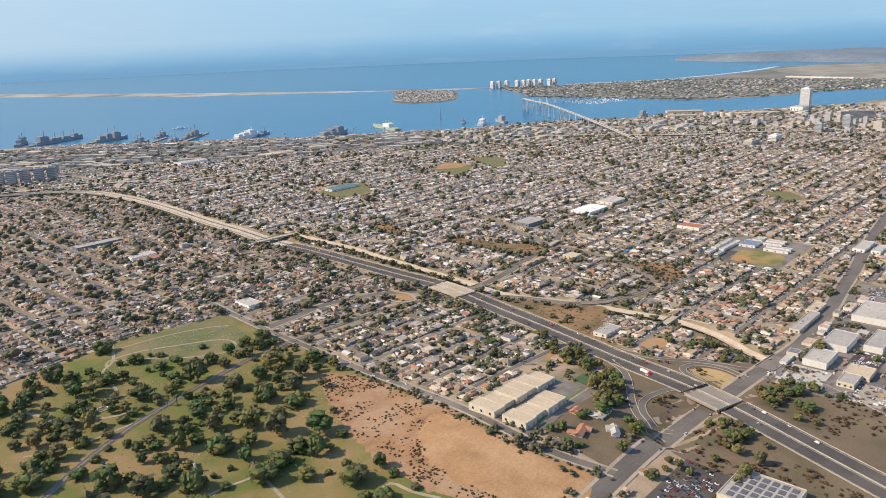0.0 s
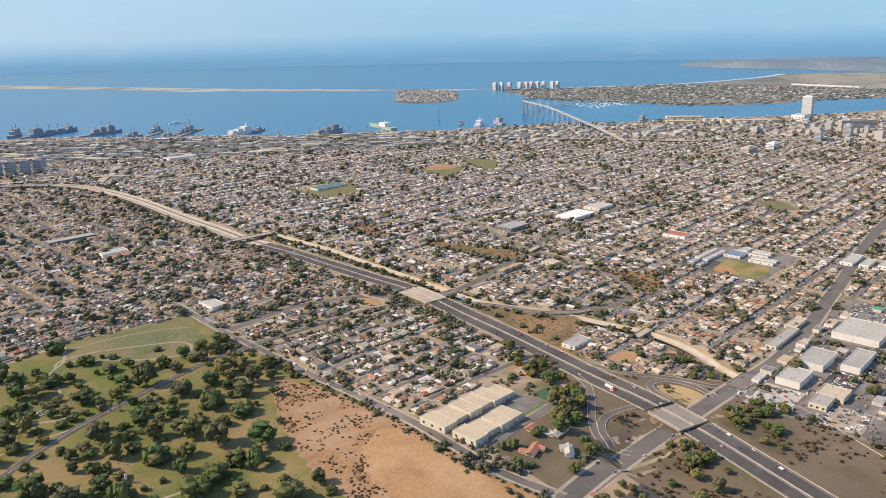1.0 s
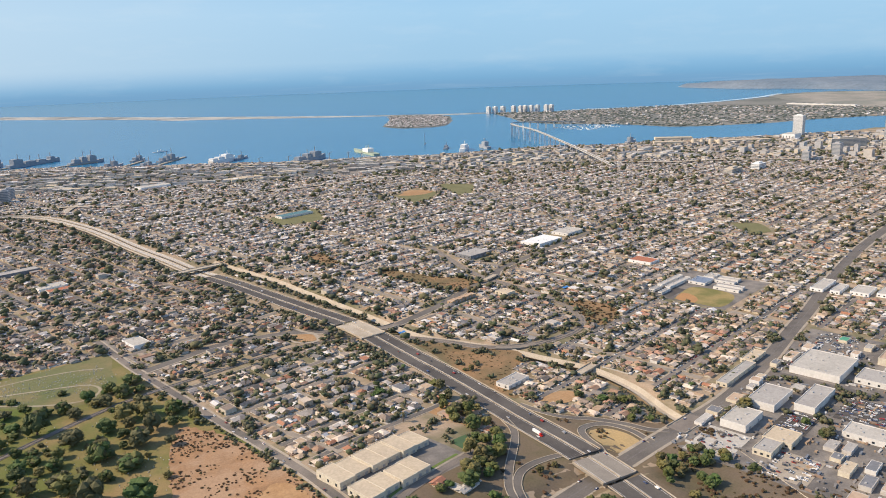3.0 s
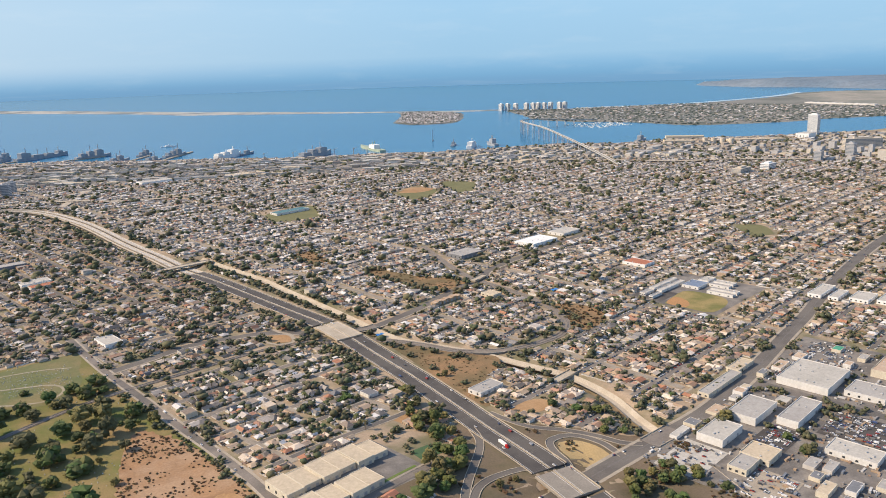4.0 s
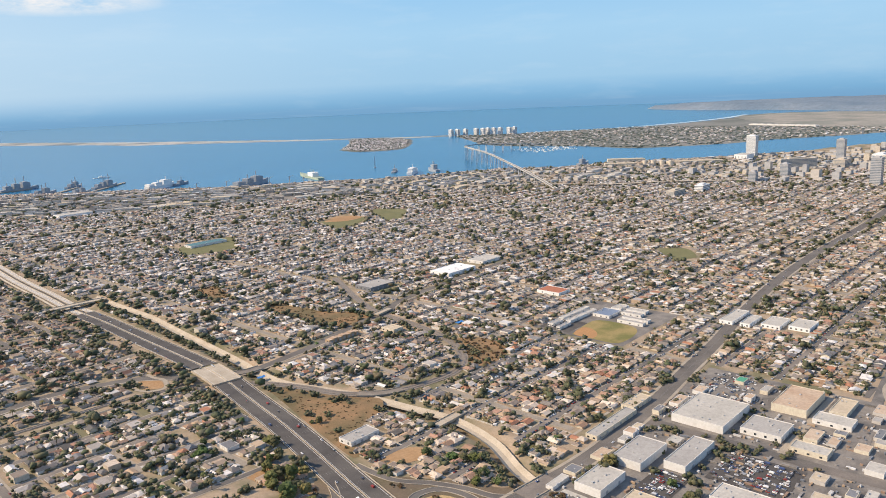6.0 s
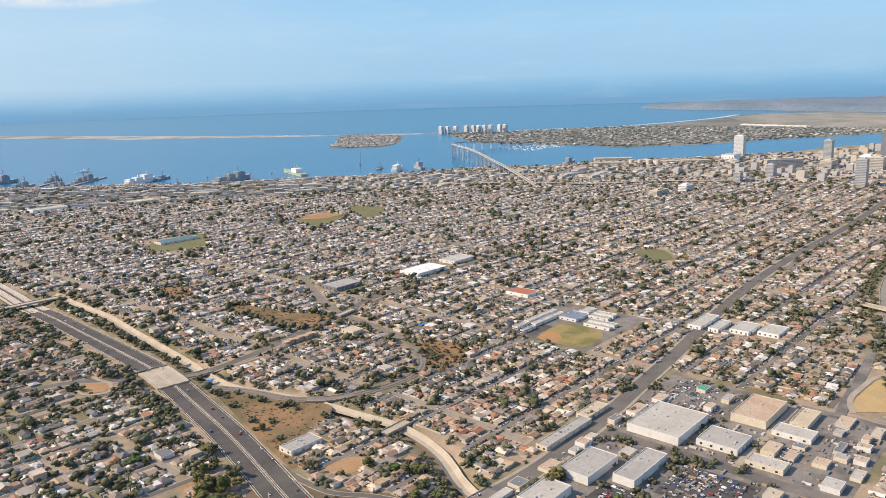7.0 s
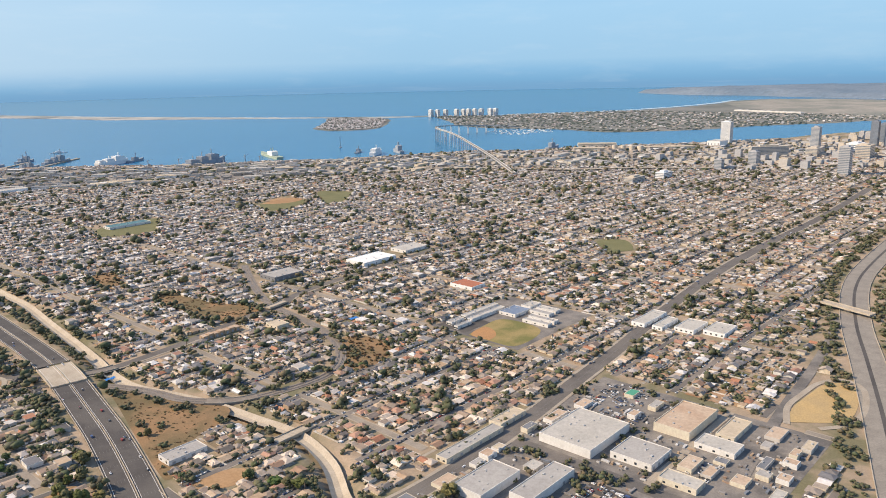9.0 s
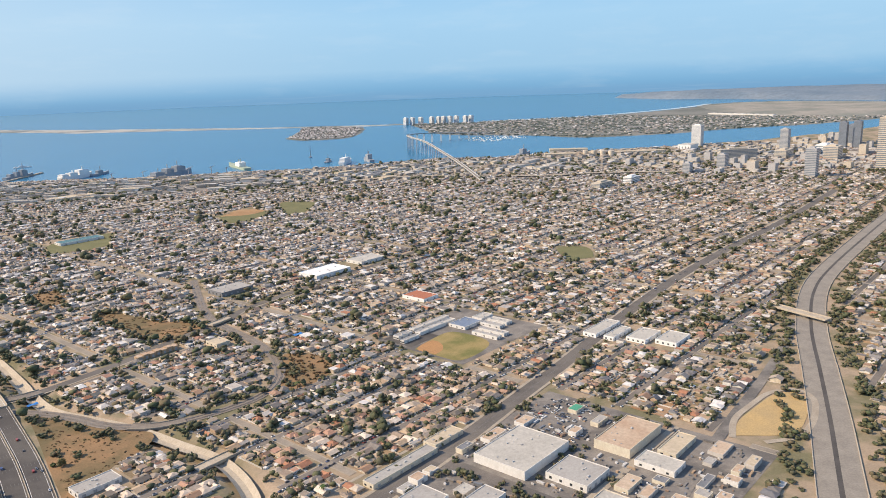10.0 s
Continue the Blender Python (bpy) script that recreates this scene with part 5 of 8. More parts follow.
SCHOOL_WINGS = ((365, 151.8, 386, 154.4, M_ROOFWHITE), (363.5, 147.2, 384.5, 149.8, M_ROOFWHITE), (355.5, 150.8, 363, 153.6, M_ROOFGREY), (353.5, 146.0, 361.8, 148.0, M_ROOFGREY), (378.5, 137.4, 389, 145.6, M_ROOFBLUE), (387, 127, 390.4, 136.6, M_ROOFGREY), (392, 127.4, 395.6, 136.8, M_ROOFWHITE), (376.4, 120.4, 379.2, 132.4, M_ROOFGREY), (381, 120.6, 384, 132.8, M_ROOFGREY), (390.5, 138.6, 398, 143.5, M_ROOFWHITE))
for u0, v0, u1, v1, rf in SCHOOL_WINGS:
    flat_building("school_block", u0, v0, u1, v1, 1.25, rf, M_TILT, "long school wing with a pale flat roof" if rf is not M_ROOFBLUE else "school hall with a blue-grey metal roof", "school", 4, 2, 3, group="school wings")

# tan storage rows beside the bare slope: stepped flat roofs in two long rows
for v0, v1, u1 in ((123.8, 133.4, 182.5), (112.6, 121.0, 171.5)):
    k, u = 0, 150.4
    while u < u1 - 2:
        flat_building("storage_building", u, v0 + 0.8 * (k % 2), min(u + 5.0, u1), v1 - 0.5 * (k % 3), 2.15 - 0.42 * (k % 2), M_ROOFTAN, M_CREAM, "tan storage building with a flat roof in a row", "warehouse", 0, 2, 3, 0.14, "storage rows")
        u += 5.3
        k += 1
patch("yard", uv_rect(148.5, 110.5, 185, 136), M_YARD, 0.06, "pale concrete yard between the storage rows", "yard", 3.0, False)
patch("sports_court", [(155, 161.2), (162.6, 162.8), (163, 156.8), (155.6, 155.4)], M_TURF, 0.12, "dark green artificial turf court", "court", 2.0, False)
patch("bare_lot", [(161.5, 182.2), (171.5, 185.7), (174, 172), (172, 163), (166.5, 161), (165, 170)], M_SAND, 0.07, "sandy empty lot beside the freeway", "lot", 2.0)
patch("school_field", [xy(*p) for p in ((351.8, 139.2), (362, 141), (374.3, 140.3), (374.6, 124), (366.5, 118.4), (353, 118.6), (351.6, 128))], M_FIELD, 0.08, "yellow-green school playing field", "field", 3.0)
patch("infield", [xy(*p) for p in ((352, 129.5), (352.4, 138.6), (362.5, 140.2), (361.5, 134.6), (357, 130.4))], M_INFIELD, 0.11, "orange dirt infield of the ball field", "infield", 2.0)
patch("playground", uv_rect(352.5, 141.5, 368, 156), M_ASPHALT, 0.07, "grey asphalt school playground", "playground", 3.0, False)
patch("hillside", HILL, M_SCRUB, 0.06, "brown bare hillside below the houses", "hillside", 2.5)
patch("schoolyard", uv_rect(350.5, 115.5, 400.5, 157), M_YARD, 0.045, "grey-brown paved schoolyard", "yard", 3.0, False)
r_ = np.random.default_rng(21)
taken = [(298, 53.5, 323, 73.5), (264, 61.5, 284, 73.8), (270, 51.8, 292.5, 61.2), (246, 62.5, 263, 74), (323, 38.6, 345.5, 53), (302.5, 38.8, 317.2, 54), (236.5, 49.4, 272.5, 61.2), (299, 26, 308.4, 39.5), (321, 25.8, 331.5, 40.2), (329.5, 29.2, 346, 38.2), (261.5, 29.2, 293, 50), (228, 40, 247, 75), (293.5, 12, 299.5, 80), (330, 60, 349, 78)]
yard_roofs = (M_ROOFGREY, M_ROOFTAN, M_ROOFWHITE, M_ROOFRUST, M_ROOFDARK)
made = 0
for _ in range(900):
    u0, v0 = r_.uniform(229, 344), r_.uniform(12, 77)
    w, d_ = r_.uniform(2.5, 8), r_.uniform(2.0, 4.5)
    if u0 + w > 348 or v0 + d_ > 79 or any(u0 < b_[2] and u0 + w > b_[0] and v0 < b_[3] and v0 + d_ > b_[1] for b_ in taken):
        continue
    taken.append((u0 - 0.8, v0 - 0.8, u0 + w + 0.8, v0 + d_ + 0.8))
    flat_building("workshop", u0, v0, u0 + w, v0 + d_, r_.uniform(0.9, 1.5), yard_roofs[int(r_.integers(0, 5))], (M_CREAM, M_TILT, M_BIGWALL)[made % 3], "small flat-roofed workshop in the works yards", "workshop", 1, 1, 0, 0.1, "small workshops")
    made += 1
    if made >= 52:
        break
patch("bare_lot", [(156.5, 279), (161, 278), (163.4, 273), (162, 267), (157, 268.5), (155.4, 273.5)], M_SAND, 0.08, "sandy lot inside a looped street", "lot", 1.5)
strip("road", curve([(161, 284), (162, 279.5), (164.6, 273.5), (162.4, 265.6), (156.5, 266.8), (153.9, 273), (156, 280)], 1.5), 0.75, 0.75, 0.11, M_PAVE, "pale looped street beside the freeway", "street")
patch("bare_lot", WEST_LOT, M_SAND, 0.07, "sandy empty lot beside the freeway", "lot", 2.0, True, 0.2)
patch("triangle_ground", TRIANGLE, M_VERGE, 0.04, "dry brown ground around the corner houses", "ground", 2.0, False)
strip("road", curve([(119, 142.5), (126.1, 142), (133.2, 144.6), (144.5, 148.3), (154.9, 151.6), (159.5, 153)], 2), 1.1, 1.1, 0.13, M_STREET, "grey side street beside the storage rows", "street")
strip("pavement", curve([(126.5, 143.6), (133.0, 146.2), (144.2, 149.9), (154.6, 153.2)], 2), 0.35, 0.35, 0.14, M_PAVE, "pale pavement with a strip of grass", "pavement")
strip("lawn", curve([(126.8, 144.5), (132.8, 147.1), (144, 150.8), (152.6, 153.6)], 2), 0.45, 0.45, 0.12, M_LAWN, "narrow watered lawn beside the street", "lawn")
M_TILE = surface("terracotta_tile_roof", (0.40, 0.19, 0.125), (0.34, 0.15, 0.095), 0.5, 4.0, 0.85)
M_GABLE = surface("pale_shingle_roof", (0.44, 0.41, 0.37), (0.38, 0.35, 0.31), 0.4, 4.0, 0.85)


def big_house(x, y, turn, wings, roof, wall, label):
    """A rambling house of several gabled wings (x, y, length, width, height, quarter turn)."""
    ob = thing("house", label, "house", "corner houses", Matrix.Translation((x, y, float(land(x, y)) - 0.05)) @ Matrix.Rotation(turn, 4, "Z"))
    for wx, wy, l, w, hh, quarter in wings:
        m_ = Matrix.Translation((wx, wy, 0)) @ Matrix.Rotation(quarter * math.pi / 2, 4, "Z")
        a_, b_ = split(SHAPES[0], (l, w, hh))
        for me, mat in ((a_, wall), (b_, roof)):
            me.materials.clear()
            me.materials.append(mat)
        w_ob = part("wall", a_, ob, at=m_)
        part("roof", b_, ob, at=m_)
        for k in (-0.3, 0.0, 0.3):
            part("window", box_mesh("window", k * l - 0.16, -w / 2 - 0.03, 0.28, k * l + 0.16, -w / 2 + 0.04, 0.55, M_GLASS), w_ob)
    return ob


big_house(132.9, 134.3, 0.5, ((0, 0, 5.2, 2.3, 1.5, 0), (-1.4, 1.5, 3.0, 2.0, 1.3, 1), (1.9, -1.2, 2.4, 1.8, 1.3, 1)), M_TILE, M_CREAM, "rambling house with terracotta tile roofs among trees")
big_house(140.7, 129.2, 0.9, ((0, 0, 4.2, 2.1, 1.8, 0), (1.2, 0.9, 2.6, 1.9, 1.9, 1)), M_GABLE, M_WHITE, "white two-storey house with a pale roof on a bank")
big_house(145.3, 138.0, 0.3, ((0, 0, 6.0, 2.4, 1.3, 0), (-2.2, 1.8, 3.8, 2.3, 1.3, 1), (2.2, 1.2, 2.8, 2.1, 1.3, 1)), M_GABLE, M_TILT, "long low house with pale gabled roofs")
big_house(153.5, 145.6, 0.4, ((0, 0, 3.4, 2.3, 1.2, 0), (0.8, 0.9, 2.4, 1.8, 1.1, 1)), M_GABLE, M_CREAM, "cream house with a pale roof below the trees")
big_house(139.8, 143.5, 0.35, ((0, 0, 3.2, 2.1, 1.2, 0), (-0.9, -0.8, 2.2, 1.8, 1.1, 1)), M_TILE, M_CREAM, "cream house with a terracotta roof beside the street")
M_CANOPY = surface("green_canopy_sheet", (0.06, 0.26, 0.16), (0.08, 0.31, 0.20), 0.4, 2.0, 0.6)
flat_building("canopy_shed", 339.6, 64.6, 344.0, 67.6, 1.2, M_CANOPY, M_CREAM, "small shed with a bright green roof", "shed", 0, 1, 0, 0.05)
# stored goods in the yards
crates = Pile()
m_c = 0
while m_c < 620:
    u0, v0 = r_.uniform(229, 347), r_.uniform(13, 78)
    if any(u0 < b_[2] - 0.4 and u0 > b_[0] + 0.4 and v0 < b_[3] - 0.4 and v0 > b_[1] + 0.4 for b_ in taken if b_ not in ((330, 60, 349, 78), (228, 40, 247, 75), (261.5, 29.2, 293, 50))):
        continue
    m_c += 1
    x, y = xy(u0, v0)
    l_, w_ = (r_.uniform(1.2, 2.6), 0.55) if r_.uniform() < 0.35 else (r_.uniform(0.25, 0.9), r_.uniform(0.25, 0.7))
    crates.many((box_v(-0.5, -0.5, 0, 0.5, 0.5, 1), BOX_Q, [], 0, []), np.array([(l_, w_, r_.uniform(0.2, 0.6))]), np.array([GA + r_.choice([0, math.pi / 2]) + r_.normal(0, 0.08)]), np.array([(x, y, float(land(x, y)) + 0.03)]))
tagged(new("stored_goods", crates.mesh("stored_goods", [choice("stored_goods_paint", [(0.55, 0.54, 0.52), (0.30, 0.28, 0.26), (0.16, 0.15, 0.14), (0.42, 0.30, 0.20), (0.70, 0.69, 0.67), (0.20, 0.22, 0.25), (0.32, 0.22, 0.16), (0.24, 0.22, 0.20)], 0.7)])), "trailers, crates and goods stored in the yards", "goods", kind="stuff")
patch("cemetery_lawn", [(42, 281), (45, 295), (68, 298.5), (90, 302), (89, 283), (88, 270), (79, 258), (66, 262.5), (52, 272)], M_CEMETERY, 0.06, "grey-green burial lawn with rows of stones", "lawn", 2.5)
for poly in BROWN:
    patch("hillside", poly, M_SCRUB, 0.06, "brown bare bank between the house rows", "hillside", 2.5, True, 0.4)
patch("works_ground", uv_rect(228, 12, 349, 80), M_YARD, 0.04, "asphalt yards between the warehouses", "yard", 3.0, False)
patch("bare_lot", uv_rect(352.5, 43.5, 364, 54.5), M_DIRT, 0.10, "orange-brown empty lot", "lot", 2.0, False)
patch("works_verge", uv_rect(205, 12, 230, 79), M_VERGE, 0.035, "dry grass beside the works", "verge", 3.0, False)
patch("works_street", uv_rect(294.5, 12, 298.5, 80), M_STREET, 0.12, "grey side street between the warehouses", "street", 3.0, False)
patch("works_street", uv_rect(298.5, 37.8, 349, 40.0), M_PAVE, 0.12, "pale service lane between the warehouses", "street", 3.0, False)
patch("car_park", uv_rect(256.5, 51.5, 271, 61), M_ASPHALT, 0.10, "dark asphalt car park", "car park", 3.0, False)
patch("car_park", uv_rect(274, 30, 292, 49.5), M_ASPHALT, 0.10, "dark asphalt car park beside the store", "car park", 3.0, False)
patch("car_park", uv_rect(230, 42, 245, 52), M_PAVE, 0.10, "pale concrete lot with cars", "car park", 3.0, False)
patch("car_park", uv_rect(229, 62, 247, 74), M_ROOFWHITE, 0.09, "pale concrete truck yard", "yard", 3.0, False)
patch("sports_field", [(357, 512), (361, 548), (380, 560), (398, 545), (376, 520)], M_GREENFIELD, 0.10, "green sports field with trees", "field", 5.0)
patch("infield", [(362, 548), (385, 568), (398, 550), (380, 540)], M_SAND, 0.14, "orange dirt infield", "infield", 4.0)
patch("sports_field", [(402, 520), (424, 576), (443, 556), (414, 516)], M_GREENFIELD, 0.10, "mown green sports field", "field", 5.0)
patch("sports_field", [(448, 273), (463, 295), (477, 287), (462, 268)], M_GREENFIELD, 0.10, "green school field among houses", "field", 4.0)
patch("sports_field", [(238, 497), (244, 530), (284, 540), (270, 498)], M_GREENFIELD, 0.10, "green sports ground beside a teal-roofed hall", "field", 5.0)
u_, v_ = uv(262, 527)
flat_building("sports_hall", u_ - 16, v_ - 5, u_ + 12, v_ + 4, 1.6, M_ROOFTEAL, M_TILT, "long hall with a teal metal roof", "hall", 3, 4, 3)
u_, v_ = uv(212, 763)
flat_building("naval_store", u_ - 15, v_ - 8, u_ + 15, v_ + 6, 2.5, M_ROOFWHITE, M_WHITE, "long store with a bright white roof", "warehouse", 3, 4, 3)
u_, v_ = uv(298, 750)
flat_building("naval_store", u_ - 18, v_ - 8, u_ + 18, v_ + 8, 2.5, M_ROOFTAN, M_CREAM, "long cream-roofed store near the harbour", "warehouse", 3, 4, 3)
u_, v_ = uv(85, 424)
flat_building("school_block", u_ - 7, v_ - 4, u_ + 7, v_ + 4, 1.9, M_ROOFWHITE, M_WHITE, "white school building among houses", "school", 4, 2, 3)
flat_building("school_block", u_ - 5, v_ - 12, u_ + 7, v_ - 6, 1.5, M_ROOFRED, M_CREAM, "school wing with a red-tiled roof", "school", 2, 2, 3)
u_, v_ = uv(71, 471)
flat_building("school_block", u_ - 13, v_ - 4, u_ + 13, v_ + 4, 1.8, M_ROOFGREY, M_ROOFDARK, "long dark-walled school building", "school", 4, 3, 3)
u_, v_ = uv(102.5, 307)
flat_building("church_hall", u_ - 3.4, v_ - 5.5, u_ + 3.4, v_ + 5.5, 1.7, M_ROOFWHITE, M_WHITE, "white hall with a pale roof beside the road", "hall", 1, 1, 3)

patch("car_park", uv_rect(146, 62.8, 168.5, 74.5), M_ASPHALT, 0.06, "dark asphalt car park beside the avenue", "car park", 3.0, False)
store = flat_building("store", 157.5, 46, 172, 61.8, 1.6, M_ROOFGREY, M_CREAM, "large store with solar panels on its roof", "store", 0, 2, 3)
M_SOLAR = surface("solar_glass", (0.10, 0.105, 0.115), (0.13, 0.135, 0.14), 0.5, 3.0, 0.35)
for pu in range(5):
    for pv in range(6):
        part("solar_panel", box_mesh("solar_panel", -6.2 + pu * 2.6, -6.8 + pv * 2.3, 1.68, -4.3 + pu * 2.6, -5.3 + pv * 2.3, 1.78, M_SOLAR), store, "grey solar panel")
# roof tarpaulins and an awning in strong colours
M_TARP = surface("blue_tarpaulin", (0.03, 0.18, 0.48), (0.04, 0.22, 0.54), 0.6, 3.0, 0.5)
for (x, y), w in (((285.8, 257.3), 2.0), ((193, 252), 1.7)):
    bm = bmesh.new()
    bmesh.ops.create_grid(bm, x_segments=8, y_segments=5, size=1)
    for q_ in bm.verts:
        q_.co = Vector((q_.co.x * w, q_.co.y * w * 0.45, 0.5 + 0.12 * math.sin(q_.co.x * 5) * math.cos(q_.co.y * 4)))
    bmesh.ops.solidify(bm, geom=bm.faces[:], thickness=0.05)
    me = bpy.data.meshes.new("tarpaulin")
    bm.to_mesh(me)
    bm.free()
    me.materials.append(M_TARP)
    ob = tagged(new("tarpaulin", me), "bright blue tarpaulin stretched over a yard", "tarpaulin")
    ob.matrix_basis = Matrix.Translation((x, y, float(land(x, y)) + 0.1)) @ Matrix.Rotation(GA, 4, "Z")


# ---- vehicles ----
M_TYRE = surface("rubber_tyre", (0.02, 0.02, 0.02), (0.03, 0.03, 0.03), 0.5, 4.0, 0.9)


def hull(name, sections, mat):
    """A body through cross sections (x, half width, z low, z high)."""
    v, q = [], []
    for x, w, lo, hi in sections:
        v += [(x, -w, lo), (x, w, lo), (x, w, hi), (x, -w, hi)]
    for k in range(len(sections) - 1):
        for j in range(4):
            q.append((4 * k + j, 4 * k + (j + 1) % 4, 4 * k + 4 + (j + 1) % 4, 4 * k + 4 + j))
    n = 4 * len(sections) - 4
    q += [(3, 2, 1, 0), (n, n + 1, n + 2, n + 3)]
    me = mesh_of(name, np.array(v, float), [np.array(q)], [mat])
    bm = bmesh.new()
    bm.from_mesh(me)
    bmesh.ops.recalc_face_normals(bm, faces=bm.faces[:])
    bm.to_mesh(me)
    bm.free()
    return me


def wheel_mesh(r=0.085, w=0.06):
    bm = bmesh.new()
    bmesh.ops.create_cone(bm, cap_ends=True, segments=10, radius1=r, radius2=r, depth=w, matrix=Matrix.Rotation(math.pi / 2, 4, "X"))
    me = bpy.data.meshes.new("wheel")
    bm.to_mesh(me)
    bm.free()
    me.materials.append(M_TYRE)
    return me


WHEEL = wheel_mesh()


def car_model(label, long=0.56, wide=0.23, van=False):
    ob = thing("car" if not van else "van", label, "car" if not van else "van", "vehicles on roads and lots")
    if van:
        part("body", hull("body", [(-long, wide, 0.08, 0.46), (long * 0.7, wide, 0.08, 0.46), (long * 0.85, wide, 0.08, 0.3), (long, wide * 0.9, 0.08, 0.27)], M_CAR1), ob)
        part("windscreen", hull("windscreen", [(long * 0.71, wide * 0.95, 0.28, 0.45), (long * 0.86, wide * 0.95, 0.28, 0.31)], M_GLASS), ob)
    else:
        part("body", hull("body", [(-long, wide * 0.9, 0.09, 0.22), (-long * 0.9, wide, 0.07, 0.25), (long * 0.35, wide, 0.07, 0.25), (long * 0.95, wide, 0.07, 0.21), (long, wide * 0.85, 0.09, 0.18)], M_CAR1), ob)
        part("glazing", hull("glazing", [(-long * 0.78, wide * 0.9, 0.24, 0.25), (-long * 0.55, wide * 0.78, 0.24, 0.345), (long * 0.12, wide * 0.78, 0.24, 0.345), (long * 0.42, wide * 0.9, 0.24, 0.25)], M_GLASS), ob)
        part("roof", hull("roof", [(-long * 0.55, wide * 0.74, 0.34, 0.362), (long * 0.12, wide * 0.74, 0.34, 0.362)], M_CAR1), ob)
    return ob


def spot(line, s, side, lift):
    """A pose on a line at a share of its length, moved sideways, facing along it."""
    seg = np.linalg.norm(np.diff(line, axis=0), axis=1)
    d = np.r_[0, np.cumsum(seg)]
    o = offset(line, side)
    x, y = np.interp(s * d[-1], d, o[:, 0]), np.interp(s * d[-1], d, o[:, 1])
    x2, y2 = np.interp(min(1.0, s + 0.004) * d[-1], d, o[:, 0]), np.interp(min(1.0, s + 0.004) * d[-1], d, o[:, 1])
    turn = math.atan2(y2 - y, x2 - x)
    return x, y, turn + (math.pi if side < 0 else 0)


poses = []
for s in np.sort(rng.uniform(0.14, 0.96, 46)):
    side = rng.choice([-4.5, -3.6, -2.7, -1.9, 1.9, 2.7, 3.6, 4.5])
    x, y, a = spot(FINE, s, side, 0)
    poses.append((x, y, float(free_z(y)) + 0.15, a))
for s in np.sort(rng.uniform(0.02, 0.75, 26)):
    side = rng.choice([-2.0, -0.9, 0.9, 2.0])
    x, y, a = spot(AVENUE, s, side, 0)
    poses.append((x, y, float(land(x, y)) + 0.11, a))
for line, side in ((PARK_ROAD, -0.85), (PARK_ROAD, 0.85), (AVENUE, 2.6), (AVENUE, -2.6)):
    for s in np.arange(0.06, 0.8, 0.035 if line is PARK_ROAD else 0.02):
        if rng.uniform() < 0.45:
            x, y, a = spot(line, float(s), side, 0)
            poses.append((x, y, float(land(x, y)) + 0.13, a))
for u0, v0, u1, v1, share in ((257, 52, 271, 60.5, 0.72), (275, 31, 291.5, 49, 0.55), (230.5, 42.5, 244.5, 51.5, 0.5), (322, 56, 330, 66, 0.5), (302, 72.5, 322, 75.5, 0.6), (331, 62, 347, 76, 0.35), (307, 28, 320, 36, 0.45), (229.5, 62.5, 246, 72, 0.18), (146.5, 63.2, 168, 74, 0.5)):
    for v in np.arange(v0 + 0.8, v1 - 0.4, 2.6):
        for dv in (0.0, 1.25):
            for u in np.arange(u0 + 0.5, u1 - 0.3, 0.72):
                if rng.uniform() < share * 0.62:
                    x, y = xy(u, v + dv)
                    poses.append((x, y, float(land(x, y)) + 0.11, GA + math.pi / 2 + rng.normal(0, 0.03)))
sedan, wagon, van = car_model("small passenger car parked or driving"), car_model("sport utility car in plain paint", 0.58, 0.25), car_model("delivery van with a boxy body", 0.66, 0.26, True)
first = {0: True, 1: True, 2: True}
fleet = (sedan, wagon, van)
for x, y, z, a in poses[:300]:
    k = int(rng.choice(3, p=[0.55, 0.33, 0.12]))
    m_ = Matrix.Translation((x, y, z)) @ Matrix.Rotation(a, 4, "Z")
    if first[k]:
        fleet[k].matrix_basis, first[k] = m_, False
    else:
        copy_thing(fleet[k], m_)

M_REDCAB = surface("red_cab_paint", (0.55, 0.03, 0.02), (0.50, 0.03, 0.02), 0.5, 3.0, 0.35)
x, y, a = spot(FINE, 0.315, -2.7, 0)
lorry = thing("lorry", "white box trailer pulled by a red cab", "lorry", at=Matrix.Translation((x, y, float(free_z(y)) + 0.15)) @ Matrix.Rotation(a, 4, "Z"))
part("trailer", hull("trailer", [(-2.0, 0.32, 0.25, 0.98), (1.2, 0.32, 0.25, 0.98)], M_WHITE), lorry, "white box trailer")
part("cab", hull("cab", [(1.3, 0.31, 0.12, 0.85), (1.85, 0.31, 0.12, 0.85), (2.0, 0.3, 0.12, 0.45), (2.3, 0.28, 0.12, 0.42)], M_REDCAB), lorry, "red lorry cab")
for sx in (-1.7, -1.3, 1.1, 1.45, 2.05):
    for sy in (-0.26, 0.26):
        part("wheel", WHEEL, lorry, at=Matrix.Translation((sx, sy, 0.125)) @ Matrix.Scale(1.5, 4))

# parked cars along the residential streets
rows = []
for fixed in V_STREET[2:26]:
    s = np.arange(110, 560, 1.3)
    for side in (-1.15, 1.15):
        keep = s[rng.uniform(size=len(s)) < 0.42]
        x, y = xy(keep, np.full(len(keep), fixed + side))
        ok = clear(x, y, 0.5) & west(x, y)
        rows.append(np.c_[x[ok], y[ok], land(x[ok], y[ok]) + 0.09])
rows = np.concatenate(rows)
CAR_SHAPE = join(((box_v(-0.55, -0.22, 0.05, 0.55, 0.22, 0.23), BOX_Q, [], 0, []), (1, 1, 1), (0, 0, 0)), ((box_v(-0.36, -0.18, 0.23, 0.2, 0.18, 0.35), BOX_Q, [], 1, []), (1, 1, 1), (0, 0, 0)))
cars = Pile()
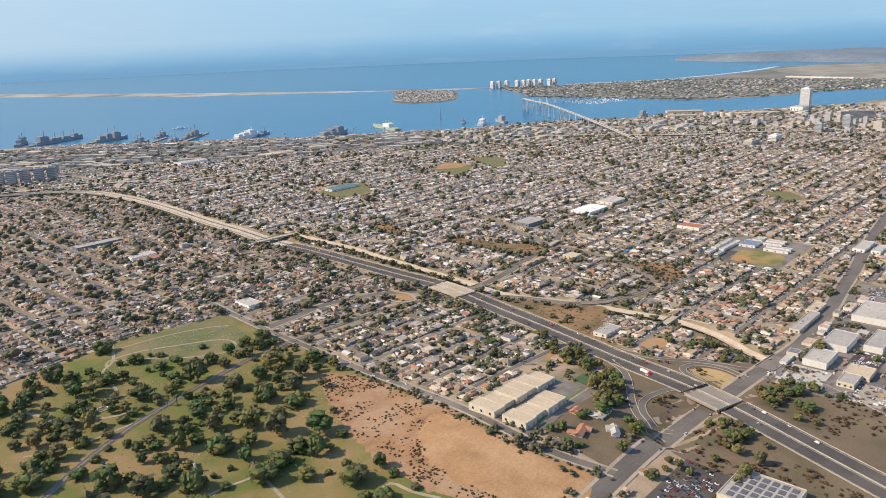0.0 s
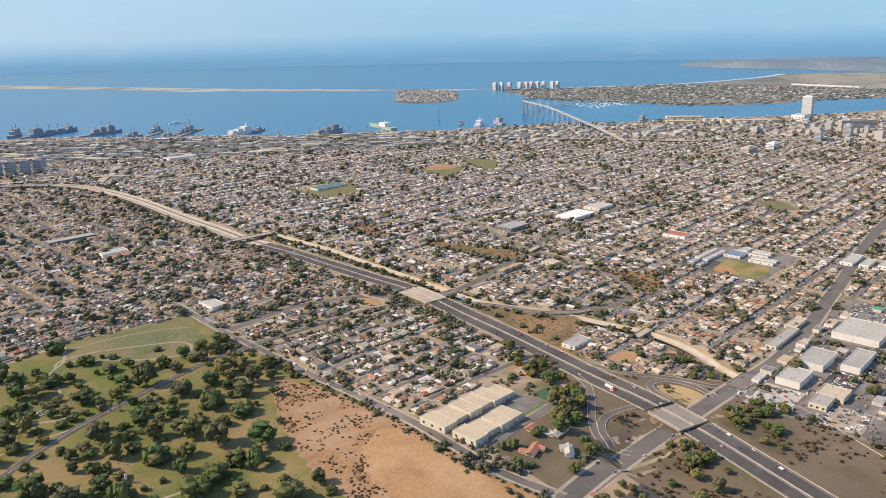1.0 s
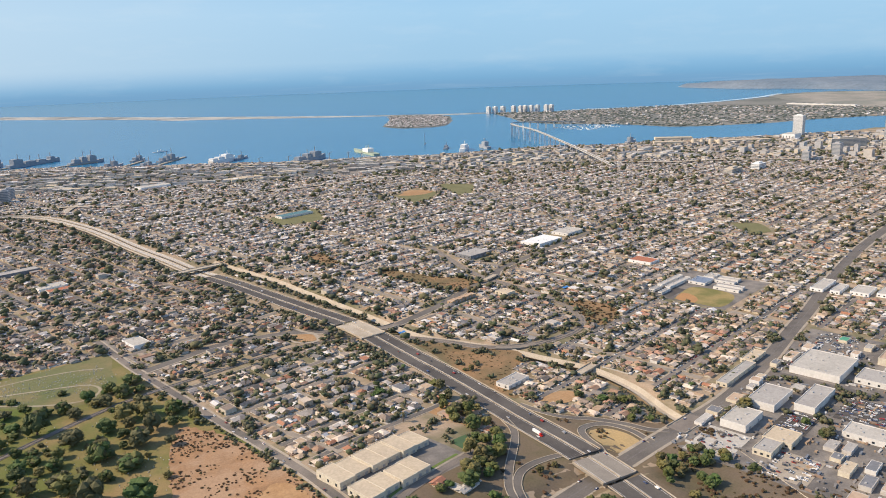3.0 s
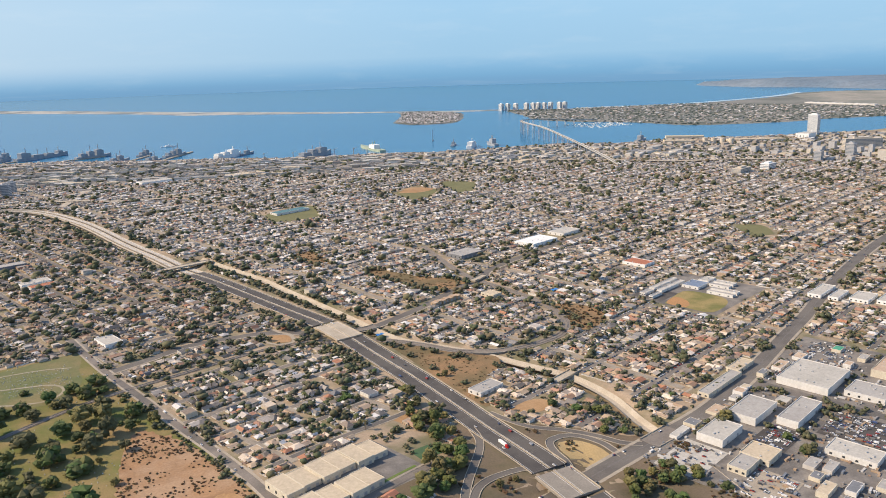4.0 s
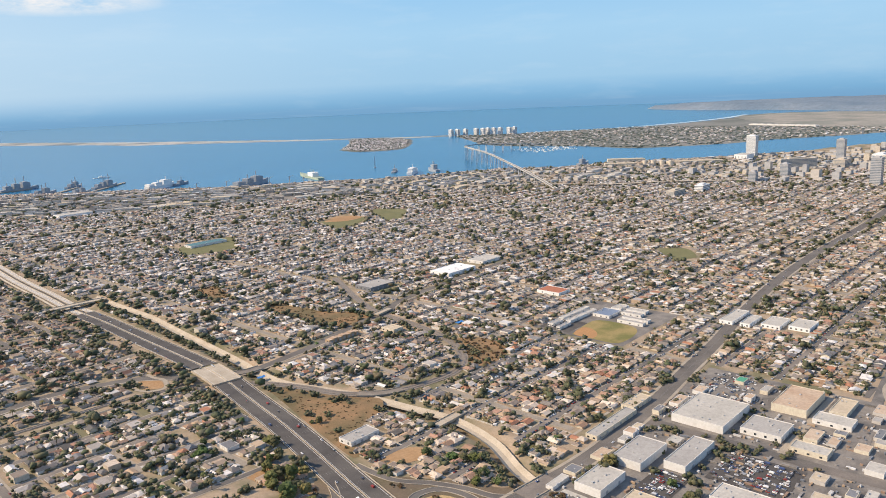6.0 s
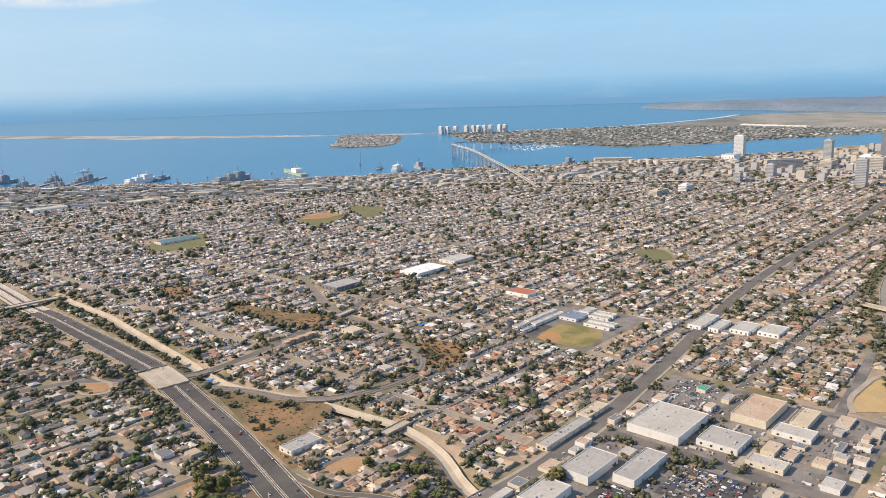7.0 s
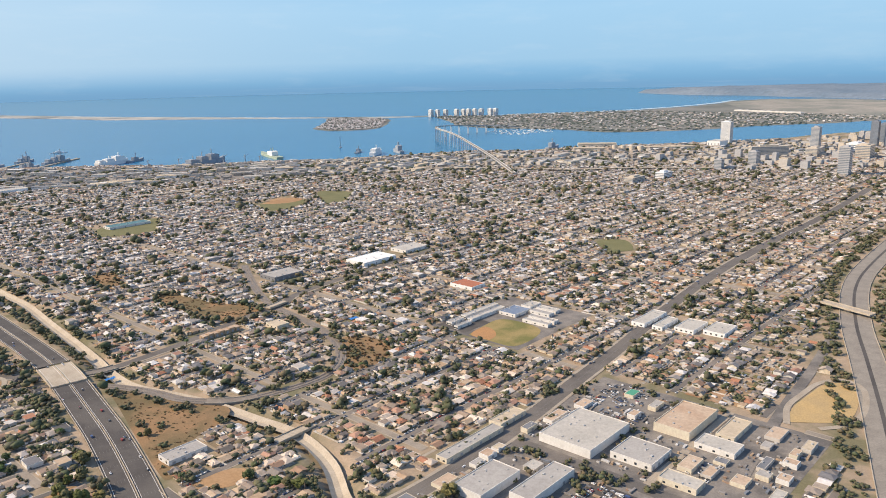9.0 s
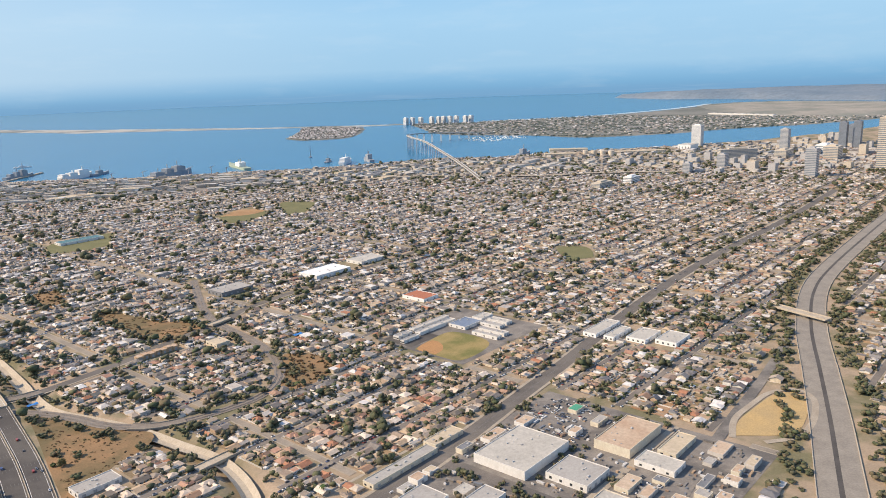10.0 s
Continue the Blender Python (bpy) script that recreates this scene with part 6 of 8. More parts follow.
cars.many(CAR_SHAPE, np.ones((len(rows), 3)), np.full(len(rows), GA) + rng.choice([0, math.pi], len(rows)), rows)
lot_cars = np.array(poses[300:])
cars.many(CAR_SHAPE, np.ones((len(lot_cars), 3)), lot_cars[:, 3], lot_cars[:, :3])
tagged(new("parked_cars", cars.mesh("parked_cars", [M_CAR, M_GLASS])), "cars parked along streets and in lots", "cars", kind="stuff")


# ---- park: trees, shrubs, graves ----
def trunk_mesh(seed):
    """A tapered trunk with three limbs."""
    r = np.random.default_rng(seed)
    p = Pile()

    def limb(a, b, ra, rb):
        a, b = np.array(a, float), np.array(b, float)
        d = (b - a) / np.linalg.norm(b - a)
        s = np.cross(d, (0.3, 1, 0.2))
        s /= np.linalg.norm(s)
        t = np.cross(d, s)
        ang = np.arange(6) / 6 * 2 * np.pi
        ring = np.cos(ang)[:, None] * s + np.sin(ang)[:, None] * t
        i = np.arange(6)
        p.add(np.concatenate([a + ring * ra, b + ring * rb]), np.stack([i, (i + 1) % 6, 6 + (i + 1) % 6, 6 + i], 1))

    limb((0, 0, -0.1), (0.02, 0.01, 0.42), 0.05, 0.035)
    for k in range(3):
        a = k * 2.1 + r.uniform(0, 0.8)
        limb((0.02, 0.01, 0.36), (0.28 * math.cos(a), 0.28 * math.sin(a), 0.75), 0.03, 0.012)
    return p.mesh("trunk", [M_BARK])


def leafy(seed, n=11, leaves=420, tall=1.0):
    """A full crown: lumpy clumps and loose leaf sprays round them."""
    r = np.random.default_rng(seed)
    v, q, t, qm, tm = crown(n * 3, 1, seed, 0.66, 0.46, 0.38)
    p = Pile()
    p.add(v * (1, 1, tall), q, t)
    base = v[r.integers(0, len(v), leaves)] * (1, 1, tall)
    c = base + r.normal(0, 0.04, base.shape)
    a, b_ = r.normal(0, 0.05, (leaves, 3)), r.normal(0, 0.05, (leaves, 3))
    tri = np.stack([c, c + a, c + b_], 1).reshape(-1, 3)
    p.add(tri, (), np.arange(len(tri)).reshape(-1, 3))
    return p


CROWN_PILES = [leafy(100 + k, 9 + k % 4, 800, (1.0, 0.85, 1.15, 1.0, 1.25, 0.9)[k % 6]) for k in range(6)]
CROWNS = [p.mesh("crown", [M_LEAF1]) for p in CROWN_PILES]
TRUNKS = [trunk_mesh(k) for k in range(3)]
TREE_LABELS = ["broad dark green park tree on dry lawn", "rounded olive-green tree with a short trunk", "tall dense green tree in the cemetery park"]


def tree_at(x, y, wide, high, k, group, label):
    ob = thing("tree", label, "tree", group, Matrix.Translation((x, y, float(height(x, y)) - 0.05)) @ Matrix.Rotation(rng.uniform(0, 6.28), 4, "Z") @ Matrix.Diagonal((wide, wide, high, 1)))
    part("trunk", TRUNKS[k % 3], ob)
    part("crown", CROWNS[k % 6], ob)
    return ob


spots = []
tries = 0
while len(spots) < 300 and tries < 40000:
    tries += 1
    x, y = rng.uniform(-60, 122), rng.uniform(110, 300)
    if not inside(x, y, PARK) or inside(x, y, BARE):
        continue
    dense = 0.14 + 0.8 * bump(x, y, 72, 215, 26) + 0.5 * bump(x, y, 32, 205, 26) + 0.6 * bump(x, y, 58, 262, 12) + 0.6 * bump(x, y, 20, 262, 18) + 0.7 * bump(x, y, 99, 262, 9) + 0.35 * bump(x, y, 40, 170, 22) - 0.8 * bump(x, y, 72, 286, 14)
    if rng.uniform() > dense or away(x, y, RAIL) < 2.4 or away(x, y, PARK_ROAD) < 3.4:
        continue
    size_ = float(np.clip(rng.gamma(5.0, 0.74), 1.5, 6.2))
    if any(math.hypot(x - a, y - b_) < 0.56 * (size_ + s) for a, b_, s in spots):
        continue
    spots.append((x, y, size_))
lone = [t for t in spots if rng.uniform() < 0.7 and t[1] < 262 and t[0] > -20][:150]
crowd = [t for t in spots if t not in lone]
for i, (x, y, s) in enumerate(lone):
    tree_at(x, y, s * 1.1, s * rng.uniform(0.75, 1.15), int(rng.integers(0, 6)), "trees of the park", TREE_LABELS[i % 3])
grove = Pile()
M_GROVE = choice("grove_leaves", [PARK_LEAVES[k] for k in (0, 2, 4, 6, 8, 1)], 0.8, "island", 0.3, 2.5, 0.2)
for k in range(6):
    c_ = np.array(crowd[k::6])
    tri_ = np.concatenate(CROWN_PILES[k].t)
    grove.many((np.concatenate(CROWN_PILES[k].v), [], tri_, [], np.zeros(len(tri_), int)), np.c_[c_[:, 2] * 1.1, c_[:, 2] * 1.1, c_[:, 2] * 0.95], rng.uniform(0, 6.28, len(c_)), np.c_[c_[:, 0], c_[:, 1], land(c_[:, 0], c_[:, 1]) - 0.2 * c_[:, 2]])
tagged(new("grove", grove.mesh("grove", [M_GROVE])), "dense groves of dark green trees in the park", "trees", kind="stuff")
# belts along the freeway, the interchange and the works
BELTS = [(curve([(166, 178), (167, 168), (163, 156), (156, 147), (149, 137)], 2), 46, 3.2), (curve([(168, 215), (172, 240), (172, 255)], 2), 16, 2.6), (curve([(131, 300), (150, 330), (152, 380), (140, 410)], 2), 30, 3.0), (curve([(160, 240), (140, 258), (118, 262)], 2), 12, 2.4), (curve([(208, 165), (213, 150), (209, 142)], 2), 26, 2.4), (curve([(188, 100), (196, 118), (190, 112)], 2), 14, 2.2), (curve([(236, 128), (262, 138), (300, 150)], 2), 24, 2.4), (curve([xy(292, 52), xy(293, 30)], 2), 12, 2.4), (curve([xy(262, 62), xy(291, 61)], 2), 12, 2.2), (curve([xy(300, 54), xy(318, 54.2)], 2), 9, 1.8), (curve([(238, 213), (252, 217), (266, 232), (272, 250)], 2), 26, 2.3), (curve([(216, 224), (224, 226), (236, 232)], 2), 18, 2.6), (curve([(124, 114.5), (136, 110), (148, 104)], 2), 22, 1.8), (curve([(196, 110), (206, 116), (214, 108)], 2), 26, 2.2), (curve([(160, 106), (168, 110), (170, 100)], 2), 16, 2.0)]
BELTS += [(curve([xy(298, 52.8), xy(322, 52.6)], 2), 26, 1.7), (curve([xy(322.4, 54), xy(322.6, 73)], 2), 14, 1.5), (curve([xy(296, 30), xy(293.2, 62), xy(294, 77)], 2), 40, 2.0), (curve([xy(262, 49), xy(292, 50.6)], 2), 40, 2.3), (curve([xy(299, 39), xy(322, 39)], 2), 16, 1.6), (curve([xy(300, 75.5), xy(322, 75.8)], 2), 24, 1.6), (curve([xy(346.5, 40), xy(347, 70)], 2), 18, 1.8), (curve([xy(326, 52.6), xy(344, 52.4)], 2), 14, 1.4), (curve([(131, 137), (127.5, 131), (130, 124)], 1), 14, 1.9), (curve([(139, 125.5), (136, 122.5), (147, 126), (151.5, 129), (151, 133)], 1), 44, 2.4), (curve([(148, 142), (153, 140.5), (160, 146.5), (168.5, 157)], 1), 30, 2.3), (curve([(136, 139.5), (140, 139.8), (137, 127)], 1), 14, 1.6), (curve([(158.5, 111), (166, 107), (171, 113), (170, 117)], 2), 34, 2.3), (curve([(156, 106), (148, 98), (160, 96)], 2), 16, 2.2), (curve([(187.5, 113), (194, 116), (208, 119.5)], 2), 30, 2.0), (curve([(163, 133.5), (168, 135), (171, 132)], 1), 7, 1.5), (curve([(170, 216), (173, 229), (169, 250)], 2), 46, 2.6), (curve([(156, 196), (158, 225), (150, 252)], 3), 36, 2.2), (curve([(170.5, 176), (172.5, 190), (174.5, 205)], 2), 34, 2.5), (curve([(189.5, 178), (191.5, 190), (194, 205)], 2), 22, 1.9), (curve([(176, 300), (170, 340), (166, 372)], 2), 34, 2.2), (curve([(126, 300), (138, 340), (140, 380), (128, 420)], 2), 40, 2.8)]
near_belt = []
for line, count, s in BELTS:
    for _ in range(count):
        p_ = line[rng.integers(0, len(line))] + rng.normal(0, 1.9, 2)
        if rng.uniform() < 0.38:
            near_belt.append((*p_, s * rng.uniform(0.65, 1.35)))
belt_left = []
for x, y, s in sorted(near_belt, key=lambda t_: math.hypot(t_[0] - 130, t_[1] - 110)):
    if min(away(x, y, FREEWAY), 1e9) < 7.2 or away(x, y, AVENUE) < 4.2 or min(away(x, y, curve(r, 2)) for r in RAMPS) < 2.2:
        continue
    belt_left.append((x, y, s))
for x, y, s in belt_left[:145]:
    tree_at(x, y, s * 1.1, s * rng.uniform(0.8, 1.15), int(rng.integers(0, 6)), "trees along the roads", "dusty green roadside tree beside the road")

# palms
def palm_crown(seed):
    r = np.random.default_rng(seed)
    p = Pile()
    for k in range(16):
        a, droop = k * 0.393 + r.uniform(-0.1, 0.1), r.uniform(0.1, 0.55)
        c, s_ = math.cos(a), math.sin(a)
        pts = [(0, 0), (0.45, 0.16), (0.85, 0.1 - droop), (1.05, -0.1 - droop * 1.6)]
        w = [0.05, 0.13, 0.1, 0.02]
        v = []
        for (d_, z), ww in zip(pts, w):
            v += [(d_ * c - ww * s_, d_ * s_ + ww * c, z), (d_ * c + ww * s_, d_ * s_ - ww * c, z)]
        p.add(np.array(v), [(0, 1, 3, 2), (2, 3, 5, 4), (4, 5, 7, 6)])
    return p.mesh("fronds", [M_LEAF1])


PALM_TRUNK = hull("trunk", [(-0.09, 0.09, 0, 3.0), (0.09, 0.09, 0, 3.0)], M_BARK)
PALM_TOPS = [palm_crown(k) for k in range(3)]
palms = [(47.5, 231), (50, 229.5), (30.3, 241.5), (46, 240)]
while len(palms) < 46:
    x, y = rng.uniform(112, 330), rng.uniform(135, 300)
    if clear(np.array([x]), np.array([y]))[0]:
        palms.append((x, y))
for i, (x, y) in enumerate(palms):
    t_ = thing("palm_tree", "slender palm with a tuft of green fronds", "palm tree", "palms", Matrix.Translation((x, y, float(land(x, y)))) @ Matrix.Rotation(rng.uniform(0, 6), 4, "Z") @ Matrix.Diagonal((1, 1, rng.uniform(0.7, 1.15), 1)))
    part("trunk", PALM_TRUNK, t_)
    part("fronds", PALM_TOPS[i % 3], t_, at=Matrix.Translation((0, 0, 2.95)))

# dry shrubs on the bare slope, the scrub and the verges
bushes = Pile()
BUSH = [crown(2, 1, 70 + k, 0.5, 0.8) for k in range(4)]
for poly, count, lo, hi in ((BARE, 760, 0.35, 1.05), (SCRUB, 260, 0.3, 1.2), (BROWN[0], 150, 0.5, 1.7), (BROWN[1], 70, 0.5, 1.5), (INTERCHANGE, 420, 0.4, 1.6), (LOW_GROUND, 320, 0.5, 1.9), (HILL, 130, 0.4, 1.7)):
    pts = np.array(poly)
    x, y = rng.uniform(*[f(pts[:, 0]) for f in (np.min, np.max)], count * 2), rng.uniform(*[f(pts[:, 1]) for f in (np.min, np.max)], count * 2)
    if poly is not HILL:
        heart = rng.integers(0, 60, count * 2)
        x, y = x[heart] + rng.normal(0, 2.2, count * 2), y[heart] + rng.normal(0, 2.2, count * 2)
    ok = inside(x, y, list(poly)) & (away(x, y, FREEWAY[::2]) > 7.5) & (away(x, y, AVENUE[::2]) > 4.2)
    if poly is BARE:
        ok &= ~inside(x, y, BARE_SMOOTH)
    for r in RAMPS:
        ok &= away(x, y, np.array(r)) > 1.8
    x, y = x[ok][:count], y[ok][:count]
    s = rng.uniform(lo, hi, len(x))
    bushes.many(BUSH[int(rng.integers(0, 4))], np.c_[s, s, s * 0.8], rng.uniform(0, 6.28, len(x)), np.c_[x, y, land(x, y) - 0.3 * s])
tagged(new("dry_shrubs", bushes.mesh("dry_shrubs", [M_SHRUB])), "low dry brown shrubs on bare ground", "shrubs", kind="stuff")

# gravestones in rows on the cemetery lawn
stones = Pile()
x, y = rng.uniform(-40, 100, 2600), rng.uniform(160, 302, 2600)
x, y = np.round(x / 1.6) * 1.6 + rng.normal(0, 0.12, 2600), y
ok = inside(x, y, PARK) & ~inside(x, y, BARE) & (away(x, y, RAIL[::2]) > 3) & (np.sin(x * 0.11 + 1) * np.sin(y * 0.09) > -0.15)
x, y = np.r_[x[ok][:900], rng.uniform(54, 86, 240)], np.r_[y[ok][:900], np.round(rng.uniform(271, 292, 240) / 1.5) * 1.5]
stones.many((box_v(-0.1, -0.04, -0.1, 0.1, 0.04, 0.22), BOX_Q, [], 0, []), rng.uniform(0.7, 1.3, (len(x), 3)), rng.normal(GA, 0.08, len(x)), np.c_[x, y, land(x, y) + 0.04])
tagged(new("gravestones", stones.mesh("gravestones", [M_MARBLE])), "small pale gravestones in rows on the lawn", "gravestones", kind="stuff")
x, y = 43.0, 187.1
mon = thing("monument", "white stone monument standing on the lawn", "monument", at=Matrix.Translation((x, y, float(land(x, y)))))
part("plinth", box_mesh("plinth", -0.5, -0.5, 0, 0.5, 0.5, 0.5, M_WHITE), mon)
part("shaft", hull("shaft", [(-0.26, 0.26, 0.5, 2.2), (0.26, 0.26, 0.5, 2.2)], M_WHITE), mon)
part("cap", hull("cap", [(-0.2, 0.2, 2.2, 2.3), (0, 0.05, 2.2, 2.9), (0.2, 0.2, 2.2, 2.3)], M_WHITE), mon)
x, y = 30.3, 241.5
plot = thing("grave_enclosure", "square pale kerbed grave plot on the lawn", "grave plot", at=Matrix.Translation((x, y, float(land(x, y)) + 0.03)) @ Matrix.Rotation(GA, 4, "Z"))
for a in ((-1.6, -1.6, 1.6, -1.35), (-1.6, 1.35, 1.6, 1.6), (-1.6, -1.35, -1.35, 1.35), (1.35, -1.35, 1.6, 1.35)):
    part("kerb", box_mesh("kerb", a[0], a[1], 0, a[2], a[3], 0.25, M_MARBLE), plot)

# ---- harbour strip, downtown ----
box_shape = join(((box_v(-0.5, -0.5, 0, 0.5, 0.5, 1), BOX_Q[2:], [], 0, []), (1, 1, 1), (0, 0, 0)), ((box_v(-0.49, -0.49, 0.9, 0.49, 0.49, 1.02), BOX_Q[1:], [], 1, []), (1, 1, 1), (0, 0, 0)))
x, y = rng.uniform(-60, 1080, 9000), rng.uniform(400, 1060, 9000)
ok = inside(x, y, BAND) & (np.interp(x, [p[0] for p in SHORE], [p[1] for p in SHORE]) - y > 16)
x, y = x[ok], y[ok]
sheds = Pile()
n_ = len(x)
small = rng.uniform(size=n_) < 0.78
sx, sy_ = np.where(small, rng.uniform(3, 9, n_), rng.uniform(9, 24, n_)), np.where(small, rng.uniform(2.5, 6, n_), rng.uniform(4, 9, n_))
turn_ = np.where(x < 480, -0.62, GA)
keepers = rng.uniform(size=n_) < 0.62
order_ = np.argsort(np.where(keepers & ~small, np.hypot(x - 90, y), 1e9))[:190]
roofs_, walls_ = (M_ROOFWHITE, M_ROOFGREY, M_ROOFTAN, M_ROOFDARK), (M_CREAM, M_TILT)
for j in order_:
    keepers[j] = False
    h_ = float(rng.uniform(1.2, 2.6))
    shed = thing("harbour_shed", "long flat-roofed shed in the harbour yards", "shed", "harbour sheds", Matrix.Translation((x[j], y[j], -0.1)) @ Matrix.Rotation(float(turn_[j]), 4, "Z"))
    a_, b2 = sx[j] / 2, sy_[j] / 2
    part("wall", box_mesh("wall", -a_, -b2, 0, a_, b2, h_, walls_[int(rng.integers(0, 2))]), shed)
    part("roof", hull("roof", [(-a_ - 0.2, b2 + 0.2, h_, h_ + 0.15), (0, b2 + 0.2, h_, h_ + 0.5), (a_ + 0.2, b2 + 0.2, h_, h_ + 0.15)], roofs_[int(rng.integers(0, 4))]), shed)
sheds.many(box_shape, np.c_[sx, sy_, rng.uniform(0.9, 3.2, n_)][keepers], turn_[keepers], np.c_[x, y, x * 0 - 0.1][keepers])
tagged(new("harbour_sheds", sheds.mesh("harbour_sheds", [M_BIGWALL, M_BIGROOF])), "flat-roofed sheds and yards along the harbour", "sheds", kind="stuff")
yard = Pile()
x, y = rng.uniform(-60, 1080, 15000), rng.uniform(400, 1060, 15000)
ok = inside(x, y, BAND) & (np.interp(x, [p[0] for p in SHORE], [p[1] for p in SHORE]) - y > 8)
x, y = x[ok], y[ok]
n_ = len(x)
yard.many(box_shape, np.c_[rng.uniform(0.8, 3.6, n_), rng.uniform(0.8, 2.6, n_), rng.uniform(0.5, 1.5, n_)], np.where(x < 480, -0.62, GA) + rng.normal(0, 0.05, n_), np.c_[x, y, x * 0 - 0.1])
tagged(new("harbour_yards", yard.mesh("harbour_yards", [M_BIGWALL, M_BIGROOF])), "containers, trailers and small sheds in the harbour yards", "goods", kind="stuff")
patch("harbour_ground", [(p[0], p[1]) for p in BAND[:-1]], M_HARBOUR, 0.05, "grey-brown paved harbour ground", "ground", 30.0, False)
patch("quay", [(60, 1078), (145, 1050), (225, 980), (320, 922), (397, 856), (480, 830), (541, 788), (633, 768), (719, 750), (767, 703), (859, 682), (960, 628), (950, 612), (850, 665), (755, 686), (710, 735), (630, 754), (535, 774), (475, 815), (390, 840), (312, 908), (218, 965), (138, 1036), (50, 1062)], M_PAVE, 0.09, "pale concrete quay along the bay", "quay", 15.0, False)


x, y = rng.uniform(-60, 1060, 5200), rng.uniform(400, 1060, 5200)
ok = inside(x, y, BAND) & (np.interp(x, [p[0] for p in SHORE], [p[1] for p in SHORE]) - y > 40)
x, y = x[ok], y[ok]
s = rng.uniform(1.5, 4.0, len(x))
harbour_green = Pile()
harbour_green.many(TINY_TREES[2], np.c_[s * 1.3, s * 1.3, s], rng.uniform(0, 6.28, len(x)), np.c_[x, y, -0.25 * s])
tagged(new("harbour_trees", harbour_green.mesh("harbour_trees", [M_LEAF])), "scattered green trees behind the harbour", "trees", kind="stuff")
# trees that line the freeway, the railway, the channel and the far freeway
belt = Pile()
for line, lo, hi, share in ((FREEWAY[FREEWAY[:, 1] > 150], 8.2, 12, 1.5), (RAIL[RAIL[:, 0] > 190], 3.4, 5.4, 0.9), (CANAL, 3.4, 5.5, 1.5), (RIGHT_FREEWAY, 7.4, 13, 3.6), (CROSS_ROAD[CROSS_ROAD[:, 0] > 186], 3.0, 4.6, 0.9), (CROSS_ROAD[CROSS_ROAD[:, 0] < 170], 4.2, 7.0, 1.1), (RAIL[(RAIL[:, 0] < 185) & (RAIL[:, 0] > 80) & (RAIL[:, 1] > 245)], 2.8, 5.0, 1.3), (FREEWAY[(FREEWAY[:, 1] > 280) & (FREEWAY[:, 1] < 560)], 8.5, 13, 1.6), (PARK_ROAD[PARK_ROAD[:, 1] < 262], 3.2, 4.4, 0.8), (AVENUE, 4.2, 5.2, 1.1)):
    k = rng.integers(0, len(line), int(len(line) * share * 1.6))
    p_ = offset(line, 0)[k] + rng.normal(0, 1.2, (len(k), 2))
    t_ = np.gradient(line, axis=0)[k]
    t_ /= np.linalg.norm(t_, axis=1)[:, None]
    p_ += np.stack([t_[:, 1], -t_[:, 0]], 1) * (rng.choice([-1, 1], len(k)) * rng.uniform(lo, hi, len(k)))[:, None]
    ok = (away(p_[:, 0], p_[:, 1], FREEWAY) > 7.2) & (away(p_[:, 0], p_[:, 1], AVENUE) > 4.0) & (away(p_[:, 0], p_[:, 1], RAIL) > 2.6) & (away(p_[:, 0], p_[:, 1], CROSS_ROAD) > 2.8) & (away(p_[:, 0], p_[:, 1], RIGHT_FREEWAY) > 6.6) & (away(p_[:, 0], p_[:, 1], CANAL) > 3.2) & (p_[:, 1] < 800) & ~inside(p_[:, 0], p_[:, 1], INTERCHANGE)
    p_ = p_[ok]
    s = rng.uniform(0.9, 3.0, len(p_))
    for near_, kinds in ((p_[:, 1] < 330, NEAR_TREES), (p_[:, 1] >= 330, SMALL_TREES)):
        belt.many(kinds[int(rng.integers(0, 5))], np.c_[s * 1.15, s * 1.15, s * rng.uniform(0.7, 1.1, len(p_))][near_], rng.uniform(0, 6.28, near_.sum()), np.c_[p_, land(*p_.T) - 0.22 * s][near_])
c_ = np.array(belt_left[145:])
belt.many(NEAR_TREES[2], c_[:, 2:] * (1.1, 1.1, 0.95), rng.uniform(0, 6.28, len(c_)), np.c_[c_[:, :2], land(c_[:, 0], c_[:, 1]) - 0.2 * c_[:, 2]])
for poly, count in ((PARKS, 26), (PARKS_B, 26), (GREEN, 18), (TEAL, 30), (SCHOOL, 16), (BROWN[0], 60), (BROWN[1], 24), (HILL, 16)):
    edge = curve_lines(poly, 1.5)
    p_ = edge[rng.integers(0, len(edge), count)] + rng.normal(0, 1.3, (count, 2))
    s = rng.uniform(1.2, 3.2, count)
    belt.many(SMALL_TREES[3], np.c_[s * 1.2, s * 1.2, s], rng.uniform(0, 6.28, count), np.c_[p_, land(*p_.T) - 0.2 * s])
row_line = offset(PARK_ROAD, 2.9 if offset(PARK_ROAD, 2.9)[10, 0] < PARK_ROAD[10, 0] else -2.9)
row_line = curve(row_line[row_line[:, 1] < 236], 1.7)
s = rng.uniform(0.7, 1.35, len(row_line))
belt.many(SMALL_TREES[1], np.c_[s * 1.1, s * 1.1, s], rng.uniform(0, 6.28, len(s)), np.c_[row_line + rng.normal(0, 0.25, row_line.shape), land(*row_line.T) - 0.2 * s])
tagged(new("roadside_trees", belt.mesh("roadside_trees", [M_LEAF], True)), "dusty green trees and bushes lining the roads", "trees", kind="stuff")


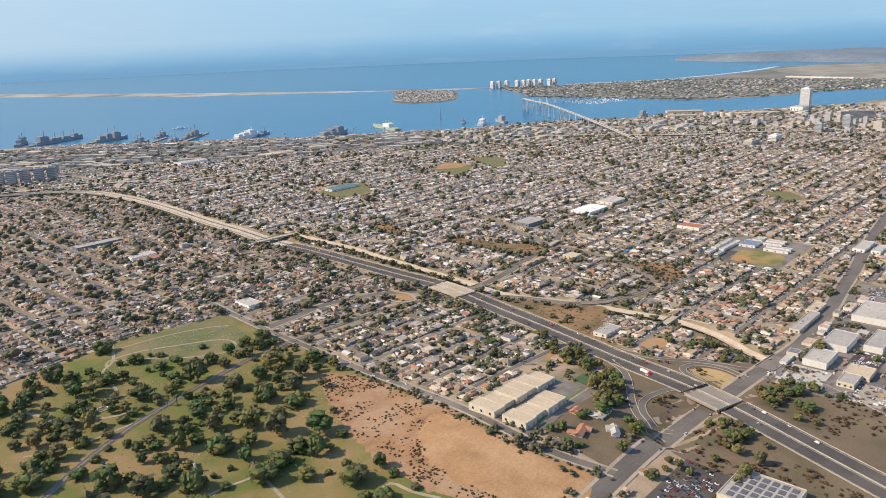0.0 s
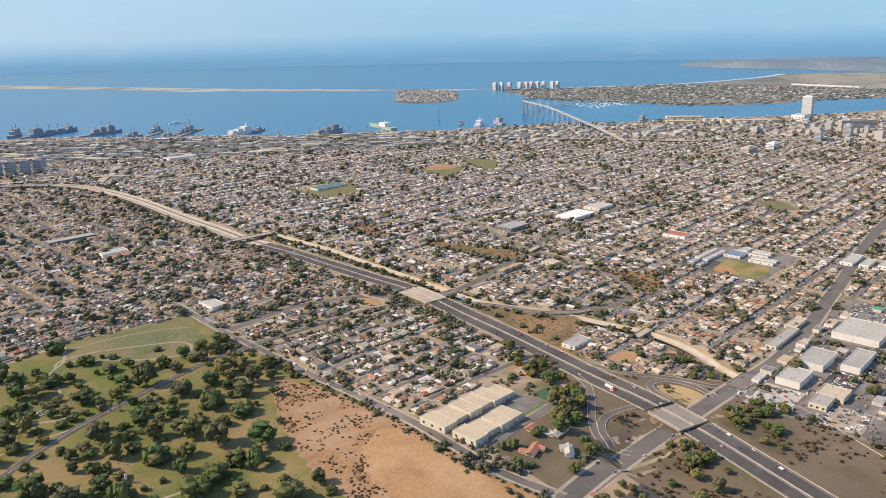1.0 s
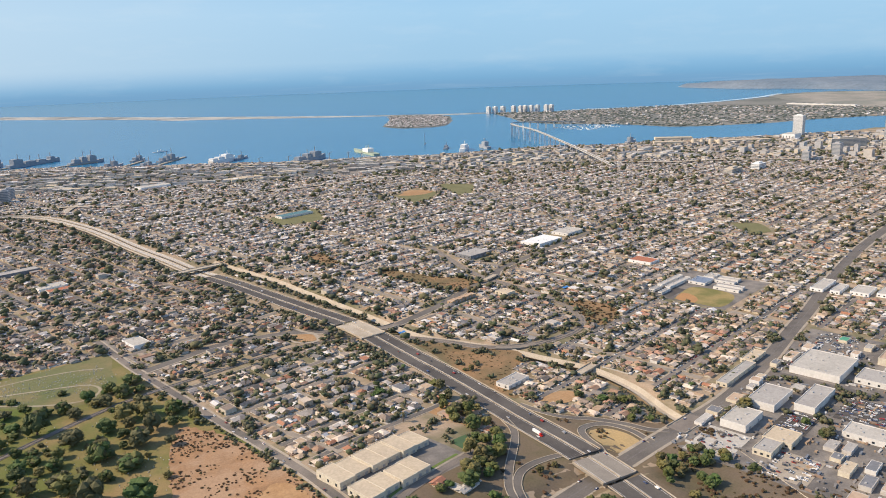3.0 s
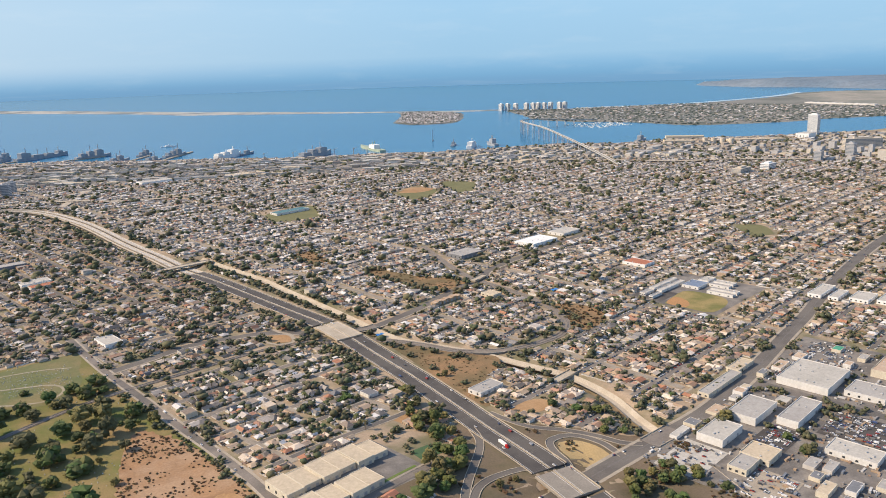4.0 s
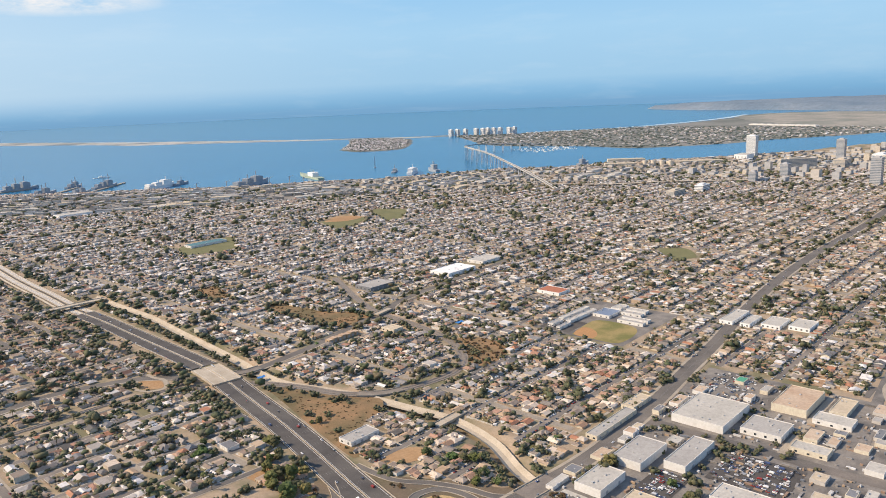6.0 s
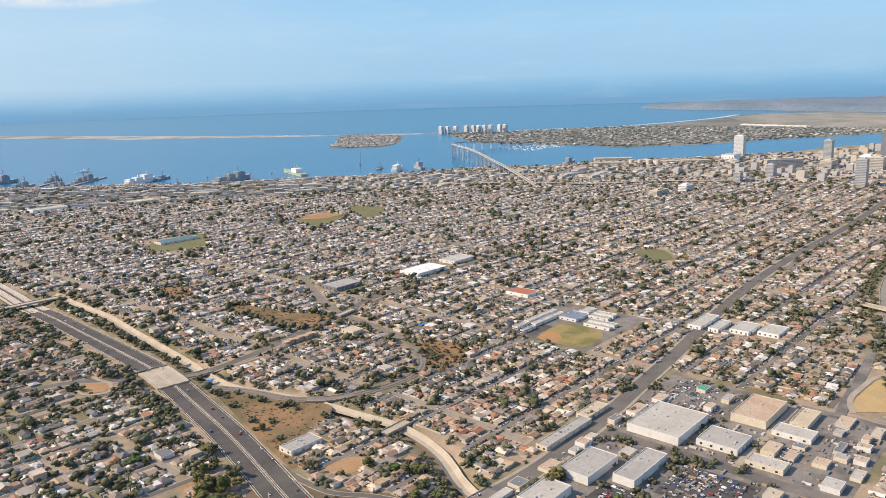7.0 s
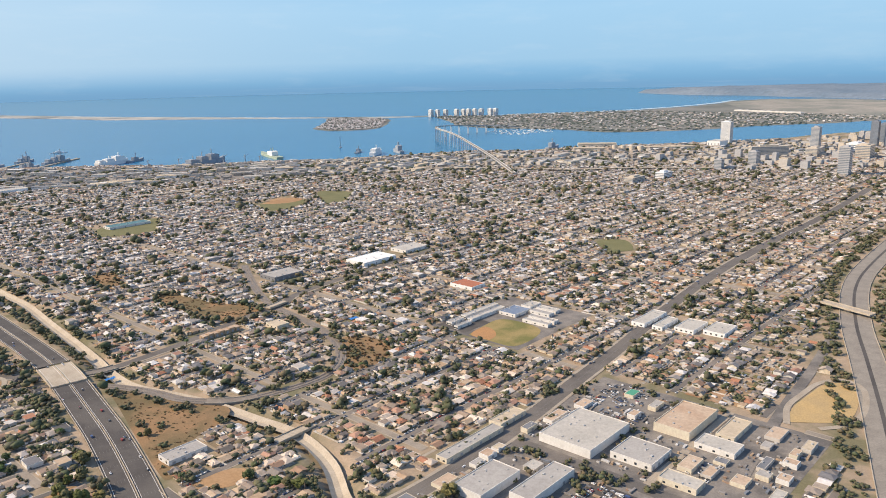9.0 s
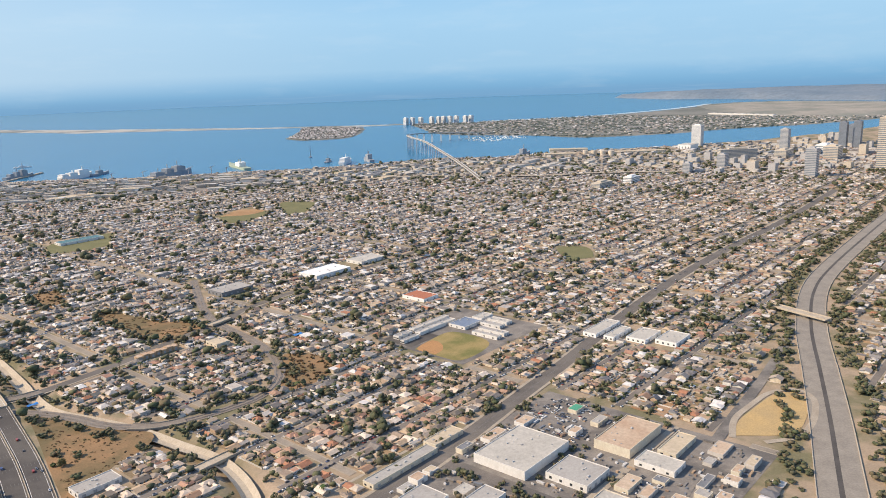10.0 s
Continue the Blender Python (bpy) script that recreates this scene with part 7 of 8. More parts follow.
def slab_tower(name, x, y, w, d, h, turn, mat, label, floors, category="tower"):
    """A tower block with window bands floor by floor and a roof house."""
    z = max(float(land(x, y)), -1.6)
    ob = thing(name, label, category, "", Matrix.Translation((x, y, z - 0.2)) @ Matrix.Rotation(turn, 4, "Z"))
    wall_ob = part("wall", box_mesh("wall", -w / 2, -d / 2, 0, w / 2, d / 2, h, mat), ob)
    for k in range(floors):
        z0 = (k + 0.45) * h / (floors + 0.5)
        part("window_band", box_mesh("window_band", -w / 2 - 0.06, -d / 2 - 0.06, z0, w / 2 + 0.06, d / 2 + 0.06, z0 + 0.44 * h / (floors + 0.5), M_TOWERGLASS), wall_ob)
    part("roof_house", box_mesh("roof_house", -w / 4, -d / 4, h, w / 4, d / 4, h + 1.2, mat), ob)
    return ob


M_TOWERGLASS = surface("tower_window_glass", (0.15, 0.18, 0.21), (0.22, 0.25, 0.28), 0.2, 1.0, 0.25, spec=0.6)
M_TOWERGREY = surface("grey_tower_concrete", (0.38, 0.38, 0.38), (0.44, 0.43, 0.42), 0.1, 1.0, 0.8)
M_TOWERDARK = surface("dark_tower_cladding", (0.16, 0.18, 0.21), (0.20, 0.22, 0.25), 0.1, 1.0, 0.5)
M_TOWERTAN = surface("tan_tower_concrete", (0.50, 0.43, 0.34), (0.56, 0.49, 0.40), 0.1, 1.0, 0.8)
slab_tower("hotel_tower", 1000, 588, 7, 13, 27, 0.1, M_WHITE, "tall white slab hotel tower by the bay", 26)
u_, v_ = uv(962, 572)
flat_building("convention_hall", u_ - 16, v_ - 8, u_ + 8, v_ + 8, 7, M_ROOFWHITE, M_WHITE, "white block-shaped hall beside the tower", "hall", 4, 3, 4)
slab_tower("office_tower", 1002, 472, 9, 9, 26, GA, M_TOWERGREY, "grey office tower with window bands", 18)
slab_tower("office_tower", 823, 344, 9, 9, 25, GA, M_TOWERGREY, "round-shouldered grey concrete tower", 16)
slab_tower("office_tower", 1071, 440, 9, 8, 30, GA, M_TOWERDARK, "dark glass tower in the harbour quarter", 20)
slab_tower("office_tower", 1080, 428, 9, 8, 31, GA, M_TOWERDARK, "dark glass twin tower in the harbour quarter", 20)
slab_tower("office_tower", 1120, 452, 28, 10, 24, GA, M_TOWERDARK, "broad dark glass tower", 14)
slab_tower("apartment_tower", 902, 318, 13, 12, 48, GA, M_TOWERTAN, "tall pale tower at the edge of downtown", 26)
slab_tower("apartment_tower", 834, 440, 10, 8, 13, GA, M_TOWERGREY, "mid-rise grey apartment tower", 9)
slab_tower("apartment_tower", 778, 440, 7, 7, 10, GA, M_TOWERGREY, "small grey apartment tower", 7)
slab_tower("hotel_block", 896, 464, 40, 8, 12, -0.58, M_TOWERTAN, "long tan hotel block with an arcade", 8)
slab_tower("hotel_block", 945, 440, 26, 12, 9, GA, M_TOWERTAN, "stepped tan hotel block", 6)
slab_tower("hospital", 655, 436, 22, 8, 5, GA, M_TOWERTAN, "white and tan hospital block", 4, "hospital")
slab_tower("hospital", 693, 436, 16, 8, 6, GA, M_WHITE, "white hospital wing with a flat roof", 4, "hospital")
slab_tower("office_block", 1010, 430, 24, 14, 10, GA, M_WHITE, "white arena-like block with a ribbed roof", 4)
slab_tower("office_block", 960, 395, 20, 14, 14, GA, M_TOWERTAN, "tan downtown office block", 8)
slab_tower("office_block", 1040, 375, 18, 14, 20, GA, M_TOWERGREY, "grey downtown office block", 11)
slab_tower("office_block", 990, 350, 16, 14, 26, GA, M_TOWERGREY, "grey downtown tower in haze", 14)
slab_tower("office_block", 1100, 360, 20, 16, 40, GA, M_TOWERTAN, "tall tan tower of the city centre", 22)
# low and middle blocks of the city centre
placed = []
for _ in range(2500):
    x, y = rng.uniform(790, 1180), rng.uniform(330, 545)
    if len(placed) >= 190 or y > 640 - 0.12 * (x - 790) or x + 1.6 * y < 1430 or any(math.hypot(x - a, y - b2) < 9 for a, b2 in placed):
        continue
    placed.append((x, y))
    w_, d2, h_ = rng.uniform(5, 13), rng.uniform(4, 8), float(rng.choice([rng.uniform(1.2, 3), rng.uniform(2.5, 6), rng.uniform(6, 11)], p=[0.62, 0.29, 0.09]))
    mat_ = (M_TOWERTAN, M_TOWERGREY, M_TOWERGREY, M_BIGWALL)[int(rng.integers(0, 4))]
    blk = thing("city_block", "pale flat-roofed building of the city centre", "building", "city centre blocks", Matrix.Translation((x, y, -0.1)) @ Matrix.Rotation(GA, 4, "Z"))
    part("wall", box_mesh("wall", -w_ / 2, -d2 / 2, 0, w_ / 2, d2 / 2, h_, mat_), blk)
    part("roof", box_mesh("roof", -w_ / 2 + 0.3, -d2 / 2 + 0.3, h_ - 0.1, w_ / 2 - 0.3, d2 / 2 - 0.3, h_ + 0.3, (M_ROOFWHITE, M_ROOFGREY, M_ROOFTAN)[int(rng.integers(0, 3))]), blk)
for (x, y), h in zip(((46, 772), (55, 764), (66, 769), (77, 765), (88, 770), (93, 792)), (11, 12, 11.5, 12, 11, 10)):
    slab_tower("apartment_tower", x, y, 7, 6, h, -0.4, M_TOWERGREY, "grey barracks tower near the harbour", 7, "apartments")
for k, (x, y) in enumerate(((838, 627), (843, 618), (848, 609), (853, 600))):
    bm = bmesh.new()
    bmesh.ops.create_cone(bm, cap_ends=True, segments=24, radius1=3.2, radius2=3.2, depth=6.5)
    me = bpy.data.meshes.new("silo")
    bm.to_mesh(me)
    bm.free()
    me.materials.append(M_TOWERTAN)
    s_ = tagged(new("silo", me), "round tan concrete grain silo", "silo", "harbour silos")
    s_.location = (x, y, 3.1)
for (xa, ya), (xb, yb) in (((849, 700), (885, 668)), ((868, 617), (922, 578)), ((806, 664), (855, 620))):
    a = math.atan2(yb - ya, xb - xa)
    L_ = math.hypot(xb - xa, yb - ya)
    s_ = thing("transit_shed", "long pale harbour transit shed", "shed", "harbour transit sheds", Matrix.Translation(((xa + xb) / 2, (ya + yb) / 2, -0.5)) @ Matrix.Rotation(a, 4, "Z"))
    part("wall", box_mesh("wall", -L_ / 2, -7, 0, L_ / 2, 7, 3.2, M_CREAM), s_)
    part("roof", hull("roof", [(-L_ / 2, 7.3, 3.2, 3.5), (L_ / 2, 7.3, 3.2, 3.5)], M_ROOFTAN), s_)

# ---- bay: bridge, ships, boats ----
BR = [(612, 545, 1.5), (629, 578, 3.0), (654, 628, 5.5), (678, 680, 8.5), (702, 735, 11.5), (727, 790, 14.0), (745, 835, 15.8), (760, 880, 16.6), (778, 918, 16.6), (806, 950, 15.5), (850, 975, 13), (910, 990, 9), (980, 1000, 3.5), (1010, 1004, 1.0)]
line = curve(BR, 8)
flat = line[:, :2]
v, q = deck(flat, line[:, 2], 1.8, 0.7)
big_bridge = thing("bay_bridge", "long curving pale blue-grey bridge over the bay", "bridge")
part("deck", mesh_of("deck", v, [q], [M_OLDROAD]), big_bridge, "grey concrete roadway")
for d in (-1.7, 1.7):
    v, q = wall_along(offset(flat, d), line[:, 2], 0.25, 0.5)
    part("parapet", mesh_of("parapet", v, [q], [M_BRIDGE]), big_bridge)
seg = np.r_[0, np.cumsum(np.linalg.norm(np.diff(flat, axis=0), axis=1))]
for s in np.arange(34, seg[-1] - 20, 22):
    x, y, z = (float(np.interp(s, seg, line[:, k])) for k in range(3))
    i = min(int(np.searchsorted(seg, s)), len(flat) - 2)
    a = math.atan2(*(flat[i + 1] - flat[i])[::-1])
    for w_ in (-1.1, 1.1):
        part("pier", box_mesh("pier", -0.4, -0.35, -3.0, 0.4, 0.35, z - 0.8, M_BRIDGE), big_bridge, at=Matrix.Translation((x - w_ * math.sin(a), y + w_ * math.cos(a), 0)) @ Matrix.Rotation(a, 4, "Z"))


def ship(name, xa, ya, xb, yb, wide, free, mat, label, houses, masts, category="ship", deck_mat=None):
    """A hull from stern a to bow b with superstructure blocks (share from, to, height) and masts (share, height)."""
    L_, a = math.hypot(xb - xa, yb - ya), math.atan2(yb - ya, xb - xa)
    ob = thing(name, label, category, "ships in the bay", Matrix.Translation((xa, ya, -2.3)) @ Matrix.Rotation(a, 4, "Z"))
    w = wide / 2
    part("hull", hull("hull", [(0, w * 0.8, 0, free), (L_ * 0.06, w, 0, free), (L_ * 0.72, w, 0, free), (L_ * 0.9, w * 0.5, 0, free * 1.15), (L_, w * 0.06, 0.3, free * 1.3)], mat), ob)
    for s0, s1, h in houses:
        bridge_house = part("superstructure", hull("superstructure", [(L_ * s0, w * 0.8, free * 0.95, free + h), (L_ * (s0 + s1) / 2, w * 0.8, free * 0.95, free + h * 1.05), (L_ * s1, w * 0.7, free * 0.95, free + h * 0.8)], deck_mat or mat), ob)
    for s0, h in masts:
        part("mast", hull("mast", [(L_ * s0 - 0.35, 0.35, free, free + h), (L_ * s0 + 0.35, 0.35, free, free + h)], mat), bridge_house)
    return ob


M_GREENHULL = surface("pale_green_hull", (0.30, 0.36, 0.27), (0.36, 0.41, 0.31), 0.2, 1.0, 0.6)
navy = "grey naval ship moored at a pier"
ship("supply_ship", 112, 1100, 178, 1154, 9, 4.2, M_SHIPGREY, "long grey supply ship moored at a pier", [(0.08, 0.26, 6.5), (0.3, 0.5, 2.2), (0.55, 0.7, 2.0), (0.78, 0.88, 3.5)], [(0.2, 13), (0.42, 9), (0.6, 9), (0.82, 9)])
ship("naval_ship", 92, 1108, 110, 1158, 8, 3.6, M_SHIPGREY, navy, [(0.2, 0.45, 4), (0.5, 0.75, 6)], [(0.35, 10), (0.6, 12)])
ship("naval_ship", 178, 1068, 224, 1092, 8, 3.4, M_SHIPGREY, navy, [(0.12, 0.3, 4), (0.34, 0.5, 6), (0.56, 0.76, 7)], [(0.42, 13), (0.64, 14), (0.2, 8)])
ship("naval_ship", 205, 990, 234, 1017, 6, 2.8, M_SHIPGREY, navy, [(0.15, 0.35, 3), (0.45, 0.68, 5)], [(0.4, 9), (0.58, 11)])
ship("naval_ship", 248, 1040, 270, 1062, 6, 2.6, M_SHIPGREY, navy, [(0.2, 0.45, 3), (0.52, 0.72, 5)], [(0.4, 8), (0.62, 11)])
ship("naval_ship", 240, 962, 266, 981, 6, 2.6, M_SHIPGREY, navy, [(0.2, 0.4, 3), (0.5, 0.7, 4)], [(0.38, 8), (0.6, 10)])
ship("naval_ship", 272, 1000, 306, 1029, 7, 3.0, M_SHIPGREY, navy, [(0.14, 0.3, 3), (0.36, 0.5, 4.5), (0.56, 0.76, 6)], [(0.44, 11), (0.66, 14)])
ship("hospital_ship", 318, 930, 358, 958, 9, 4.6, M_WHITE, "big white ship with a block superstructure", [(0.03, 0.22, 2.5), (0.26, 0.5, 3.2), (0.54, 0.86, 5.0)], [(0.7, 9), (0.4, 6)])
ship("naval_ship", 356, 950, 380, 974, 5, 2.6, M_SHIPGREY, navy, [(0.3, 0.6, 3)], [(0.5, 8)])
ship("naval_ship", 394, 850, 452, 888, 10, 4.8, M_SHIPGREY, "large grey amphibious ship alongside the quay", [(0.08, 0.3, 3.0), (0.34, 0.52, 5), (0.58, 0.8, 6)], [(0.42, 10), (0.66, 12), (0.2, 7)])
ship("tanker", 506, 850, 514, 930, 10, 3.0, M_GREENHULL, "pale green tanker moored in the bay", [(0.25, 0.5, 5)], [(0.35, 9), (0.45, 8)], "ship", M_WHITE)
ship("workboat", 604, 842, 622, 862, 5, 2.0, M_SHIPGREY, "grey harbour vessel near the quay", [(0.3, 0.65, 3)], [(0.5, 7)])
ship("cruise_ship", 604, 802, 634, 832, 8, 4.0, M_WHITE, "white passenger ship at the quay", [(0.1, 0.75, 4)], [(0.5, 8)])
ship("naval_ship", 646, 800, 656, 836, 7, 3.2, M_SHIPGREY, "pale grey ship with a tall superstructure", [(0.25, 0.6, 6)], [(0.4, 10), (0.5, 10)])
ship("naval_ship", 800, 705, 836, 722, 6, 3.0, M_SHIPGREY, navy, [(0.25, 0.6, 5)], [(0.45, 10)])
ship("sailing_boat", 622, 922, 630, 932, 2.2, 1.0, M_SHIPGREY, "dark sailing boat on the bay", [(0.3, 0.6, 0.8)], [(0.5, 14)], "boat")
ship("ferry", 300, 1150, 322, 1150, 3, 1.2, M_WHITE, "white ferry crossing the bay", [(0.3, 0.7, 1.5)], [(0.5, 3)], "boat")
for xa, ya, xb, yb in ((262, 966, 318, 1045), (224, 985, 262, 1040), (160, 1056, 214, 1082), (98, 1090, 166, 1146)):
    line = curve([(xa, ya), (xb, yb)], 10)
    v, q = deck(line, np.full(len(line), -0.8), 2.0, 1.4)
    tagged(new("pier", mesh_of("pier", v, [q], [M_PAVE])), "concrete finger pier in the harbour", "pier", kind="structure")
for x, y, h in ((388, 852, 9), (408, 840, 8), (430, 828, 11), (455, 828, 10), (470, 822, 8), (362, 880, 7)):
    cr = thing("crane", "tall shipyard crane on the quay", "crane", "shipyard cranes", Matrix.Translation((x, y, -0.6)))
    part("tower", box_mesh("tower", -0.35, -0.35, 0, 0.35, 0.35, h, M_SHIPGREY), cr)
    part("jib", hull("jib", [(-2, 0.3, h * 0.8, h * 0.8 + 0.4), (5, 0.2, h * 1.05, h * 1.05 + 0.3)], M_SHIPGREY), cr)
boats = Pile()
x, y = rng.uniform(915, 1010, 130), rng.uniform(905, 985, 130)
boats.many((box_v(-1.3, -0.4, -0.3, 1.3, 0.4, 0.9), BOX_Q, [], 0, []), rng.uniform(0.6, 1.4, (130, 3)), rng.uniform(0, 6.28, 130), np.c_[x, y, x * 0 - 2.0])
tagged(new("moored_boats", boats.mesh("moored_boats", [M_WHITE])), "many small white boats moored in the bay", "boats", kind="stuff")


# ---- far shore: island, sand spit, headland ----
def shore_land(name, poly, z, mat, label, skirt=3.0, step=40.0, rise=None, smooth=True):
    """A low body of land with a sloping beach edge, standing in the water."""
    line = curve(list(poly) + [poly[0]], step)[:-1] if smooth else curve_lines(poly, step)
    ring = [tuple(p) for p in line]
    x0, y0 = line.min(0)
    x1, y1 = line.max(0)
    gx_, gy_ = np.meshgrid(np.arange(x0, x1, step), np.arange(y0, y1, step))
    gx_, gy_ = gx_.ravel(), gy_.ravel()
    ok = inside(gx_, gy_, ring) & (away(gx_, gy_, np.array(ring + ring[:1])) > step * 0.45)
    pts = [Vector(p) for p in ring] + [Vector(p) for p in zip(gx_[ok], gy_[ok])]
    n = len(ring)
    co, _, tri, *_ = geometry.delaunay_2d_cdt(pts, [(i, (i + 1) % n) for i in range(n)], [], 1, 1e-4)
    co = np.array([c[:] for c in co])
    d = away(co[:, 0], co[:, 1], np.array(ring + ring[:1]))
    zz = -2.4 + np.clip(d / skirt, 0, 1) * (z + 2.4)
    if rise is not None:
        zz = zz + rise(co[:, 0], co[:, 1], d)
    return tagged(new(name, mesh_of(name, np.c_[co, zz], [np.array([t for t in tri if len(t) == 3])], [mat], None, True)), label, "land", kind="structure")


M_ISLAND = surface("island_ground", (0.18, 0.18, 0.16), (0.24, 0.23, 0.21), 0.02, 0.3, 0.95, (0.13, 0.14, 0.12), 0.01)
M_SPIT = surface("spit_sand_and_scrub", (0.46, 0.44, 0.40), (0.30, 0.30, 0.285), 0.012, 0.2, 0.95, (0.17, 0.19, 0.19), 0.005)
M_SURF = surface("surf_foam", (0.64, 0.68, 0.70), (0.25, 0.40, 0.50), 0.03, 0.4, 0.6)
M_AIRFIELD = surface("pale_airfield", (0.34, 0.305, 0.26), (0.25, 0.24, 0.205), 0.012, 0.1, 0.95, (0.20, 0.205, 0.175), 0.008)
CORONADO = [(1095, 1395), (1030, 1250), (975, 1150), (968, 1064), (992, 1004), (1030, 920), (1045, 820), (1165, 755), (1276, 735), (1358, 704), (1475, 662), (1700, 640), (2200, 700), (2300, 1000), (2280, 1240), (2100, 1325), (1893, 1262), (1640, 1232), (1455, 1250), (1335, 1305), (1210, 1335), (1140, 1420)]
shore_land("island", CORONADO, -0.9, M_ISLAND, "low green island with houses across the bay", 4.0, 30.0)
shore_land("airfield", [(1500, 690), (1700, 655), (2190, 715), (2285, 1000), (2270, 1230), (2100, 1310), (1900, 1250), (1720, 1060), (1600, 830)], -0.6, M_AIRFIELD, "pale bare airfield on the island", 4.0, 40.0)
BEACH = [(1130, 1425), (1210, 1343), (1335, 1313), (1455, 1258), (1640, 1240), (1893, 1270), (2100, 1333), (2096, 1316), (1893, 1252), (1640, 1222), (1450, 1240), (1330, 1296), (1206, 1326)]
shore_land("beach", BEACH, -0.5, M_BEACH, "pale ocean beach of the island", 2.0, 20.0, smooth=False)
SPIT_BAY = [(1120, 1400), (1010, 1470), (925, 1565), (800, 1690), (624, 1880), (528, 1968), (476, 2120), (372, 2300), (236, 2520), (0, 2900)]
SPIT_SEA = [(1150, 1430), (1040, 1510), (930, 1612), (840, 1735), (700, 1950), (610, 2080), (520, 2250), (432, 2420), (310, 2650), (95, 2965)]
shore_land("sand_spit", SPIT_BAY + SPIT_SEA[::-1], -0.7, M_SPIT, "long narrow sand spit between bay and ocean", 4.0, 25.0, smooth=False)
v, q = ribbon(offset(curve(SPIT_SEA, 12), -13), 13, 13, np.full(len(curve(SPIT_SEA, 12)), -1.93))
tagged(new("surf", mesh_of("surf", v, [q], [M_SURF])), "broken white surf along the ocean side of the spit", "surf", kind="structure")
SEA_EDGE = [(1130, 1432), (1210, 1350), (1335, 1320), (1455, 1265), (1640, 1247), (1893, 1277), (2100, 1340)]
v, q = ribbon(offset(curve(SEA_EDGE, 10), 5), 9, 9, np.full(len(curve(SEA_EDGE, 10)), -1.93))
tagged(new("surf", mesh_of("surf", v, [q], [M_SURF])), "white surf along the island's ocean beach", "surf", kind="structure")
shore_land("island", [(748, 1286), (747, 1212), (801, 1184), (858, 1206), (982, 1378), (1010, 1460), (965, 1545), (915, 1560), (853, 1444)], -0.8, M_ISLAND, "small built-up island beside the sand spit", 4.0, 25.0)
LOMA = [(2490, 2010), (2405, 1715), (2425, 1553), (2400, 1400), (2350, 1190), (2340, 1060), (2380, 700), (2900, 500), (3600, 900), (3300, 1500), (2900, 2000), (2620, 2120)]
shore_land("headland", LOMA, -0.5, M_FARLAND, "long haze-blue headland beyond the harbour mouth", 10.0, 60.0, lambda x, y, d: 21 * fade(-d, -32, 0) * (0.75 + 0.25 * np.sin(x / 130.0 + y / 210.0)))
for k in range(9):
    x, y = 1640 - k * 1.5, 1006 - k * 18
    hg = thing("hangar", "long white hangar on the far airfield", "hangar", "airfield hangars", Matrix.Translation((x, y, -1.0)) @ Matrix.Rotation(-1.5, 4, "Z"))
    part("wall", box_mesh("wall", -8.2, -6, 0, 8.2, 6, 2.2, M_TILT), hg)
    part("roof", hull("roof", [(-8.3, 6.2, 2.2, 2.4), (0, 6.2, 2.2, 3.0), (8.3, 6.2, 2.2, 2.4)], M_TILT), hg)
TOWERS = ((1103, 1414), (1114, 1404), (1130, 1395), (1152, 1384), (1162, 1372), (1177, 1373), (1186, 1362), (1201, 1358), (1214, 1342), (1228, 1340))
for x, y in TOWERS:
    slab_tower("seafront_tower", x, y, 7, 10, 15, 0.12, M_WHITE, "white seafront apartment tower beside the beach", 10)
# leaf greens shifted to blue-grey, distance haze put into the colour
M_FARLEAF = choice("hazed_island_leaves", [(0.080, 0.108, 0.092), (0.10, 0.122, 0.104), (0.072, 0.098, 0.086), (0.118, 0.132, 0.112)], 0.85, "island", 0.2, 0.6, 0.1)
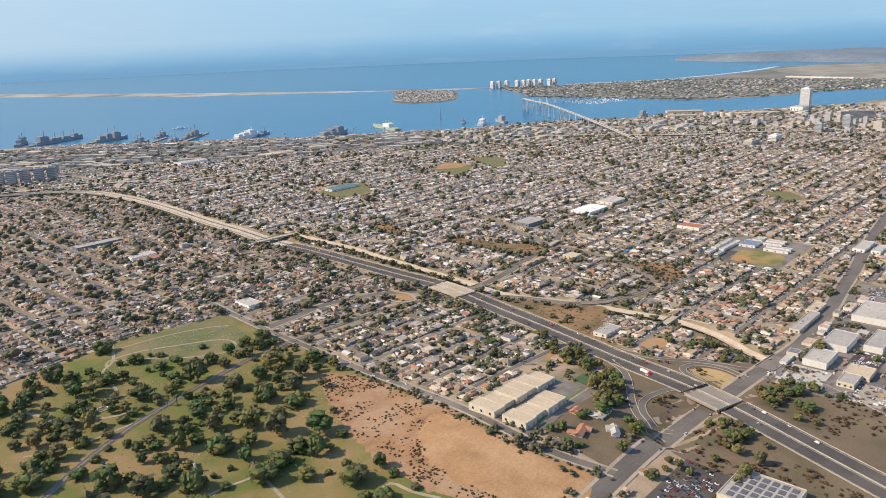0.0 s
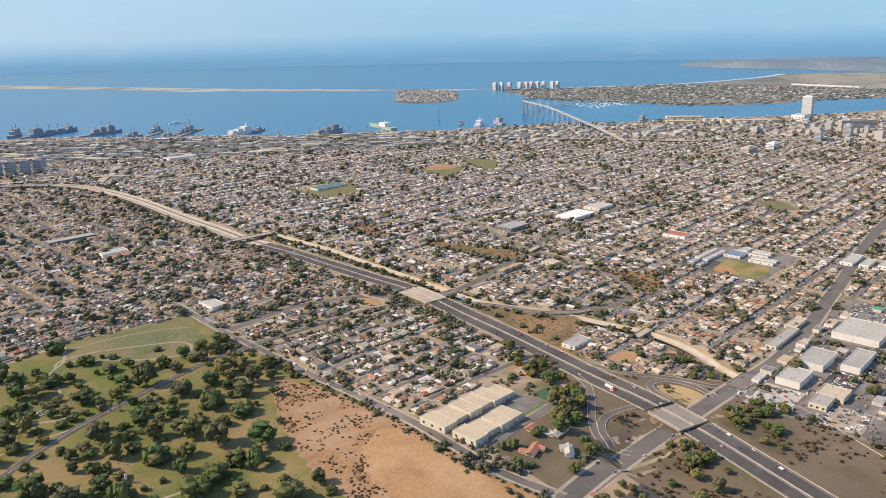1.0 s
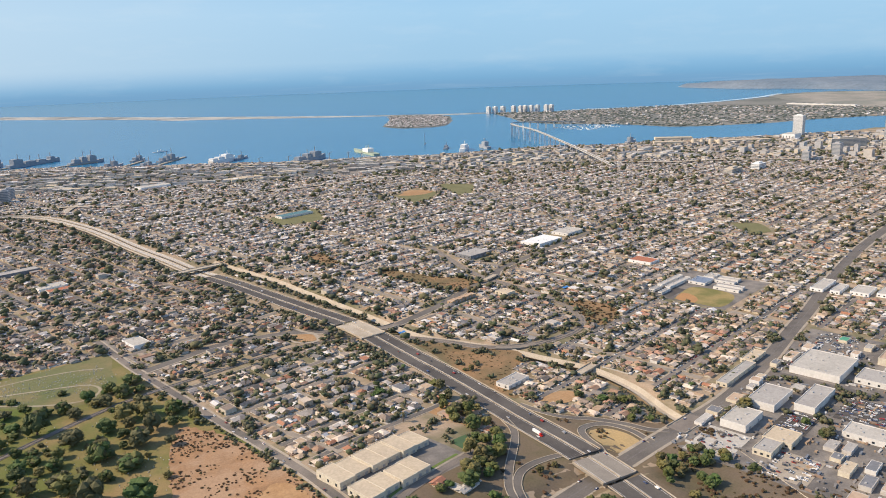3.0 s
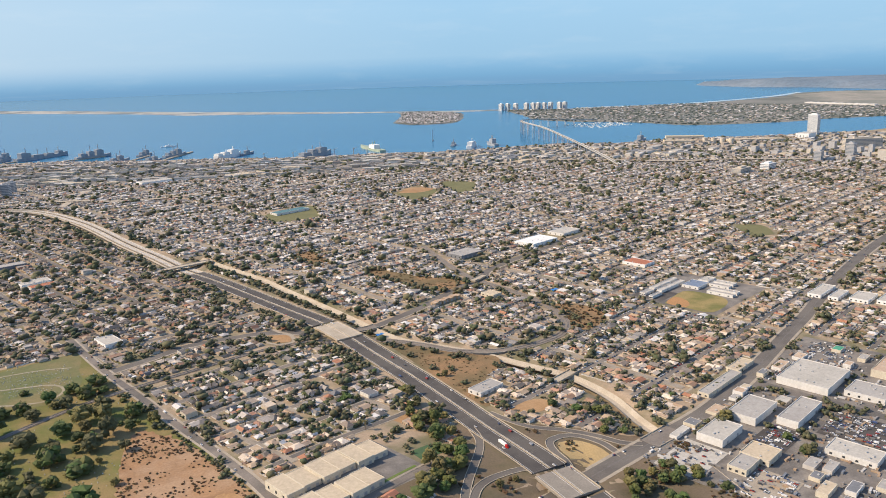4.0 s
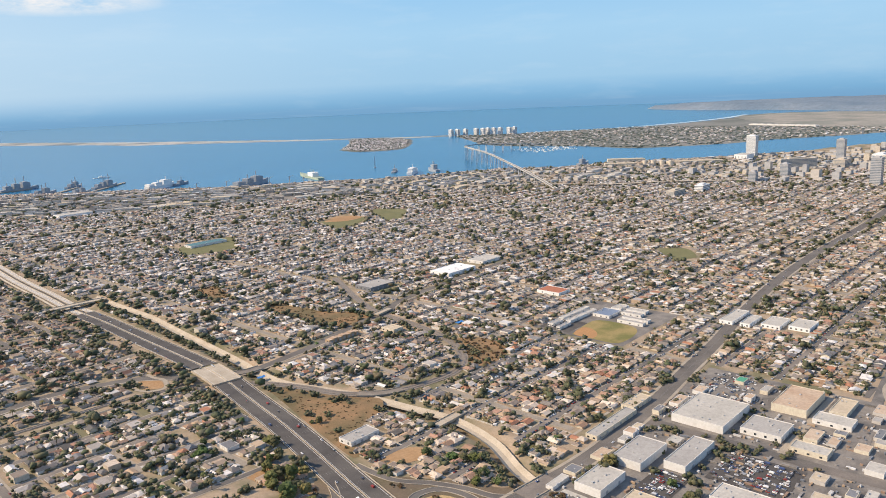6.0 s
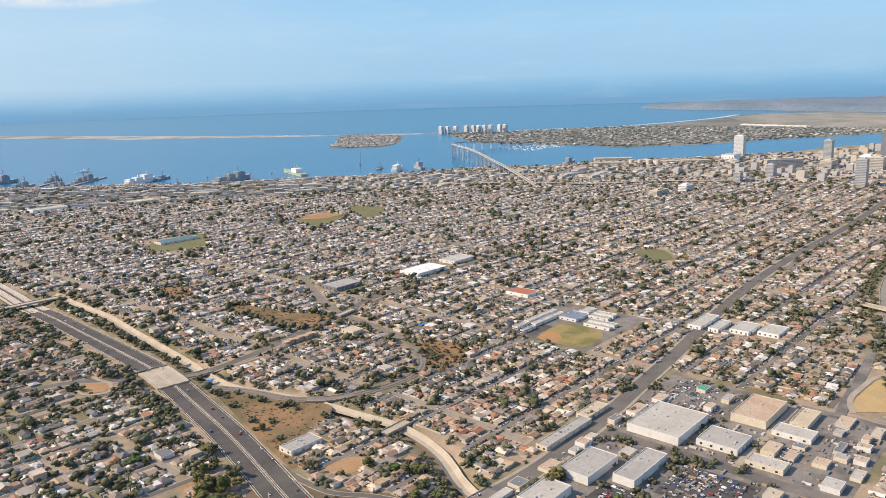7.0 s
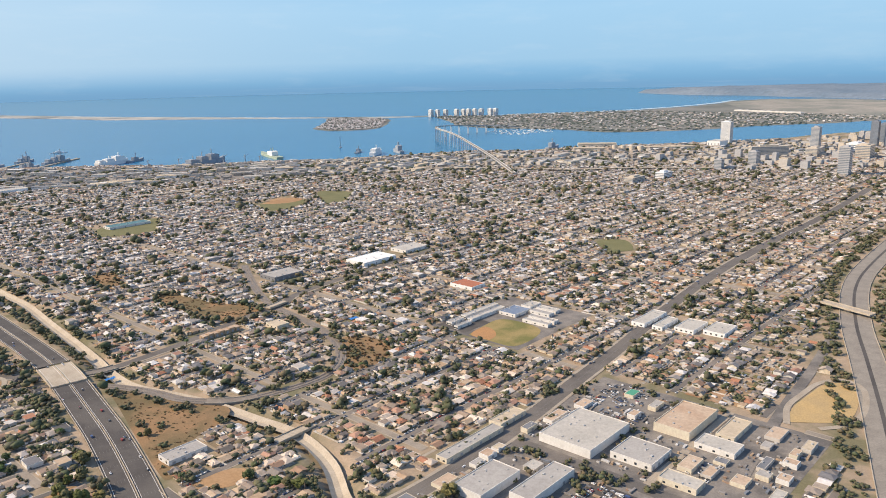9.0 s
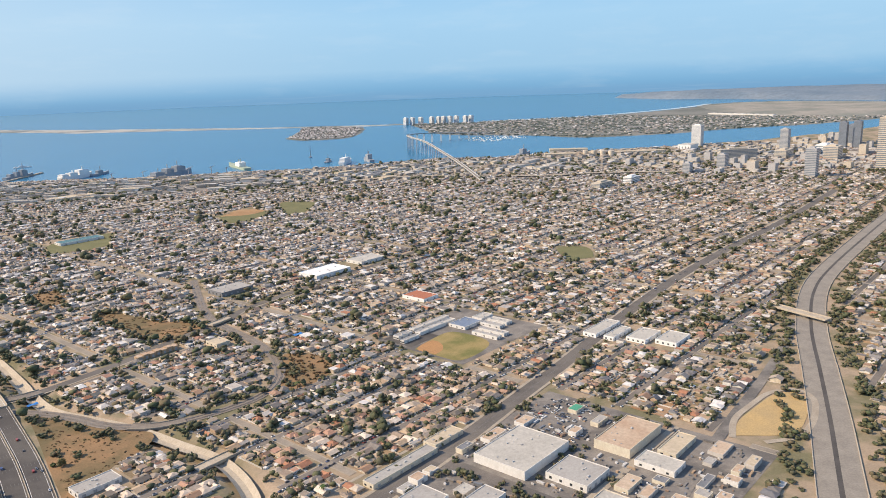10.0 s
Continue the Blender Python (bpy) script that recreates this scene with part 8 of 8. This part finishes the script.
# houses and trees on the islands and along the spit
far_h, far_t = Pile(), Pile()
x, y = rng.uniform(960, 1720, 9000), rng.uniform(660, 1400, 9000)
ok = inside(x, y, CORONADO) & (away(x, y, np.array(CORONADO + CORONADO[:1])) > 8) & (x + 0.3 * y < 1880) & (rng.uniform(size=9000) < 0.75)
x, y = x[ok], y[ok]
hn = int(len(x) * 0.25)
far_h.many(SHAPES[0], rng.uniform(2.8, 5.2, (hn, 3)) * (1, 1, 0.4), rng.uniform(0, 6.28, hn), np.c_[x[:hn], y[:hn], np.full(hn, -1.0)])
tn = len(x) - hn
s = rng.uniform(2.6, 5.0, tn)
far_t.many(TINY_TREES[0], np.c_[s * 1.4, s * 1.3, s * 0.6], rng.uniform(0, 6.28, tn), np.c_[x[hn:], y[hn:], -1.5 - 0.2 * s])
ISLE = [(760, 1284), (760, 1216), (805, 1194), (855, 1215), (970, 1380), (995, 1455), (955, 1535), (915, 1545), (862, 1444)]
x, y = rng.uniform(745, 1010, 6000), rng.uniform(1185, 1550, 6000)
ok = inside(x, y, ISLE)
x, y = x[ok], y[ok]
hn = int(len(x) * 0.6)
far_h.many(SHAPES[1], rng.uniform(2.4, 4.2, (hn, 3)) * (1, 1, 0.36), rng.uniform(0, 6.28, hn), np.c_[x[:hn], y[:hn], np.full(hn, -1.0)])
tn = len(x) - hn
far_t.many(TINY_TREES[1], rng.uniform(2, 3.6, (tn, 3)) * (1, 1, 0.8), rng.uniform(0, 6.28, tn), np.c_[x[hn:], y[hn:], np.full(tn, -2.0)])
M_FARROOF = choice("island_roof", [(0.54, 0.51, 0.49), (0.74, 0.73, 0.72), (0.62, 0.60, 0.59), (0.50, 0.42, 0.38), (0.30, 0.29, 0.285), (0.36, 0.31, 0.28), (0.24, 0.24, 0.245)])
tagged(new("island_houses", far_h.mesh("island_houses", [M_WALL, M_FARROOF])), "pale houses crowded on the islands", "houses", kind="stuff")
tagged(new("island_trees", far_t.mesh("island_trees", [M_FARLEAF])), "haze-tinted dark trees between the island houses", "trees", kind="stuff")
